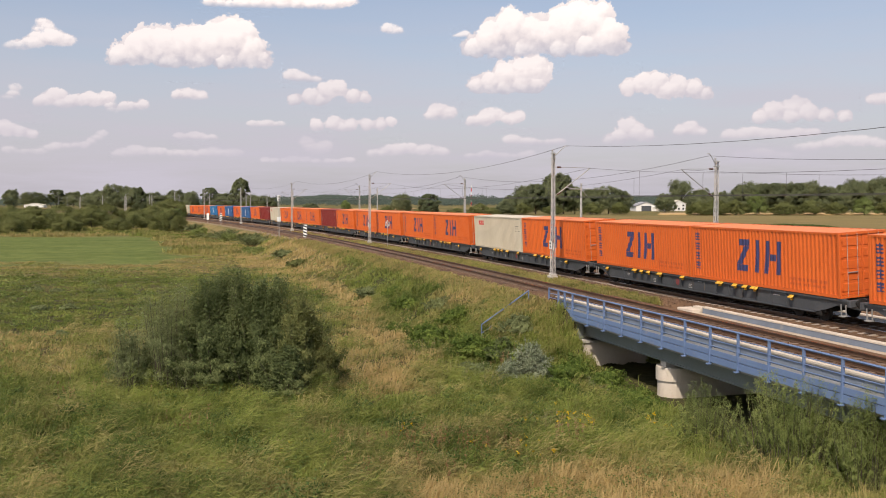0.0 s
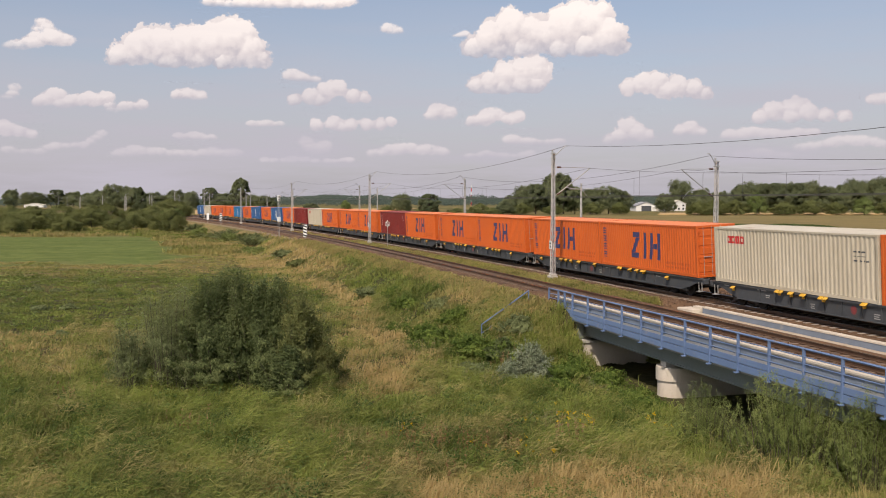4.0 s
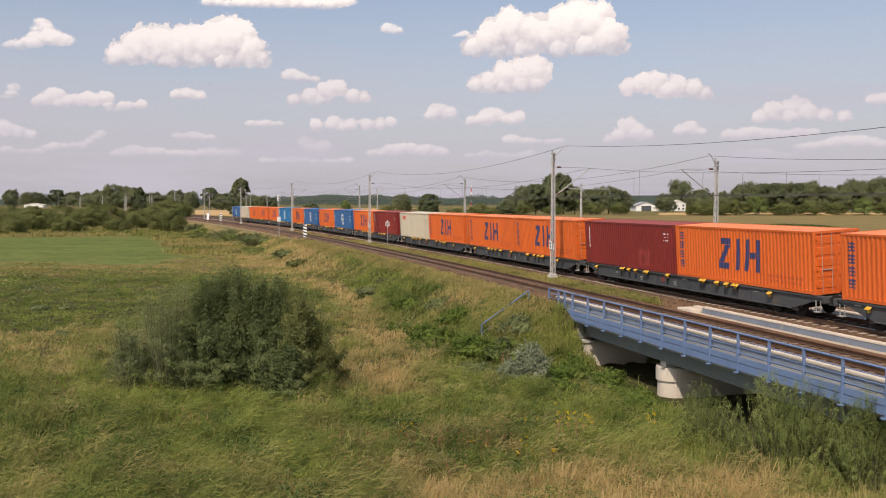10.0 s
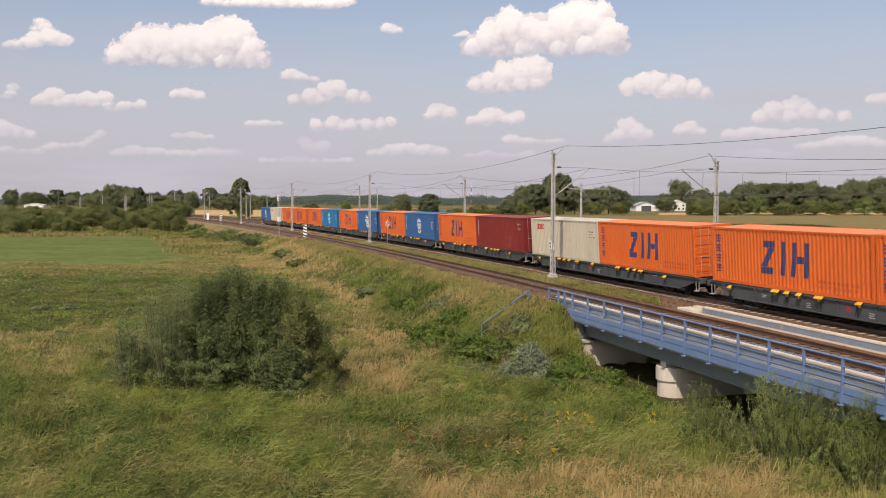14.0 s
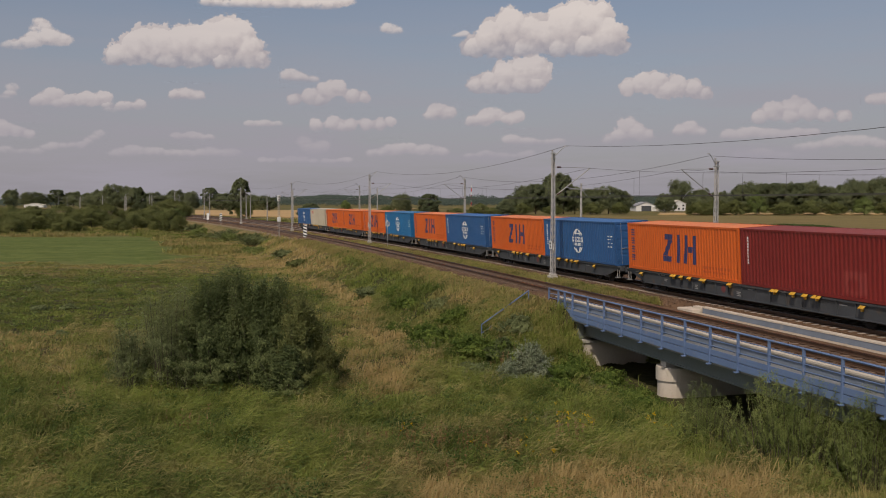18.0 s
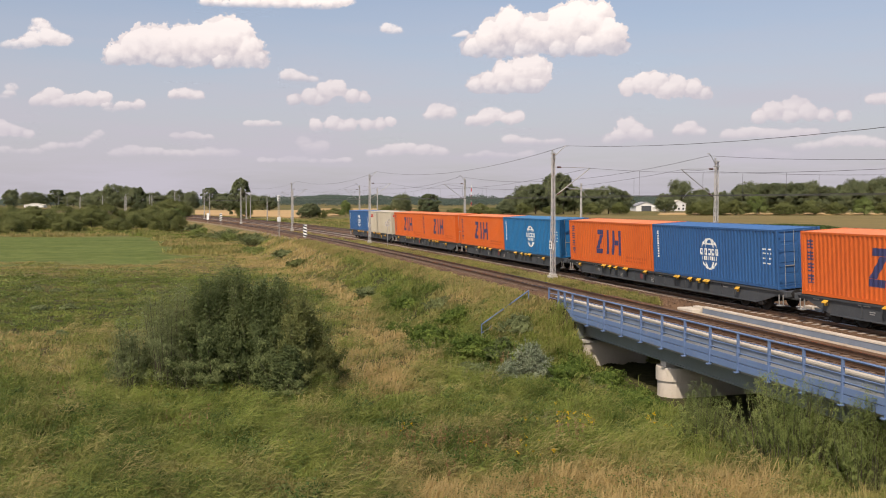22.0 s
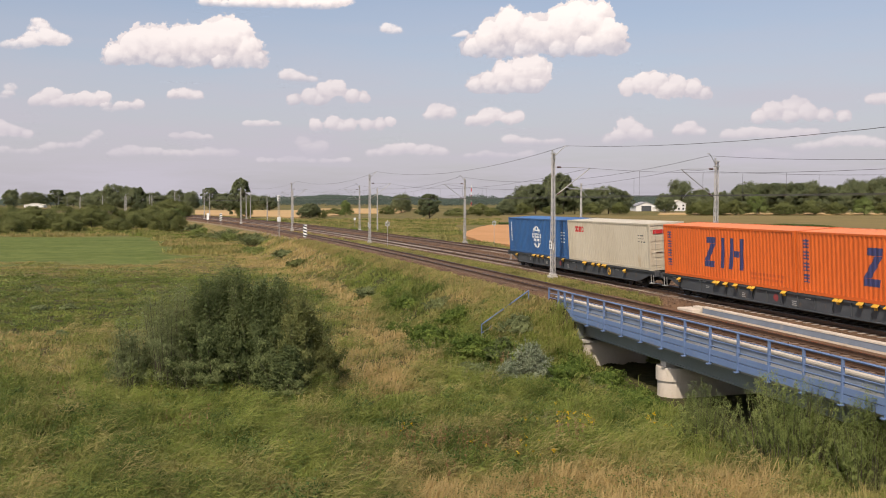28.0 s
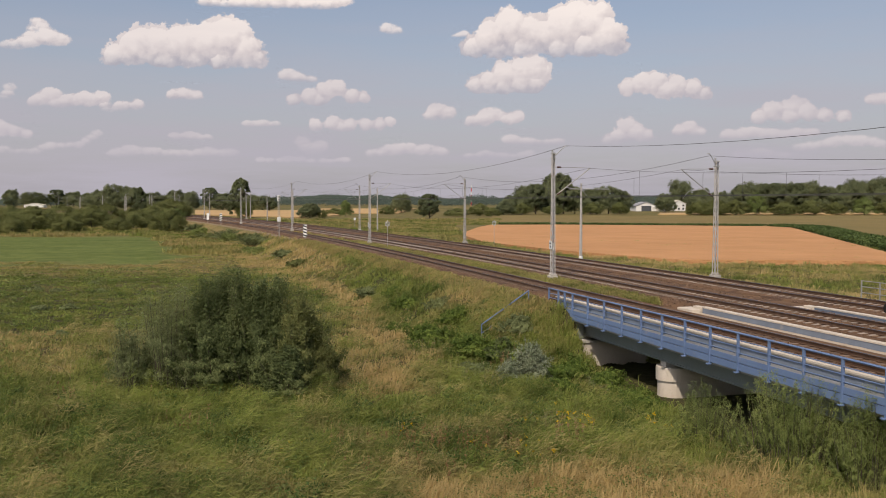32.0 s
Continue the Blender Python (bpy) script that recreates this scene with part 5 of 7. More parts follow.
def polys(name, co, k, material, attr=None):
    """A mesh of separate faces of k corners each, from an array of corners."""
    co = np.ascontiguousarray(co, np.float32).reshape(-1, 3)
    n = len(co)
    me = bpy.data.meshes.new(name)
    me.vertices.add(n)
    me.vertices.foreach_set("co", co.ravel())
    me.loops.add(n)
    me.loops.foreach_set("vertex_index", np.arange(n, dtype=np.int32))
    me.polygons.add(n // k)
    me.polygons.foreach_set("loop_start", np.arange(0, n, k, dtype=np.int32))
    if attr:
        for key, val in attr.items():
            me.attributes.new(key, "FLOAT", "POINT").data.foreach_set("value", np.repeat(val, k).astype(np.float32))
    me.materials.append(material)
    me.update(calc_edges=True)
    return me


def blades(x, y, z, height, width, lean, bend_to):
    """Two-part bent blades: a lower quad and a tip, as triangles."""
    n = len(x)
    turn = rng.uniform(0, 2 * math.pi, n)
    wx, wy = np.cos(turn) * width / 2, np.sin(turn) * width / 2
    lx = np.cos(bend_to) * lean * height
    ly = np.sin(bend_to) * lean * height
    b0 = np.stack([x - wx, y - wy, z - 0.05], 1)
    b1 = np.stack([x + wx, y + wy, z - 0.05], 1)
    m0 = np.stack([x - wx + lx * 0.38, y - wy + ly * 0.38, z + height * 0.82], 1)
    m1 = np.stack([x + wx + lx * 0.38, y + wy + ly * 0.38, z + height * 0.82], 1)
    tip = np.stack([x + lx, y + ly, z + height * (1.06 - 0.28 * lean)], 1)
    return np.stack([b0, b1, m1, b0, m1, m0, m0, m1, tip], 1)


def build_grass():
    """Uncut grass over the meadow and the banks, thinner with distance."""
    tufts, per = 38000, 19
    n = tufts * per
    r = 23.5 * np.exp(rng.random(tufts) ** 1.1 * math.log(185 / 23.5))
    a = np.radians(rng.uniform(-28.5, 28.5, tufts))
    spread = np.repeat(np.maximum(0.09, r * 0.0030) * rng.uniform(0.5, 1.6, tufts), per)
    big = np.repeat(rng.uniform(0.5, 1.0, tufts) + 0.9 * rng.random(tufts) ** 4, per)
    shade = np.repeat(rng.normal(0, 0.13, tufts), per)
    sway = np.repeat(rng.normal(0, 0.8, tufts), per)
    x = np.repeat(r * np.sin(a), per) + rng.normal(0, 1, n) * spread
    y = np.repeat(r * np.cos(a), per) + rng.normal(0, 1, n) * spread
    r = np.repeat(r, per)
    s, o = line_of(x, y)
    mown = is_mown(x, y)
    keep = ((o > 8.9) | (o < -10.2) | ((o > 2.0) & (o < 4.3) & (s < 12.5) & (waves(x, y, 6, 3) + rng.normal(0, 0.4, n) > -0.75))) & ~((s > 6.8) & (o < 8.7) & (o > -10)) & (mown < 0.6)
    edge = (o > 8.9) & (o < 10.2) & (s < 7) & (rng.random(n) < 0.6)
    keep &= ~edge
    x, y, s, o, r, big, shade, sway = x[keep], y[keep], s[keep], o[keep], r[keep], big[keep], shade[keep], sway[keep]
    n = len(x)
    dry = np.clip(dryness(x, y) + shade + rng.normal(0, 0.10, n), 0, 1)
    dry = np.where(np.abs(o) < 8.8, np.clip(dry + 0.02, 0.12, 0.7), dry)
    tall = 0.30 + 0.14 * waves(x, y, 6, 9) + 0.10 * waves(x, y, 2.3, 12)
    tall = tall + 0.10 * smooth(48, 34, y) + 0.12 * smooth(18, 10, o) * (o > 0) - 0.17 * smooth(52, 66, y) * smooth(18, 26, o)
    far_off = smooth(50, 75, y)
    dry = np.clip(dry - far_off * 0.55 * shade, 0, 1)
    tall = tall * (1 - 0.3 * far_off * (o > 18))
    tall = np.where(np.abs(o) < 5, 0.26, np.maximum(tall, 0.14)) * big * rng.uniform(0.6, 1.2, n)
    width = np.maximum(0.014, r * 0.0005) * rng.uniform(0.7, 1.5, n)
    wind = 0.5 + 0.6 * waves(x, y, 8, 7) + sway + rng.normal(0, 0.8, n)
    co = blades(x, y, ground_z(x, y) + 0.17 * (np.abs(o) < 8.8), tall, width, rng.uniform(0.3, 1.5, n), wind)
    tagged(new("grass", polys("grass", co, 3, M["grass"], {"dry": np.repeat(dry, 3)})), "uncut green and straw-coloured meadow grass", "grass", kind="stuff")
    # seed stalks standing over the rest, in a few loose groups
    xs, ys = [], []
    for fx, fy, m, sx, sy in ((-5.2, 32.3, 120, 0.7, 0.5), (0.4, 33.7, 160, 0.5, 0.5), (4.3, 35.3, 90, 0.5, 0.6), (11.0, 28.6, 90, 1.6, 0.4), (-5.0, 47.0, 90, 0.6, 1.2), (-18.0, 47.5, 60, 1.0, 1.5), (-14.6, 43.5, 50, 0.4, 0.8), (3.5, 50.0, 60, 0.7, 1.0), (0.2, 30.2, 60, 2.5, 0.8), (-1.5, 52, 80, 1.0, 2.0), (1.0, 46.0, 80, 0.9, 1.6)):
        xs.append(rng.normal(fx, sx, m))
        ys.append(rng.normal(fy, sy, m))
    x, y = np.concatenate(xs), np.concatenate(ys)
    n, r = len(x), np.hypot(x, y)
    h = rng.uniform(0.3, 0.8, n)
    co = blades(x, y, ground_z(x, y), h, np.maximum(0.011, r * 0.0004), rng.uniform(0.2, 1.1, n), 0.6 + rng.normal(0, 1.1, n))
    tagged(new("dry_stalks", polys("dry_stalks", co, 3, M["straw"])), "pale dry seed stalks standing in the meadow", "grass", kind="stuff")


build_grass()


def tufts_on_bank(name, label, count, s0, s1, o0, o1, tall, dry, lift):
    """Dense tufts on a stretch of the railway bank."""
    per = 22
    s, o = rng.uniform(s0, s1, count), rng.uniform(o0, o1, count)
    a = PHI - KAP * s
    x, y = CENX - (RAD - o) * np.sin(a), CENY + (RAD - o) * np.cos(a)
    keep = waves(x, y, 3.4, 4) + 0.5 * waves(x, y, 9, 2) + rng.normal(0, 0.3, count) > -0.55
    x, y = x[keep], y[keep]
    m = len(x)
    big, tone, sway = np.repeat(rng.uniform(0.5, 1.3, m), per), np.repeat(rng.normal(dry, 0.16, m), per), np.repeat(rng.normal(0, 0.9, m), per)
    x, y = np.repeat(x, per) + rng.normal(0, 0.13, m * per), np.repeat(y, per) + rng.normal(0, 0.13, m * per)
    n = len(x)
    co = blades(x, y, ground_z(x, y) + lift, tall * big * rng.uniform(0.5, 1.2, n), np.full(n, 0.03) * rng.uniform(0.6, 1.3, n), rng.uniform(0.3, 1.4, n), 0.5 + sway + rng.normal(0, 0.9, n))
    tagged(new(name, polys(name, co, 3, M["grass"], {"dry": np.repeat(np.clip(tone, 0, 1), 3)})), label, "grass", kind="stuff")


tufts_on_bank("bank_grass", "brownish dry grass on the bank by the bridge end", 1100, 0.5, 9.6, 8.3, 12.0, 0.34, 0.55, 0.0)
tufts_on_bank("bank_grass", "green grass at the foot of the abutment", 900, 8.5, 15.5, 8.4, 12.5, 0.5, 0.15, 0.0)
tufts_on_bank("bank_grass", "dry grass growing up to the gravel shoulder", 4200, -85, 5.0, 8.1, 10.2, 0.34, 0.52, 0.06)
tufts_on_bank("track_grass", "olive grass strip between two tracks", 2600, -34, 12.3, 2.2, 4.0, 0.32, 0.34, 0.18)
tufts_on_bank("track_grass", "sparse dry grass between two tracks", 1600, -75, -34, 2.4, 3.8, 0.32, 0.45, 0.18)


def unit(v):
    return v / np.maximum(np.linalg.norm(v, axis=1), 1e-6)[:, None]


def leaf_faces(p, size, stretch=2.0, droop=0.3, out=None, wild=0.75, along=None):
    """A four-cornered leaf at each point. out: the way out of the crown, to which the leaves turn their upper sides."""
    n = len(p)
    d = rng.normal(0, 1, (n, 3))
    if out is None:
        d[:, 2] = d[:, 2] * 0.6 - droop
        d = unit(d)
        e = unit(np.cross(d, rng.normal(0, 1, (n, 3))))
    else:
        face = unit(unit(out) + wild * rng.normal(0, 0.6, (n, 3)))
        if along is None:
            d = unit(np.cross(face, d))
        else:
            d = along + 0.45 * d
            d = unit(d - face * np.sum(d * face, axis=1)[:, None])
        e = np.cross(face, d)
    size = size * rng.uniform(0.6, 1.3, n)[:, None]
    l, w = d * size, e * size / stretch
    return np.stack([p - l / 2, p + w / 2, p + l / 2, p - w / 2], 1)


def shrub(name, label, x, y, wide, deep, high, stems, per, leaf, material, upright=0.5, stretch=2.4, group="shrubs on the meadow", loose=1.0, feathery=False):
    """Many leafy shoots that fan out of the ground."""
    g = gz(x, y)
    t = thing(name, label, "shrub", group, at=pose(x, y, g))
    u = rng.normal(0, 0.42, (stems, 2))
    u = u / np.maximum(1, np.linalg.norm(u, axis=1))[:, None]
    rr = np.linalg.norm(u, axis=1)
    ang = np.arctan2(u[:, 1], u[:, 0])
    lump = 1 + 0.18 * np.sin(3 * ang + x) + 0.12 * np.sin(7 * ang + y)
    top = high * np.clip(1 - 0.72 * rr ** 2.6, 0.08, 1) * rng.uniform(0.42 if feathery else 0.6, 1.10 if feathery else 1.04, stems) * (1 + 0.10 * np.sin(5 * u[:, 0] + 2 * y))
    tip = np.stack([u[:, 0] * wide / 2 * lump, u[:, 1] * deep / 2 * lump, top], 1)
    foot = np.stack([tip[:, 0] * (1 - upright) * 0.8, tip[:, 1] * (1 - upright) * 0.8, np.full(stems, -0.1)], 1)
    v, f = [], []
    for a, b in zip(foot[:160], tip[:160]):
        k = len(v)
        r = 0.012 * high / 3 + 0.008
        for q in range(3):
            w = np.array([math.cos(q * 2.09), math.sin(q * 2.09), 0]) * r
            v += [a + w, (a + b) / 2 + np.array([0, 0, 0.08 * high]) + w * 0.7, b]
        f += [(k + 3 * q + c, k + 3 * ((q + 1) % 3) + c, k + 3 * ((q + 1) % 3) + c + 1, k + 3 * q + c + 1) for q in range(3) for c in (0, 1)]
    part("branchwork", mesh_of("branchwork", v, f, M["bark"]), None, t)
    s = rng.random((stems, per)) ** 0.75 * 0.95 + 0.05
    p = foot[:, None] * (1 - s[..., None]) + tip[:, None] * s[..., None]
    p[..., 2] += 0.32 * high * s * (1 - s)
    p += rng.normal(0, 1, p.shape) * loose * (0.024 * high + 0.035) * np.array([1, 1, 0.7])
    shoot = np.repeat(unit(tip - foot), per, axis=0)
    hub = np.repeat((foot * 0.4 + tip * 0.6) * np.array([1, 1, 0.9]), per, axis=0)
    p = p.reshape(-1, 3)
    out = 0.55 * unit(p - np.array([0, 0, 0.45 * high])) + 0.8 * unit((p - hub) * np.array([1, 1, 0.35])) + np.array([0, 0, 0.25])
    ok = p[:, 2] > 0.02
    p, out = p[ok], out[ok]
    part("leaves", polys("leaves", leaf_faces(p, leaf, stretch, out=out, along=shoot[ok] if feathery else None), 4, M[material]), None, t)
    return t


shrub("shrub", "dense dark-green shrub with upright leafy shoots", -10.7, 43.6, 4.3, 3.8, 5.6, 300, 420, 0.13, "bush", 0.32, 2.8, loose=0.7, feathery=True)
shrub("shrub", "dense dark-green shrub with upright leafy shoots", -8.4, 43.2, 4.3, 3.8, 5.5, 300, 420, 0.13, "bush", 0.32, 2.8, loose=0.7, feathery=True)
shrub("shrub", "mid-green leafy shrub beside the dense one", -6.4, 42.4, 3.5, 3.0, 4.5, 240, 320, 0.125, "fieldbush", 0.32, 2.8, loose=0.7, feathery=True)
shrub("shrub", "low dark-green shrub in front of the dense one", -7.0, 40.9, 3.0, 2.0, 2.4, 190, 120, 0.12, "bush", 0.6)
shrub("willow_shrub", "loose grey-green willow shrub on the meadow", -13.0, 43.4, 4.6, 3.0, 5.1, 360, 150, 0.14, "willow", 0.25, 6, loose=0.8, feathery=True)
shrub("willow_shrub", "thin young willow shoots on the meadow", -14.5, 42.6, 2.4, 2.0, 3.1, 120, 120, 0.14, "willow", 0.35, 4.5, loose=0.8, feathery=True)
shrub("willow_shrub", "feathery green willow shrub by the bridge", 11.6, 30.4, 4.8, 3.0, 3.3, 330, 170, 0.11, "sallow", 0.12, 8, loose=0.34, feathery=True)
shrub("willow_shrub", "feathery green willow shrub by the bridge", 9.3, 32.6, 3.4, 2.4, 2.3, 220, 130, 0.11, "sallow", 0.12, 8, loose=0.34, feathery=True)
shrub("willow_shrub", "feathery green willow shrub by the bridge", 13.3, 28.8, 3.6, 2.4, 2.8, 260, 170, 0.11, "sallow", 0.12, 8, loose=0.34, feathery=True)
shrub("silver_shrub", "pale silvery shrub on the embankment foot", 4.4, 45.2, 2.6, 1.8, 2.0, 130, 110, 0.12, "silver", 0.3, 2.6)
shrub("silver_shrub", "pale silvery shrub on the embankment foot", 3.3, 44.6, 1.8, 1.6, 1.2, 70, 80, 0.12, "silver", 0.4, 2.6)
shrub("shrub", "green shrub on the embankment slope", 6.2, 44.4, 3.0, 2.2, 1.5, 150, 70, 0.15, "weed", 0.7)
shrub("shrub", "green shrub on the embankment slope", 7.8, 43.4, 2.4, 2.0, 1.1, 110, 70, 0.14, "weed", 0.7)
shrub("shrub", "green shrub on the embankment slope", 1.6, 49.5, 3.6, 2.4, 1.5, 170, 70, 0.16, "weed", 0.7)
shrub("shrub", "green shrub on the embankment slope", 3.2, 48.0, 2.6, 2.0, 1.2, 110, 70, 0.16, "bush", 0.7)
shrub("shrub", "green shrub on the embankment slope", -1.0, 54.0, 3.2, 2.4, 1.3, 120, 70, 0.16, "weed", 0.7)
for i, (s, o, w, h) in enumerate(((3, 12.5, 2.8, 1.1), (6, 14.5, 3.0, 1.2), (9.5, 11.0, 2.6, 1.0), (12, 12.5, 3.0, 1.1), (15, 10.6, 2.4, 0.8), (17.5, 9.8, 2.2, 0.8), (20.5, 9.4, 2.2, 0.7), (22.5, 10.2, 2.4, 0.8), (-3, 12.0, 2.6, 0.8), (-8, 13.0, 2.6, 0.9), (0, 15.5, 2.4, 0.9), (14, 15, 2.6, 0.8), (18.5, 12.2, 2.4, 0.8), (-14, 12.4, 2.4, 0.7), (-20, 13.4, 2.6, 0.8))):
    p = on_line(s, o)
    shrub("shrub", "leafy green weed clump on the bank", p.x, p.y, w, w * 0.8, h, 110, 55, 0.13, ("weed", "weed", "willow")[i % 3], 0.3, 2.0, "weed clumps on the bank")
for i, (s, o, w, h) in enumerate(((-108, 12.5, 9, 2.2), (-119, 12, 8, 2.0), (-132, 13.5, 10, 2.2), (-147, 13, 10, 2.4), (-160, 16, 9, 2.0), (-96, 14.5, 6, 1.4), (-75, 13.0, 4, 1.1), (-60, 13.5, 4, 1.0), (-185, 14, 9, 2.0), (-205, 13, 9, 2.2))):
    p = on_line(s, o)
    shrub("shrub", "low green shrub along the foot of the bank", p.x, p.y, w, w * 0.7, h * 0.85, 120, 60, 0.24, ("willow", "fieldbush", "sallow")[i % 3], 0.5)


for x, y, w in ((-39, 88, 2.4), (-36.5, 87, 1.6), (-31.6, 72, 2.0), (-29.6, 73, 1.4), (-36, 95, 1.6), (-33, 89, 1.5), (-24, 58, 1.2)):
    shrub("dock_plant", "flat clump of pale broad leaves in the pasture", x, y, w, w * 0.8, 0.4, 40, 30, 0.16, "willow", 0.2, 1.6, "dock clumps in the pasture")


def build_weeds():
    """Broad-leaved weeds between the grass, thickest on the bank foot and in the foreground."""
    clumps, per = 20000, 14
    r = 24 * np.exp(rng.random(clumps) ** 1.1 * math.log(120 / 24))
    a = np.radians(rng.uniform(-28, 28, clumps))
    n = clumps * per
    wide = np.repeat(np.maximum(0.14, r * 0.0045) * rng.uniform(0.6, 1.5, clumps), per)
    big = np.repeat(rng.uniform(0.5, 1.4, clumps), per)
    x = np.repeat(r * np.sin(a), per) + rng.normal(0, 1, n) * wide
    y = np.repeat(r * np.cos(a), per) + rng.normal(0, 1, n) * wide
    r = np.repeat(r, per)
    s, o = line_of(x, y)
    patch = waves(x, y, 9, 31) + 0.5 * waves(x, y, 3.1, 15) + 0.9 * smooth(16, 11, o) * smooth(-70, -20, s) + 0.45 * smooth(46, 34, y) * smooth(10, 4, x) + 0.5 * smooth(-2, -8, x) * smooth(46, 40, y)
    keep = ((o > 9.6) | (o > 8.4) & (s > 4)) & ~((s > 12) & (o < 9)) & (patch + rng.normal(0, 0.2, n) > -0.05) & (is_mown(x, y) < 0.3)
    x, y, r, big = x[keep], y[keep], r[keep], big[keep]
    h = big * rng.random(len(x)) ** 0.7 * (0.30 + 0.3 * waves(x, y, 4, 2) + 0.25 * smooth(48, 34, y))
    p = np.stack([x, y, ground_z(x, y) + np.maximum(h, 0.03)], 1)
    size = np.maximum(0.06, r * 0.0017)[:, None] * rng.uniform(0.6, 1.3, (len(x), 1))
    co = leaf_faces(p, 1.0, 1.0)
    c = p[:, None]
    co = c + (co - c) * size[:, None] * np.array([1, 1, 0.7])
    d = np.clip(0.2 + 0.3 * waves(x, y, 3, 40), 0, 0.7)
    tagged(new("weeds", polys("weeds", co, 4, M["weed"], {"dry": d})), "leafy green weeds among the grass", "weeds", kind="stuff")
    # humps of long grass that droops all round
    humps, per = 4200, 190
    r = 25 * np.exp(rng.random(humps) ** 1.2 * math.log(75 / 25))
    a = np.radians(rng.uniform(-28, 28, humps))
    hx, hy = r * np.sin(a), r * np.cos(a)
    s, o = line_of(hx, hy)
    keep = (o > 10.5) & (waves(hx, hy, 8, 3) + 0.6 * waves(hx, hy, 3.3, 9) + rng.normal(0, 0.3, humps) - 0.7 * smooth(46, 52, hy) * (o > 17) > -0.1) & (dryness(hx, hy) < 0.6)
    hx, hy = hx[keep], hy[keep]
    m = len(hx)
    d = unit(rng.normal(0, 1, (m * per, 3)))
    d[:, 2] = np.abs(d[:, 2])
    rad = np.repeat(rng.uniform(0.3, 0.95, m), per) * rng.uniform(0.7, 1.05, m * per)
    tall = np.repeat(rng.uniform(0.45, 1.0, m) * (0.95 + 0.55 * waves(hx, hy * 1.6, 7, 21)), per)
    c = np.stack([hx, hy, ground_z(hx, hy)], 1)
    p = np.repeat(c, per, axis=0) + d * np.stack([rad, rad, tall * rad / 0.55], 1)
    shade = np.repeat(np.clip(dryness(hx, hy) * 0.6 + 0.06 + rng.normal(0, 0.22, m), 0, 0.85), per)
    tagged(new("grass_humps", polys("grass_humps", leaf_faces(p, 0.40, 24, out=d * 1.2 + np.array([0, -0.2, 0.2]), along=d * np.array([0.6, 0.6, 0.25]) + np.repeat(np.stack([0.75 + 0.35 * waves(hx, hy, 11, 6), 0.2 * waves(hx, hy, 7, 3), np.full(m, 0.45)], 1), per, axis=0)), 4, M["grass"], {"dry": shade})), "bushy humps of long drooping green grass", "grass", kind="stuff")
    # low leafy clumps, darker than the grass round them
    n = 1500
    r = 25 * np.exp(rng.random(n) ** 1.2 * math.log(70 / 25))
    a = np.radians(rng.uniform(-28, 28, n))
    hx, hy = r * np.sin(a), r * np.cos(a)
    s, o = line_of(hx, hy)
    keep = (o > 10.5) & (waves(hx, hy * 1.5, 6, 17) + 0.4 * waves(hx, hy, 2.7, 5) > 0.12) & (dryness(hx, hy) < 0.4) & ((hy < 50) | (o < 19))
    hx, hy = hx[keep], hy[keep]
    m, per = len(hx), 130
    d = unit(rng.normal(0, 1, (m * per, 3)))
    d[:, 2] = np.abs(d[:, 2])
    rad = np.repeat(rng.uniform(0.35, 0.8, m), per) * rng.uniform(0.6, 1.05, m * per)
    p = np.repeat(np.stack([hx, hy, ground_z(hx, hy)], 1), per, axis=0) + d * np.stack([rad, rad, rad * 1.1], 1)
    tagged(new("weed_clumps", polys("weed_clumps", leaf_faces(p, 0.15, 3.0, out=d + np.array([0, 0, 0.2])), 4, M["clump"])), "dark-green leafy clumps in the meadow", "weeds", kind="stuff")
    # rust-brown dock stalks with seed heads
    pts = []
    for fx, fy, m, sx, sy in ((-1.6, 31.2, 26, 0.7, 0.35), (0.1, 31.6, 22, 0.5, 0.3), (1.9, 31.0, 20, 0.7, 0.35), (-3.6, 32.4, 10, 0.5, 0.4), (4.4, 32.6, 18, 0.5, 0.4), (-9.5, 34.5, 12, 0.6, 0.5), (-15.6, 40.0, 14, 0.8, 0.5), (-1.0, 28.2, 20, 1.2, 0.3), (3.6, 47.0, 16, 0.6, 0.8)):
        q = rng.normal(0, 1, (m, 2)) * (sx, sy) + (fx, fy)
        h = rng.uniform(0.7, 1.25, m)
        base = np.stack([q[:, 0], q[:, 1], ground_z(q[:, 0], q[:, 1])], 1)
        u = rng.random((m, 34))
        up = base[:, None] + np.stack([0.10 * u * rng.normal(0, 1, (m, 1)), 0.10 * u * rng.normal(0, 1, (m, 1)), u * h[:, None]], 2)
        pts.append((up + rng.normal(0, 0.022, up.shape)).reshape(-1, 3))
    p = np.concatenate(pts)
    tagged(new("dock_stalks", polys("dock_stalks", leaf_faces(p, 0.085, 2.6, along=np.tile((0.0, 0.0, 1.0), (len(p), 1)), out=rng.normal(0, 1, p.shape)), 4, M["dock"])), "rust-brown dock stalks with dry seed heads", "weeds", kind="stuff")
    # yellow flower heads in loose groups
    pts = []
    for fx, fy, m, sd in ((4.6, 34.6, 16, 0.5), (5.2, 34.2, 9, 0.3), (8.0, 34.4, 8, 0.3), (-1.5, 33.0, 5, 0.3), (-15.2, 45.6, 30, 0.5), (2.4, 29.6, 14, 0.9), (-4.5, 30.6, 5, 0.6)):
        q = rng.normal(0, sd, (m, 2)) + (fx, fy)
        pts.append(np.stack([q[:, 0], q[:, 1], ground_z(q[:, 0], q[:, 1]) + rng.uniform(0.5, 0.95, m)], 1))
    p = np.concatenate(pts)
    p = (p[:, None] + rng.normal(0, 0.035, (len(p), 7, 3))).reshape(-1, 3)
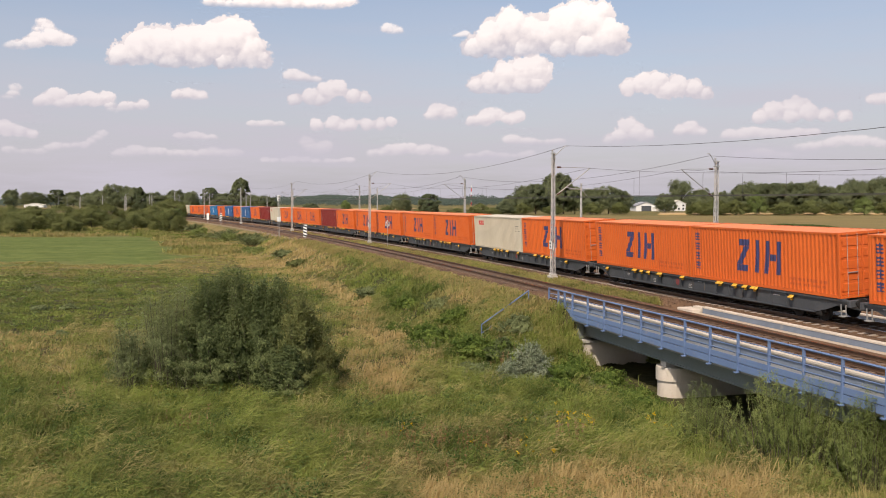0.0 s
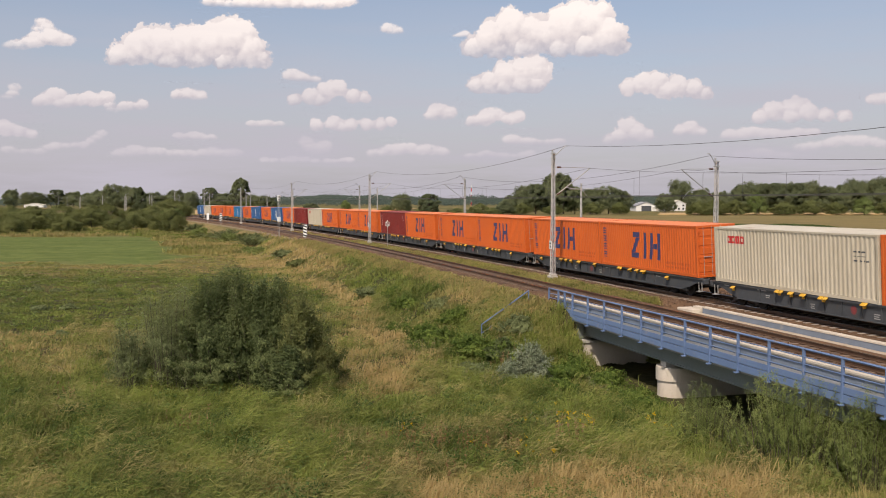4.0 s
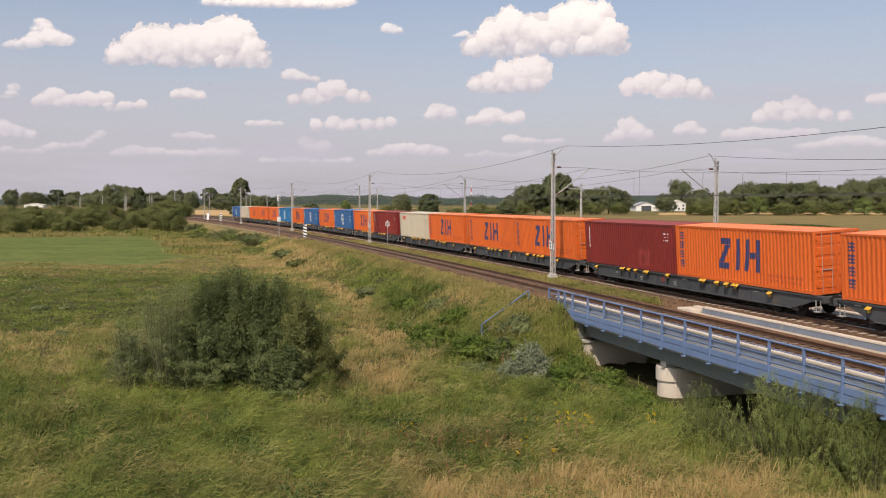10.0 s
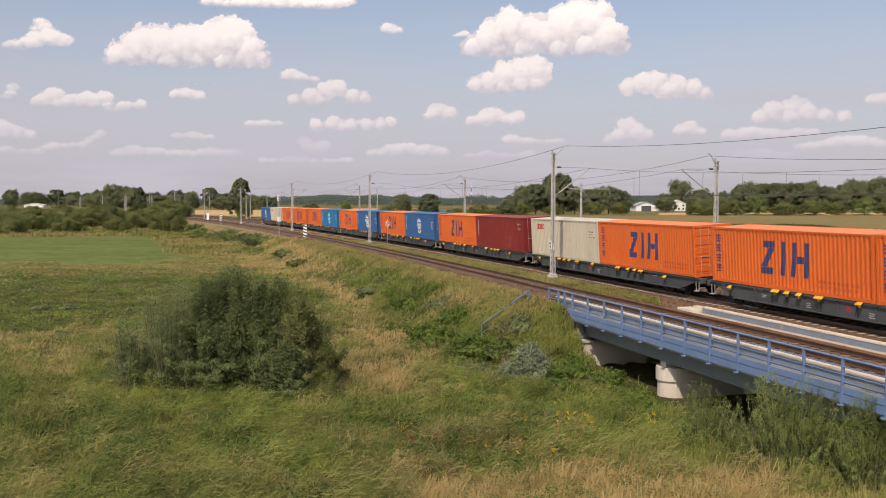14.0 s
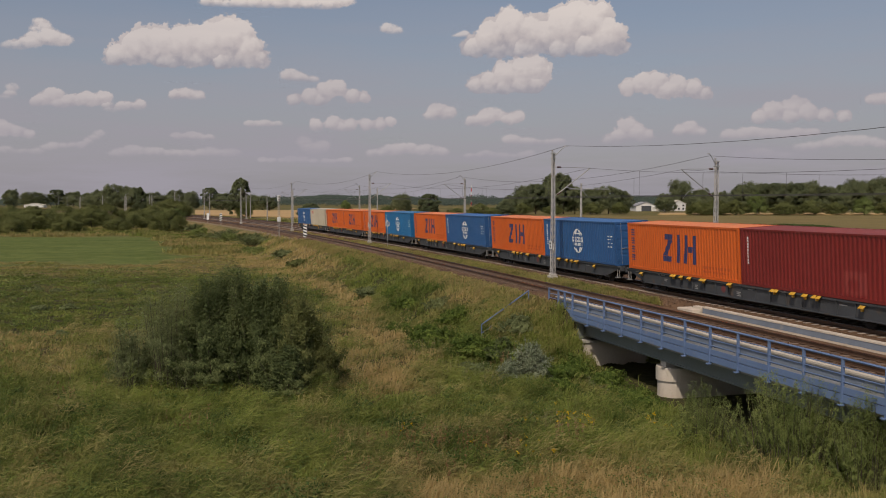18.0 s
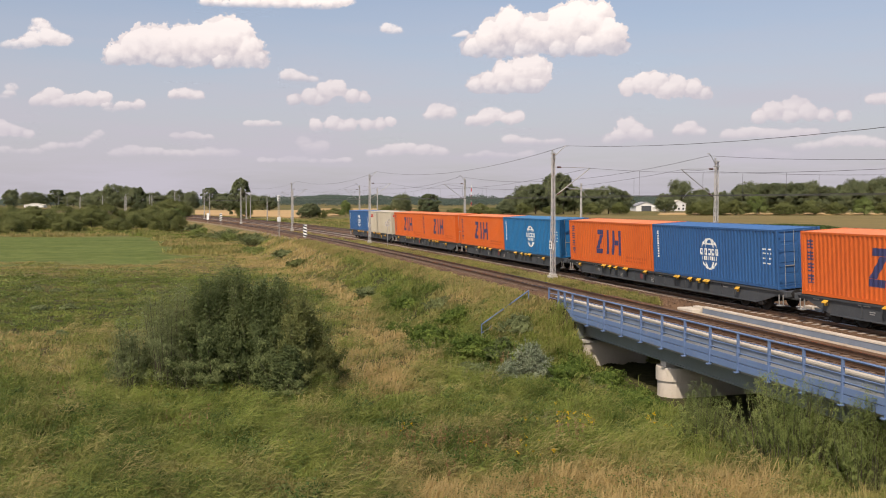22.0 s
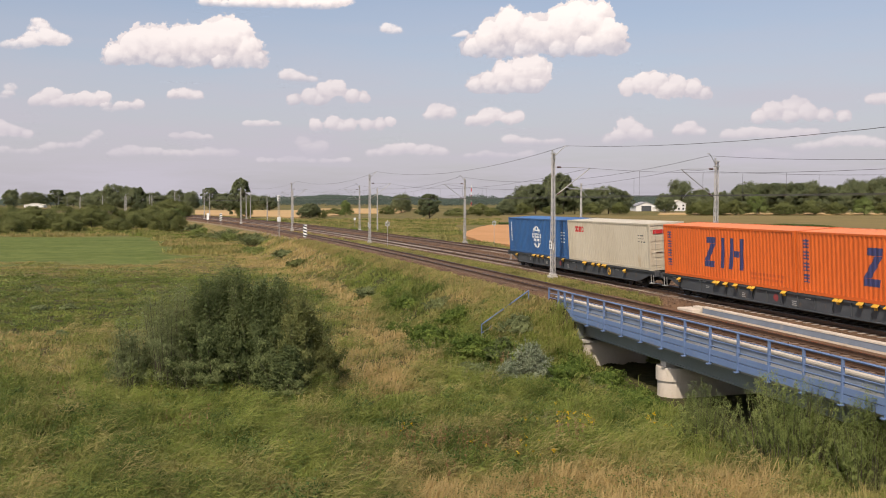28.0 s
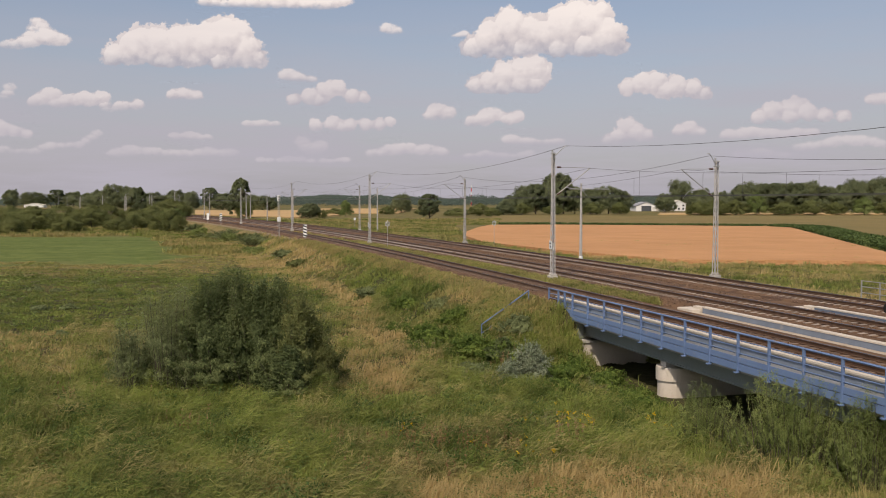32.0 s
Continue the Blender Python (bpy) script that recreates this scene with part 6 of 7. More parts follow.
    tagged(new("yellow_flowers", polys("yellow_flowers", leaf_faces(p, 0.06, 1.2), 4, M["flower"])), "small yellow flower heads in the meadow", "flowers", kind="stuff")


build_weeds()


def ballast_stones():
    """Loose stones on the ballast nearest the camera."""
    n = 60000
    s = rng.uniform(-40, 48, n) ** 1.0
    o = rng.uniform(-9.2, 8.7, n)
    keep = np.ones(n, bool)
    near_rail = np.minimum.reduce([np.abs(np.abs(o - c) - 0.755) for c in (TRACK_A, TRACK_B, TRACK_C)])
    keep &= near_rail > 0.1
    on = np.minimum.reduce([np.abs(o - c) for c in (TRACK_A, TRACK_B, TRACK_C)])
    side = (o > 2.0) & (o < 4.1) | (o < -1.9) & (o > -4.5) | (o > 7.3)
    keep &= ~((s > 11) & side) & ~((s > 7) & ((o > 7.2) | (o < -9)))
    s, o, on = s[keep], o[keep], on[keep]
    a = PHI - KAP * s
    x, y = CENX - (RAD - o) * np.sin(a), CENY + (RAD - o) * np.cos(a)
    z = np.where(on < 1.75, -0.2, np.maximum(-0.2 - (on - 1.75) * 0.64, np.where((o < -0.4) & (o > -6), -0.33, -0.47)))
    mid = np.where(np.abs(o) < 1.8, 0.0, np.where(np.abs(o - TRACK_C) < 1.8, TRACK_C, np.nan))
    z = z + np.where(np.isnan(mid), 0, (INNER - o + np.nan_to_num(mid)) * math.tan(CANT))
    c = np.stack([x, y, z], 1)
    m = len(c)
    q = rng.normal(0, 1, (m, 4, 3))
    q = q / np.linalg.norm(q, axis=2, keepdims=True) * rng.uniform(0.035, 0.075, (m, 1, 1)) * np.array([1, 1, 0.7])
    v = c[:, None] + q
    tri = np.concatenate([v[:, [0, 1, 2]], v[:, [0, 2, 3]], v[:, [0, 3, 1]], v[:, [1, 3, 2]]], 1)
    tagged(new("ballast_stones", polys("ballast_stones", tri, 3, M["stone"])), "loose rust-brown stones on the ballast", "ballast", kind="stuff")


ballast_stones()


# ---------- trees ----------
def tree_meshes(kind, high, wide, leaves, leaf, seed, base=0.18, lumps=14):
    """Trunk with limbs, and an uneven crown of many small leaf clumps with gaps."""
    g = np.random.default_rng(seed)
    tilt, lobe = g.uniform(0, 6.283, 3), g.uniform(0.05, 0.12, 3)
    blobs = []
    for i in range(lumps):
        t = g.random() ** (0.8 if kind != "dome" else 1.2)
        q = g.uniform(0, 6.283)
        uneven = 1 + lobe[0] * math.sin(q + tilt[0] + 5 * t) + lobe[1] * math.sin(2 * q + tilt[1] - 4 * t) + lobe[2] * math.sin(7 * t + tilt[2])
        if kind == "pine":
            spread = (1.02 - t) ** 0.8
        elif kind == "dome":
            spread = math.sqrt(max(0.05, 1 - t * t))
        else:
            spread = math.sin(math.pi * min(1, 0.22 + 0.70 * t)) ** 0.42
        br = g.uniform(0.055, 0.10) * wide
        bv = min(br * 1.4, 0.12)
        rr = max(0.0, wide / 2 * spread * uneven - br) * math.sqrt(g.uniform(0.2, 1.0))
        z = base + bv * 0.7 + (1 - base - bv * 1.7) * t * min(1.0, 0.9 + 0.35 * (uneven - 1))
        blobs.append((rr * math.cos(q), rr * math.sin(q), z * high, br, bv))
    bm = bmesh.new()
    tube(bm, (0, 0, -0.6), (0, 0, high * 0.55), 0.022 * high, 0.012 * high, 7)
    tube(bm, (0, 0, high * 0.5), (0, 0, high * 0.82), 0.012 * high, 0.003 * high, 6)
    for bx, by, bz, br, bv in blobs[:12]:
        tube(bm, (0, 0, max(base * high * 0.7, bz - 0.25 * high)), (bx, by, bz), 0.008 * high, 0.003 * high, 5)
    trunk = bpy.data.meshes.new("trunk")
    bm.to_mesh(trunk)
    bm.free()
    trunk.materials.append(M["bark"])
    pts, ways = [], []
    for bx, by, bz, br, bv in blobs:
        m = max(30, leaves // len(blobs))
        d = g.normal(0, 1, (m, 3))
        d /= np.linalg.norm(d, axis=1)[:, None]
        d[:, 2] = np.where(d[:, 2] < -0.5, -d[:, 2], d[:, 2])
        rr = (0.3 + 0.85 * g.random(m) ** 0.7)[:, None]
        pts.append(np.array([bx, by, bz]) + d * rr * np.array([br, br, bv]))
        ways.append(0.5 * d + 0.9 * unit(pts[-1] - np.array([0, 0, high * 0.45])))
    return trunk, np.concatenate(pts), np.concatenate(ways)


def tree_kind(kind, high, wide, leaves, leaf, seed, material, base=0.18, lumps=14):
    trunk, p, w = tree_meshes(kind, high, wide, leaves, leaf, seed, base, lumps)
    return trunk, polys("crown", leaf_faces(p, leaf, 1.5, out=w, wild=0.5), 4, M[material])


KINDS = {
    "oak1": tree_kind("oak", 1.0, 0.95, 32000, 0.024, 1, "oak", 0.0, 210),
    "oak2": tree_kind("oak", 1.0, 0.85, 32000, 0.024, 2, "oak", 0.0, 210),
    "oak3": tree_kind("oak", 1.0, 0.75, 32000, 0.024, 3, "oak", 0.0, 200),
    "tall1": tree_kind("oak", 1.0, 0.5, 32000, 0.024, 4, "oak", 0.02, 110),
    "tall2": tree_kind("oak", 1.0, 0.6, 32000, 0.024, 5, "pine", 0.05, 110),
    "pine1": tree_kind("pine", 1.0, 0.5, 32000, 0.024, 6, "pine", 0.02, 90),
    "bush1": tree_kind("dome", 1.0, 1.7, 26000, 0.028, 7, "fieldbush", 0.0, 100),
    "bush2": tree_kind("dome", 1.0, 1.9, 26000, 0.028, 8, "lime", 0.0, 100),
    "bush3": tree_kind("dome", 1.0, 1.6, 26000, 0.028, 9, "fieldbush", 0.0, 90),
}
LABELS = {"oak": "broad dark-green leafy tree beyond the fields", "tal": "tall slender leafy tree beyond the fields", "pin": "dark conical conifer beyond the shrubs", "bus": "rounded green field shrub"}
NATURAL = {"oak1": 0.95, "oak2": 0.85, "oak3": 0.75, "tall1": 0.5, "tall2": 0.6, "pine1": 0.5, "bush1": 1.7, "bush2": 1.9, "bush3": 1.6}


def tree(kind, x, y, high, wide):
    label = LABELS[kind[:3]]
    if kind == "bush2":
        label = "rounded light-green field shrub"
    t = thing("field_shrub" if kind.startswith("bush") else "tree", label, "shrub" if kind.startswith("bush") else "tree", "", "", pose(x, y, gz(x, y), 0, 0, rng.uniform(0, 360)))
    k = (1.12 if kind[0] in "ot" else 1.0) * wide / NATURAL[kind]
    t.scale = (k, k, high * (1.2 if kind[0] == "b" else 1.03))
    part("trunk", KINDS[kind][0], None, t)
    part("crown", KINDS[kind][1], None, t)
    return t


for row in (("oak2", 45, 604, 13, 18), ("oak1", 54, 606, 20, 22), ("tall2", 60, 600, 22, 15), ("oak3", 72, 606, 29, 20), ("tall1", 78, 600, 27, 15), ("oak1", 86, 604, 19, 18), ("oak2", 96, 604, 18, 20), ("oak1", 108, 604, 18.5, 22), ("oak3", 117, 608, 17, 15), ("bush3", 50, 590, 7, 18), ("bush1", 70, 590, 6, 16), ("bush3", 95, 590, 7, 20), ("bush1", 112, 588, 8, 14)):
    tree(*row)
for row in (("oak1", 239, 930, 31, 28), ("oak2", 204, 732, 20, 20), ("oak3", 190, 640, 17, 18), ("oak2", 214, 662, 22, 24), ("oak1", 226, 668, 23, 24), ("tall2", 234, 660, 24, 20), ("oak3", 243, 664, 24, 22), ("tall2", 252, 662, 24, 20), ("oak1", 261, 664, 23.5, 22), ("tall1", 268, 660, 20, 16), ("oak2", 277, 662, 20, 22), ("oak3", 288, 664, 23, 20), ("oak1", 297, 662, 25, 24), ("oak2", 309, 662, 26.5, 26), ("oak1", 322, 664, 27, 26), ("oak3", 335, 664, 26, 24)):
    tree(*row)
for row in (("bush3", 153, 556, 8, 18), ("bush1", 164, 556, 10, 20), ("bush3", 176, 558, 8.8, 20), ("bush2", 190, 560, 12.5, 16), ("bush1", 205, 556, 8, 20), ("bush3", 222, 560, 9, 20), ("bush1", 238, 562, 8, 16), ("bush2", 253, 556, 10, 18), ("bush3", 270, 560, 8, 20), ("bush1", 290, 560, 8, 20), ("bush1", 160, 548, 6, 14), ("oak3", 168, 700, 16, 16)):
    tree(*row)
for row in (("tall1", -104.7, 478, 21, 11.5), ("bush3", -101, 474, 8, 12), ("oak1", -29.9, 662, 14, 18), ("tall2", -6.5, 447, 13.4, 11), ("oak3", -66.5, 462, 8.2, 12), ("bush3", -59.8, 462, 4.2, 6), ("bush2", -53.9, 514, 8.2, 10), ("bush1", -35, 578, 5.3, 14), ("bush1", 8, 514, 4.6, 18), ("bush3", 21.5, 534, 6.8, 16), ("oak2", 38, 578, 8.5, 14), ("bush1", 27, 514, 5, 12), ("bush3", -12, 560, 4, 14), ("bush1", -70, 600, 4, 16)):
    tree(*row)
for row in (("pine1", -129, 395, 13, 10), ("oak1", -329, 930, 26, 30), ("oak2", -312, 930, 25, 28), ("oak3", -345, 940, 22, 26), ("oak2", -292, 930, 19, 26), ("oak1", -362, 950, 16, 28), ("oak3", -269, 930, 22, 22), ("oak1", -254, 930, 19, 22), ("tall2", -234, 930, 25, 18), ("oak2", -221, 930, 18, 30), ("oak1", -190, 900, 15, 30), ("tall2", -150, 800, 13, 16), ("oak3", -205, 920, 16, 24), ("oak1", -168, 860, 14, 26)):
    tree(*row)
for row in (("tall2", -653, 1565, 32, 28), ("oak1", -691, 1565, 25, 55), ("oak3", -729, 1565, 32, 28), ("oak2", -624, 1565, 27, 38), ("oak3", -596, 1565, 26, 36), ("oak1", -560, 1565, 22, 50), ("oak2", -520, 1540, 22, 50), ("oak1", -480, 1500, 22, 50), ("oak2", -440, 1450, 20, 46)):
    tree(*row)
for row in (("bush3", -120, 271, 6.6, 20), ("bush1", -114, 300, 7.2, 18), ("bush3", -95, 284, 6.0, 15), ("bush1", -74, 252, 6.6, 10), ("bush3", -102, 252, 4.9, 12), ("bush1", -112, 240, 4.4, 10), ("bush3", -122, 336, 7.2, 20), ("bush1", -104, 330, 6.6, 18), ("bush2", -88, 300, 5.0, 12), ("bush3", -82, 268, 5.0, 12), ("bush1", -134, 300, 7, 18), ("bush3", -128, 250, 5, 14), ("bush1", -92, 262, 4, 10), ("bush3", -148, 360, 7, 22), ("bush1", -150, 320, 7, 20), ("bush1", -112, 380, 7, 20), ("bush3", -100, 345, 6, 16)):
    tree(*row)


def rough_pasture():
    """Tussocks of rough grass on the fallow land beyond the tracks."""
    tufts, per = 30000, 12
    y = 100 * np.exp(rng.random(tufts) * math.log(420 / 100))
    x = y * rng.uniform(-0.5, 0.06, tufts)
    s, o = line_of(x, y)
    keep = ((o < -11) | (o > 14) & (y > 150) & (is_mown(x, y) < 0.5)) & ~((y < 330) & (x > 4 + np.maximum(0, 190 - y) * 0.3)) & (waves(x, y, 25, 3) + 0.5 * waves(x, y, 9, 5) + rng.normal(0, 0.3, tufts) > -0.35)
    x, y = x[keep], y[keep]
    m = len(x)
    big = np.repeat(rng.uniform(0.35, 0.9, m), per)
    dry = np.repeat(np.clip(0.35 + 0.4 * waves(x * 0.4, y, 30, 8) + rng.normal(0, 0.15, m), 0, 1), per)
    r = np.repeat(y, per)
    x, y = np.repeat(x, per) + rng.normal(0, 0.5, m * per), np.repeat(y, per) + rng.normal(0, 0.8, m * per)
    n = len(x)
    co = blades(x, y, ground_z(x, y), big * rng.uniform(0.6, 1.2, n), r * 0.0009, rng.uniform(0.2, 1.2, n), rng.uniform(0, 6.283, n))
    tagged(new("rough_grass", polys("rough_grass", co, 3, M["grass"], {"dry": np.repeat(dry, 3)})), "rough tussock grass on the land beyond the tracks", "grass", kind="stuff")


rough_pasture()


def far_woods():
    """Woods on the horizon, all round the view."""
    n = 150000
    az = np.radians(rng.uniform(-34, 34, n))
    far = rng.uniform(1700, 2500, n)
    x, y = far * np.sin(az), far * np.cos(az)
    high = 17 + 6 * waves(x, y, 420, 3) + 5 * waves(az * 2000, far * 0.0, 110, 6) + 2.5 * waves(az * 2000, far * 0, 31, 2)
    p = np.stack([x, y, ground_z(x, y) + high * np.sqrt(rng.random(n)) * rng.uniform(0.7, 1.0, n)], 1)
    tagged(new("far_woods", polys("far_woods", leaf_faces(p, 2.4, 1.3, out=np.tile((0.0, -0.7, 1.0), (n, 1)), wild=0.6), 4, M["farwood"])), "dark belt of woods on the horizon with haze in its colour", "woods", kind="stuff")
    n = 120000
    far = rng.uniform(3200, 4300, n)
    az = np.radians(rng.uniform(-10, 20, n))
    x, y = far * np.sin(az), far * np.cos(az)
    high = 17 + 5 * waves(az * 3000, far * 0, 700, 6) + 1.5 * waves(az * 3000, far * 0, 90, 2)
    p = np.stack([x, y, ground_z(x, y) + high * np.sqrt(rng.random(n)) * 1.5], 1)
    tagged(new("far_woods", polys("far_woods", leaf_faces(p, 3.2, 1.3, out=np.tile((0.0, -0.7, 1.0), (n, 1)), wild=0.4), 4, M["farwood"])), "dark belt of woods on the horizon with haze in its colour", "woods", kind="stuff")


far_woods()


def crop_row(corners, wide, high, n, label):
    """A strip of tall leafy maize along a line of corners."""
    seg = [(Vector(a), Vector(b)) for a, b in zip(corners[:-1], corners[1:])]
    total = sum((b - a).length for a, b in seg)
    out = []
    for a, b in seg:
        m = int(n * (b - a).length / total)
        d = (b - a).normalized()
        side = Vector((d.y, -d.x))
        u, v = rng.random(m), rng.uniform(0, wide, m)
        x, y = a.x + (b.x - a.x) * u + side.x * v, a.y + (b.y - a.y) * u + side.y * v
        out.append(np.stack([x, y, ground_z(x, y) + high * rng.random(m) ** 0.6], 1))
    p = np.concatenate(out)
    tagged(new("maize_crop", polys("maize_crop", leaf_faces(p, 0.8, 3.0), 4, M["maize"])), label, "crop", kind="stuff")


crop_row([(69, 120), (69, 140), (104, 271), (101, 291)], 8, 1.2, 24000, "dark-green strip of tall maize beside the wheat field")
crop_row([(101, 291), (41, 312), (19, 316)], 9, 0.95, 14000, "low green strip of maize behind the wheat field")
# ---------- sky backdrop: haze and cumulus clouds, beyond all else ----------
DOME = 4550.0


def cloud_material():
    m = bpy.data.materials.new("cumulus")
    m.use_nodes = True
    nt = m.node_tree
    n = nt.nodes
    n.remove(n["Principled BSDF"])
    body, lit = n.new("ShaderNodeAttribute"), n.new("ShaderNodeAttribute")
    body.attribute_name, lit.attribute_name = "body", "lit"
    tc = n.new("ShaderNodeTexCoord")
    puff = n.new("ShaderNodeTexNoise")
    puff.inputs["Scale"].default_value, puff.inputs["Detail"].default_value, puff.inputs["Roughness"].default_value = 0.026, 9, 0.60
    links(nt, tc.outputs["Object"], puff.inputs["Vector"])
    wide = n.new("ShaderNodeTexNoise")
    wide.inputs["Scale"].default_value, wide.inputs["Detail"].default_value = 0.006, 5
    links(nt, tc.outputs["Object"], wide.inputs["Vector"])
    edge = n.new("ShaderNodeMath")
    edge.operation = "MULTIPLY_ADD"
    edge.inputs[1].default_value = 0.98
    links(nt, puff.outputs["Fac"], edge.inputs[0])
    links(nt, body.outputs["Fac"], edge.inputs[2])
    alpha = n.new("ShaderNodeMapRange")
    alpha.interpolation_type = "SMOOTHSTEP"
    alpha.inputs["From Min"].default_value, alpha.inputs["From Max"].default_value = 0.49, 0.62
    links(nt, edge.outputs[0], alpha.inputs["Value"])
    soft = n.new("ShaderNodeAttribute")
    soft.attribute_name = "soft"
    links(nt, soft.outputs["Fac"], alpha.inputs["From Max"])
    dens = n.new("ShaderNodeAttribute")
    dens.attribute_name = "dense"
    thin = n.new("ShaderNodeMath")
    thin.operation = "MULTIPLY"
    links(nt, alpha.outputs[0], thin.inputs[0])
    links(nt, dens.outputs["Fac"], thin.inputs[1])
    sh = n.new("ShaderNodeMath")
    sh.operation = "MULTIPLY_ADD"
    sh.inputs[1].default_value = 0.42
    links(nt, puff.outputs["Fac"], sh.inputs[0])
    links(nt, lit.outputs["Fac"], sh.inputs[2])
    cell = n.new("ShaderNodeTexVoronoi")
    cell.feature = "SMOOTH_F1"
    cell.inputs["Scale"].default_value, cell.inputs["Smoothness"].default_value = 0.022, 0.6
    warp = n.new("ShaderNodeVectorMath")
    warp.operation = "MULTIPLY_ADD"
    warp.inputs[1].default_value = (55, 55, 55)
    links(nt, puff.outputs["Color"], warp.inputs[0])
    links(nt, tc.outputs["Object"], warp.inputs[2])
    links(nt, warp.outputs[0], cell.inputs["Vector"])
    lump = n.new("ShaderNodeMath")
    lump.operation = "MULTIPLY_ADD"
    lump.inputs[1].default_value = -0.22
    links(nt, cell.outputs["Distance"], lump.inputs[0])
    links(nt, sh.outputs[0], lump.inputs[2])
    # bright tops and shaded bases are colours of the glow
    ramp = n.new("ShaderNodeValToRGB")
    ramp.color_ramp.elements[0].position, ramp.color_ramp.elements[0].color = 0.12, (0.46, 0.44, 0.49, 1)
    ramp.color_ramp.elements[1].position, ramp.color_ramp.elements[1].color = 0.70, (1.12, 1.04, 0.97, 1)
    mid = ramp.color_ramp.elements.new(0.38)
    mid.color = (0.86, 0.79, 0.76, 1)
    links(nt, lump.outputs[0], ramp.inputs[0])
    em = n.new("ShaderNodeEmission")
    links(nt, ramp.outputs[0], em.inputs["Color"])
    em.inputs["Strength"].default_value = 1.1
    tr = n.new("ShaderNodeBsdfTransparent")
    mx = n.new("ShaderNodeMixShader")
    links(nt, thin.outputs[0], mx.inputs[0])
    links(nt, tr.outputs[0], mx.inputs[1])
    links(nt, em.outputs[0], mx.inputs[2])
    links(nt, mx.outputs[0], n["Material Output"].inputs["Surface"])
    return m


def haze_material():
    m = bpy.data.materials.new("horizon haze")
    m.use_nodes = True
    nt = m.node_tree
    n = nt.nodes
    n.remove(n["Principled BSDF"])
    at = n.new("ShaderNodeAttribute")
    at.attribute_name = "veil"
    tc = n.new("ShaderNodeTexCoord")
    mp = n.new("ShaderNodeMapping")
    mp.inputs["Scale"].default_value = (0.0012, 0.0012, 0.009)
    ns = n.new("ShaderNodeTexNoise")
    ns.inputs["Scale"].default_value, ns.inputs["Detail"].default_value = 1.0, 6
    links(nt, tc.outputs["Object"], mp.inputs["Vector"])
    links(nt, mp.outputs[0], ns.inputs["Vector"])
    mr = n.new("ShaderNodeMapRange")
    mr.inputs["From Min"].default_value, mr.inputs["From Max"].default_value = 0.35, 0.7
    mr.inputs["To Min"].default_value, mr.inputs["To Max"].default_value = 0.75, 1.1
    links(nt, ns.outputs["Fac"], mr.inputs["Value"])
    mul = n.new("ShaderNodeMath")
    mul.operation, mul.use_clamp = "MULTIPLY", True
    links(nt, at.outputs["Fac"], mul.inputs[0])
    links(nt, mr.outputs[0], mul.inputs[1])
    # a glowing sheet lays the haze's light over the low sky
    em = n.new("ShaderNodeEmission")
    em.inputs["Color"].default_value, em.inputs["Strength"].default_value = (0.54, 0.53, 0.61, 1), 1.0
    tr = n.new("ShaderNodeBsdfTransparent")
    mx = n.new("ShaderNodeMixShader")
    links(nt, mul.outputs[0], mx.inputs[0])
    links(nt, tr.outputs[0], mx.inputs[1])
    links(nt, em.outputs[0], mx.inputs[2])
    links(nt, mx.outputs[0], n["Material Output"].inputs["Surface"])
    return m


CLOUD = cloud_material()


def grid_mesh(name, az0, az1, el0, el1, nx, ny, material, attrs, r=DOME):
    u, v = np.meshgrid(np.linspace(az0, az1, nx), np.linspace(el0, el1, ny), indexing="ij")
    a, e = np.radians(u.ravel()), np.radians(v.ravel())
    co = np.stack([r * np.sin(a) * np.cos(e), r * np.cos(a) * np.cos(e), 5.39 + r * np.sin(e)], 1)
    i, j = np.meshgrid(np.arange(nx - 1), np.arange(ny - 1), indexing="ij")
    q = (i * ny + j).ravel()
    me = bpy.data.meshes.new(name)
    me.from_pydata(co.tolist(), [], np.stack([q, q + ny, q + ny + 1, q + 1], 1).tolist())
    me.materials.append(material)
    for key, fn in attrs.items():
        me.attributes.new(key, "FLOAT", "POINT").data.foreach_set("value", fn(u.ravel(), v.ravel()).astype(np.float32))
    return me


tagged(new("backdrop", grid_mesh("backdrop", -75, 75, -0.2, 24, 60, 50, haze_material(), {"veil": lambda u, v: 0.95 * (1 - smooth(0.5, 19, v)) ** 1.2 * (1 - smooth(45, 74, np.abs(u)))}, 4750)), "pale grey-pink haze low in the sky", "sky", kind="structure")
CLOUDS = []


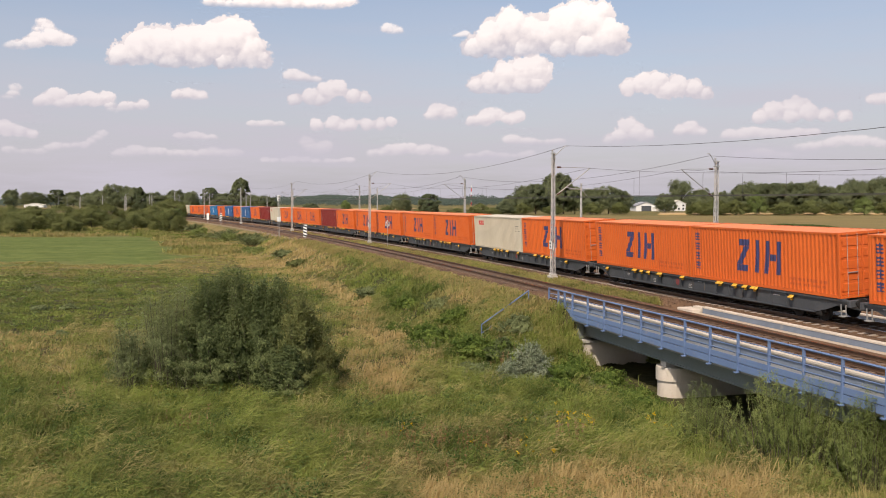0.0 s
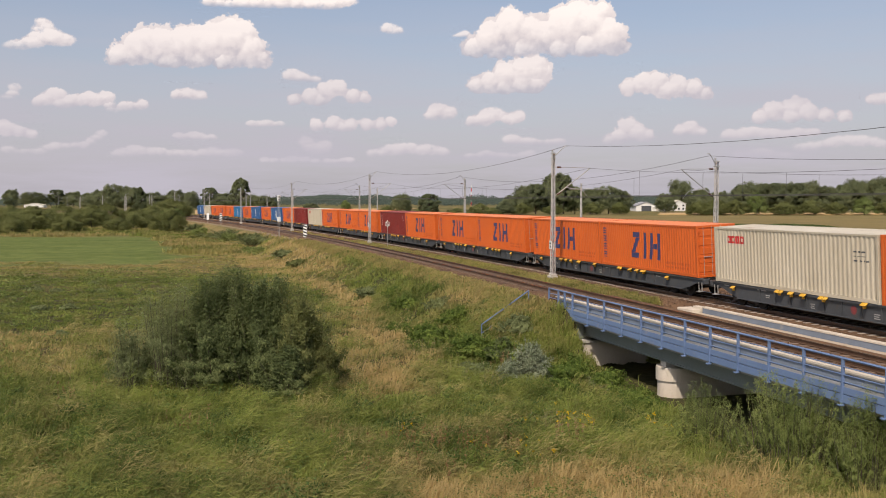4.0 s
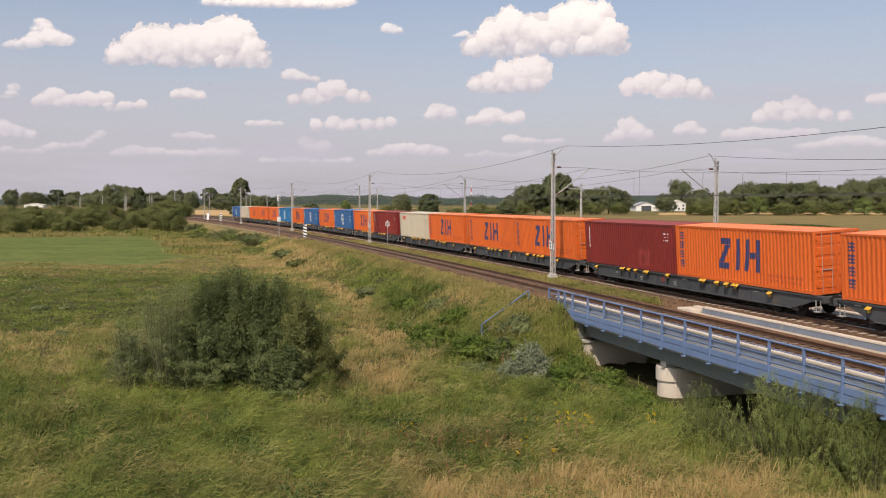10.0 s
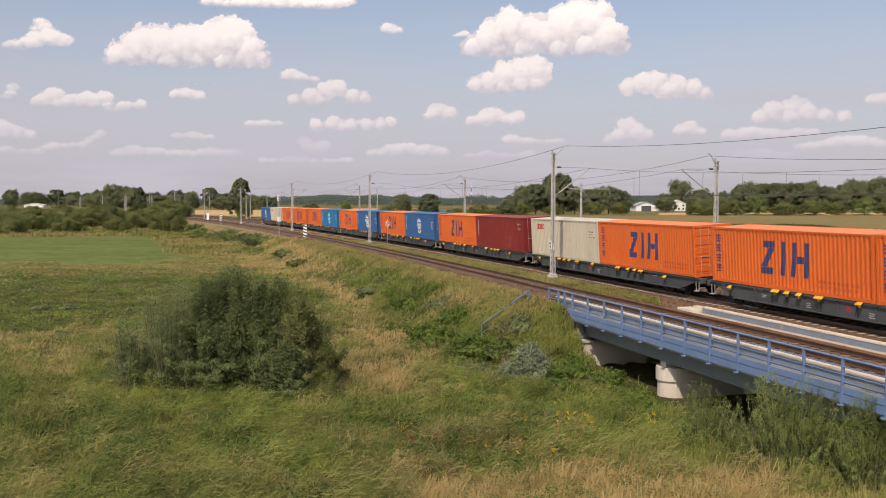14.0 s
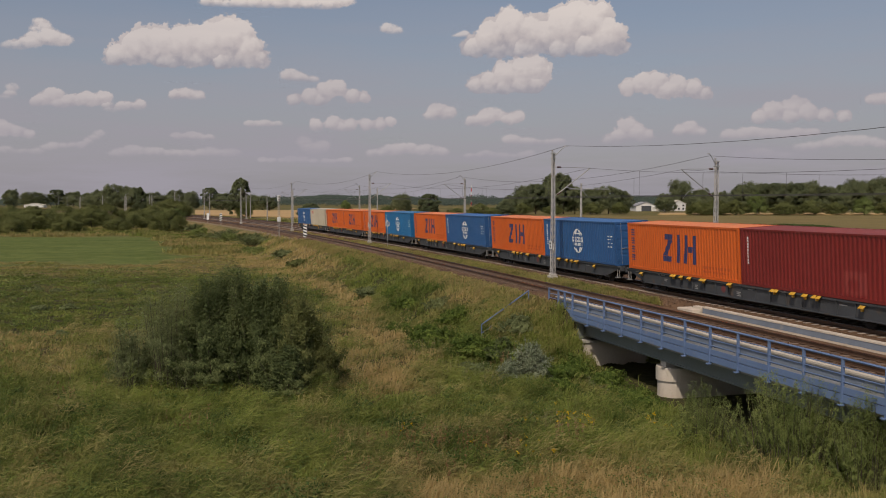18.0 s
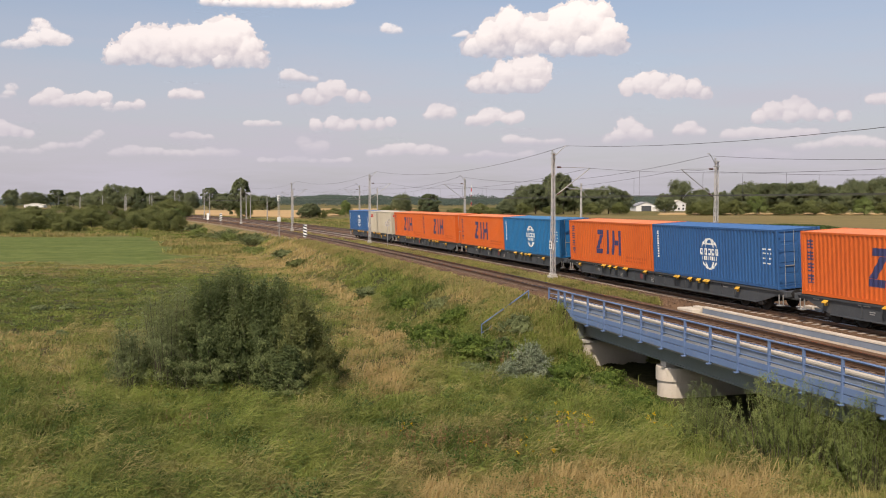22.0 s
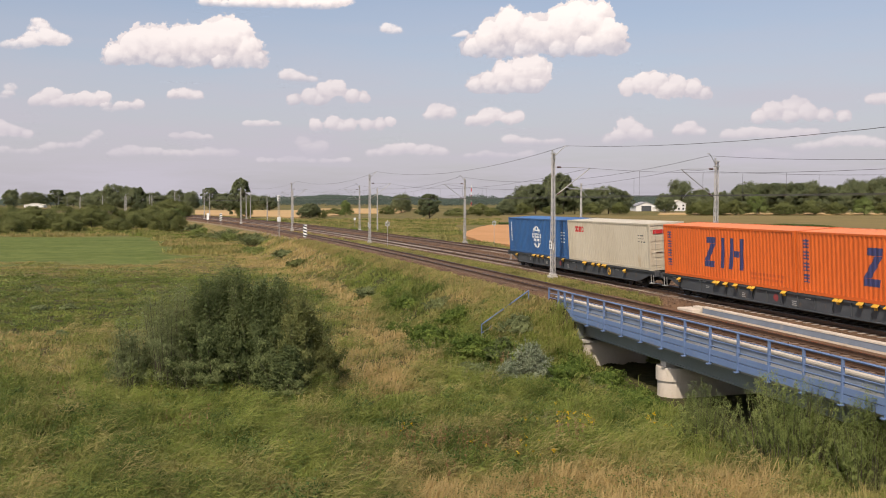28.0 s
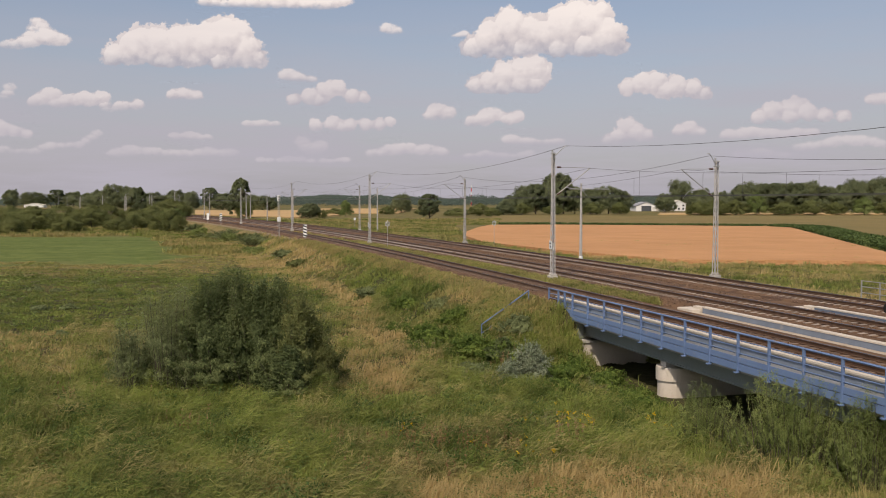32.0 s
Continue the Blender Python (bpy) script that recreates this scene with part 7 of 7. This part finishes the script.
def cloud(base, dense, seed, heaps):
    """Heaps of (azimuth, elevation, radius) with smaller puffs on them; sunlight from above and behind the camera is
    put into their colour; flat at the base.
    """
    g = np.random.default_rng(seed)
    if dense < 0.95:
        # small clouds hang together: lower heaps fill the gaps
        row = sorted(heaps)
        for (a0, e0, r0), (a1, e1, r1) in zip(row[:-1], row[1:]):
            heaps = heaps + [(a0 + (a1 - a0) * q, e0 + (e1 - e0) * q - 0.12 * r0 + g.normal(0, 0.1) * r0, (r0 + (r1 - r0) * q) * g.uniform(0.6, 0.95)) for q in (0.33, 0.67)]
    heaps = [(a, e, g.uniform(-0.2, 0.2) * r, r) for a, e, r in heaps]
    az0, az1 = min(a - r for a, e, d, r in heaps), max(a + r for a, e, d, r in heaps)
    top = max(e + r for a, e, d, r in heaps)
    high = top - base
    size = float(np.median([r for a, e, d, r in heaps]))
    puffs = []
    for cx, cy, cz, r in heaps:
        for k in range(10):
            d = g.normal(0, 1, 3)
            d /= np.linalg.norm(d)
            puffs.append((cx + d[0] * r * 0.78, max(cy + d[1] * r * 0.78, base + 0.1 * high), cz + abs(d[2]) * r * 0.72, r * g.uniform(0.22, 0.45)))
    sun = np.array([-0.30, 0.80, 0.52])

    flat = 1.0 if dense > 0.95 else 0.8 if dense > 0.88 else 0.5
    blend = 0.30 * size

    def shape(x, y, balls):
        """Soft union of the balls, and how squarely their fronts face the sun."""
        near, weight, lit = np.zeros(len(x)), np.full(len(x), 1e-6), np.zeros(len(x))
        for cx, cy, cz, r in balls:
            dx, dy = (x - cx) * flat, y - cy
            d2 = dx * dx + dy * dy
            near += np.exp((r - np.sqrt(d2)) / blend)
            h = np.sqrt(np.maximum(r * r - d2, 0))
            w = np.where(d2 < r * r, np.exp((cz + h) / (0.16 * size)), 0)
            weight += w
            lit += w * (dx * sun[0] + dy * sun[1] + h * sun[2]) / r
        return blend * np.log(near + 1e-9), lit / weight

    def body(u, v):
        b = -0.06 + 0.62 * np.clip(shape(u, v, heaps + puffs)[0] / (0.85 * size), -0.9, 0.75)
        return b - 0.5 * (1 - smooth(-0.12 * high, 0.12 * high, v - base))

    def lit(u, v):
        a, b = shape(u, v, heaps)[1], shape(u, v, heaps + puffs)[1]
        return 0.0 + 0.20 * np.clip(a, 0, 1) + 0.28 * np.clip(b, 0, 1) + 0.40 * np.clip((v - base) / high, 0, 1) ** 0.6

    def thick(u, v):
        low = 0.72 if dense > 0.95 else 0.45
        return np.minimum(1, dense + 0.1) * (low + (1 - low) * smooth(0, 0.4 * high, v - base))

    def soft(u, v):
        return 0.61 + (0.10 if dense < 0.95 else 0.0) + 0.75 * (1 - dense) + 0.12 * (1 - smooth(0, 0.4 * high, v - base))

    mg = 0.9 * size + 0.15
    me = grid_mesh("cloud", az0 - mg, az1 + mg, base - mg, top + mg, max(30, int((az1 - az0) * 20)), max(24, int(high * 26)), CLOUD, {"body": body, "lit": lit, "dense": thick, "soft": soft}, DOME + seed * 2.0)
    ob = tagged(new("cloud", me), "white fair-weather cumulus cloud with a greyish base" if dense > 0.8 else "faint thin cloud in the haze", "cloud", kind="structure")
    CLOUDS.append((ob, 0.28 if az1 < -5 else 0.06))


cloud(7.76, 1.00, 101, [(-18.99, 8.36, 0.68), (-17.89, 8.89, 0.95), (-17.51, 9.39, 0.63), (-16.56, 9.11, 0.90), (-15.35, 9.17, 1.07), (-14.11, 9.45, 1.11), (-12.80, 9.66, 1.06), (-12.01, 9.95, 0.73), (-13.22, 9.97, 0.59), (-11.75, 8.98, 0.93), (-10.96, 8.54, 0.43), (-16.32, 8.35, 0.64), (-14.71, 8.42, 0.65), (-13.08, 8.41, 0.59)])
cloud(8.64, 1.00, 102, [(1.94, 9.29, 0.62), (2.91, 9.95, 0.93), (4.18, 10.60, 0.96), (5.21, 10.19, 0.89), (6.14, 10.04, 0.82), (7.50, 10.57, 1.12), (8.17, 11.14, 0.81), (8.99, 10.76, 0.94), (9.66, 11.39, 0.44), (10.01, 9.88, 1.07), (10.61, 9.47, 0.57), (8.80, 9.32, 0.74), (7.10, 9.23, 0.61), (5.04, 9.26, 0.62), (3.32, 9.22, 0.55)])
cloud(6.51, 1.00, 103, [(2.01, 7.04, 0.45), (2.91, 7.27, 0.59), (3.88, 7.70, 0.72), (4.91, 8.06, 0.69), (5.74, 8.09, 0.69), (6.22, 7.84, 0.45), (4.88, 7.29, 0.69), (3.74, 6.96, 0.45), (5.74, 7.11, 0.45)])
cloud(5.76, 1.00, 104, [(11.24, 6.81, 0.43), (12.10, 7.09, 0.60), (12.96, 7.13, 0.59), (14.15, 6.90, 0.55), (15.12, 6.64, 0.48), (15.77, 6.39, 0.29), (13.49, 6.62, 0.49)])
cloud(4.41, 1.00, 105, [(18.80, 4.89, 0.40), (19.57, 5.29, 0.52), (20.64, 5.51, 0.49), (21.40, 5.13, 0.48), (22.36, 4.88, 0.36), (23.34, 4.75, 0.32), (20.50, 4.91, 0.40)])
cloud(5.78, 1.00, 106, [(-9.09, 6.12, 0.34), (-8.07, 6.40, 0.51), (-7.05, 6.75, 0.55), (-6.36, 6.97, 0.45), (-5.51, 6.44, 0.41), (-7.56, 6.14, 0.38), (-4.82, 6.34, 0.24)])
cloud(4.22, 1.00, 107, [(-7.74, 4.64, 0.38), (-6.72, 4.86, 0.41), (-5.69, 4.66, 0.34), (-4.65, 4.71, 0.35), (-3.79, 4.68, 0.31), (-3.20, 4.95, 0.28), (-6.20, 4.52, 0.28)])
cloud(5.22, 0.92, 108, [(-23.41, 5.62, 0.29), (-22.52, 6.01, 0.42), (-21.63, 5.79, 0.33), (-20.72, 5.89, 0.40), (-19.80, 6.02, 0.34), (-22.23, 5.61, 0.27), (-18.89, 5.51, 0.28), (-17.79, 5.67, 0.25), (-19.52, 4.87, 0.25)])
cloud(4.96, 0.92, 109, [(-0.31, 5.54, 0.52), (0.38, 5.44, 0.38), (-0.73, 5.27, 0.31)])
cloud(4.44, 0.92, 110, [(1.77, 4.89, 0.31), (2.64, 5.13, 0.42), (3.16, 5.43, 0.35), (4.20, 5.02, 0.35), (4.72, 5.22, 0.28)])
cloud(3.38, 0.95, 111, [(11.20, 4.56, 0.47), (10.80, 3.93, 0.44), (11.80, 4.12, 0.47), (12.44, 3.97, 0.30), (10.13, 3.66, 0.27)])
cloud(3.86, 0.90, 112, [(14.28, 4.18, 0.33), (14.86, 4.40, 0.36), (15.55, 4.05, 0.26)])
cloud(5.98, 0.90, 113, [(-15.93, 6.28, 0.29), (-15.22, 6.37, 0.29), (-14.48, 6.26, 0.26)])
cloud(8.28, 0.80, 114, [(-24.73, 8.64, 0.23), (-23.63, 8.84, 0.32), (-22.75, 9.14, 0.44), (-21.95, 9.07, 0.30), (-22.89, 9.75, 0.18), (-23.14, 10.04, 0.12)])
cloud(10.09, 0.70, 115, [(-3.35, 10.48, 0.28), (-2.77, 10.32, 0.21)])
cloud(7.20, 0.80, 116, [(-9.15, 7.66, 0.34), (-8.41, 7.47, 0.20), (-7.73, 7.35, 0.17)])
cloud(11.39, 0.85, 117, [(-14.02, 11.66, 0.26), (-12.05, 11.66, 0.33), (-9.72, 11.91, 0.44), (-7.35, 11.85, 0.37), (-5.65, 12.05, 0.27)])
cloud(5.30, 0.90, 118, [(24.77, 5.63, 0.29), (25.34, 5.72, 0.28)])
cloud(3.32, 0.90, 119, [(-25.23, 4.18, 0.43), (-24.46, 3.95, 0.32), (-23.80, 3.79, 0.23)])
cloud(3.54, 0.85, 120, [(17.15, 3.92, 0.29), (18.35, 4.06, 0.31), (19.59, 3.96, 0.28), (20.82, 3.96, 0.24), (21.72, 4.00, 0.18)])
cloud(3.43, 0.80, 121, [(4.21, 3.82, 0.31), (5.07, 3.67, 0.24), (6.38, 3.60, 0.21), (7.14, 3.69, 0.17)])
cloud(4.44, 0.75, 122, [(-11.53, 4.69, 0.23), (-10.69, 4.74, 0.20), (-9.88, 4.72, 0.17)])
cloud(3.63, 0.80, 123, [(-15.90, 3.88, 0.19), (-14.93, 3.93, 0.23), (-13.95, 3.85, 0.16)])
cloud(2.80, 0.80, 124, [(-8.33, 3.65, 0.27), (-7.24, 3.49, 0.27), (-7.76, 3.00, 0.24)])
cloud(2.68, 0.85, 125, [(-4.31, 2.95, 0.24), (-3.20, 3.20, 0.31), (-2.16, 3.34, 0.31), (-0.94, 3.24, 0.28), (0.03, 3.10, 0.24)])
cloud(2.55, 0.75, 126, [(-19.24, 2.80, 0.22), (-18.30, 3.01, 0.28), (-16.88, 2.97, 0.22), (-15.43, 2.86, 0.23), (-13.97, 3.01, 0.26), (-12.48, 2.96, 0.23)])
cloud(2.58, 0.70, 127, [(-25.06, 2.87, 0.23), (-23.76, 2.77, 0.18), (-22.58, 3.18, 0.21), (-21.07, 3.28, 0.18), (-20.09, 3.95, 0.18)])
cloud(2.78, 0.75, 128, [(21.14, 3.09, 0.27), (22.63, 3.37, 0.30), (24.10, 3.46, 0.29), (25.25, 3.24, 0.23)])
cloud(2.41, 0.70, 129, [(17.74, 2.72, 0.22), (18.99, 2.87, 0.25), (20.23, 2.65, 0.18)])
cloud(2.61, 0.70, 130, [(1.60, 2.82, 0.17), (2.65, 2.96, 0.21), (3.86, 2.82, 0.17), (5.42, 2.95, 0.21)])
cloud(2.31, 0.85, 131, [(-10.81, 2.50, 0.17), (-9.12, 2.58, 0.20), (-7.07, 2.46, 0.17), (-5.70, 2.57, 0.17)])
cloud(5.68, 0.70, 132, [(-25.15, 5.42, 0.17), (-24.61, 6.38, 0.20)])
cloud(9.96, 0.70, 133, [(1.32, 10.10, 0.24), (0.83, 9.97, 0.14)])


def motions():
    """The whole train rolls by along the curve, gaining a little speed; the clouds drift."""
    for ob, ahead, z in TRAIN:
        walk(ob, [(t, track_pose(run(t) + ahead, 0.0, z)) for t in range(0, 33, 2)])
    for ob, turn in CLOUDS:
        walk(ob, [(0.0, pose(0, 0, 0)), (32.0, pose(0, 0, 0, 0, 0, turn))])


motions()
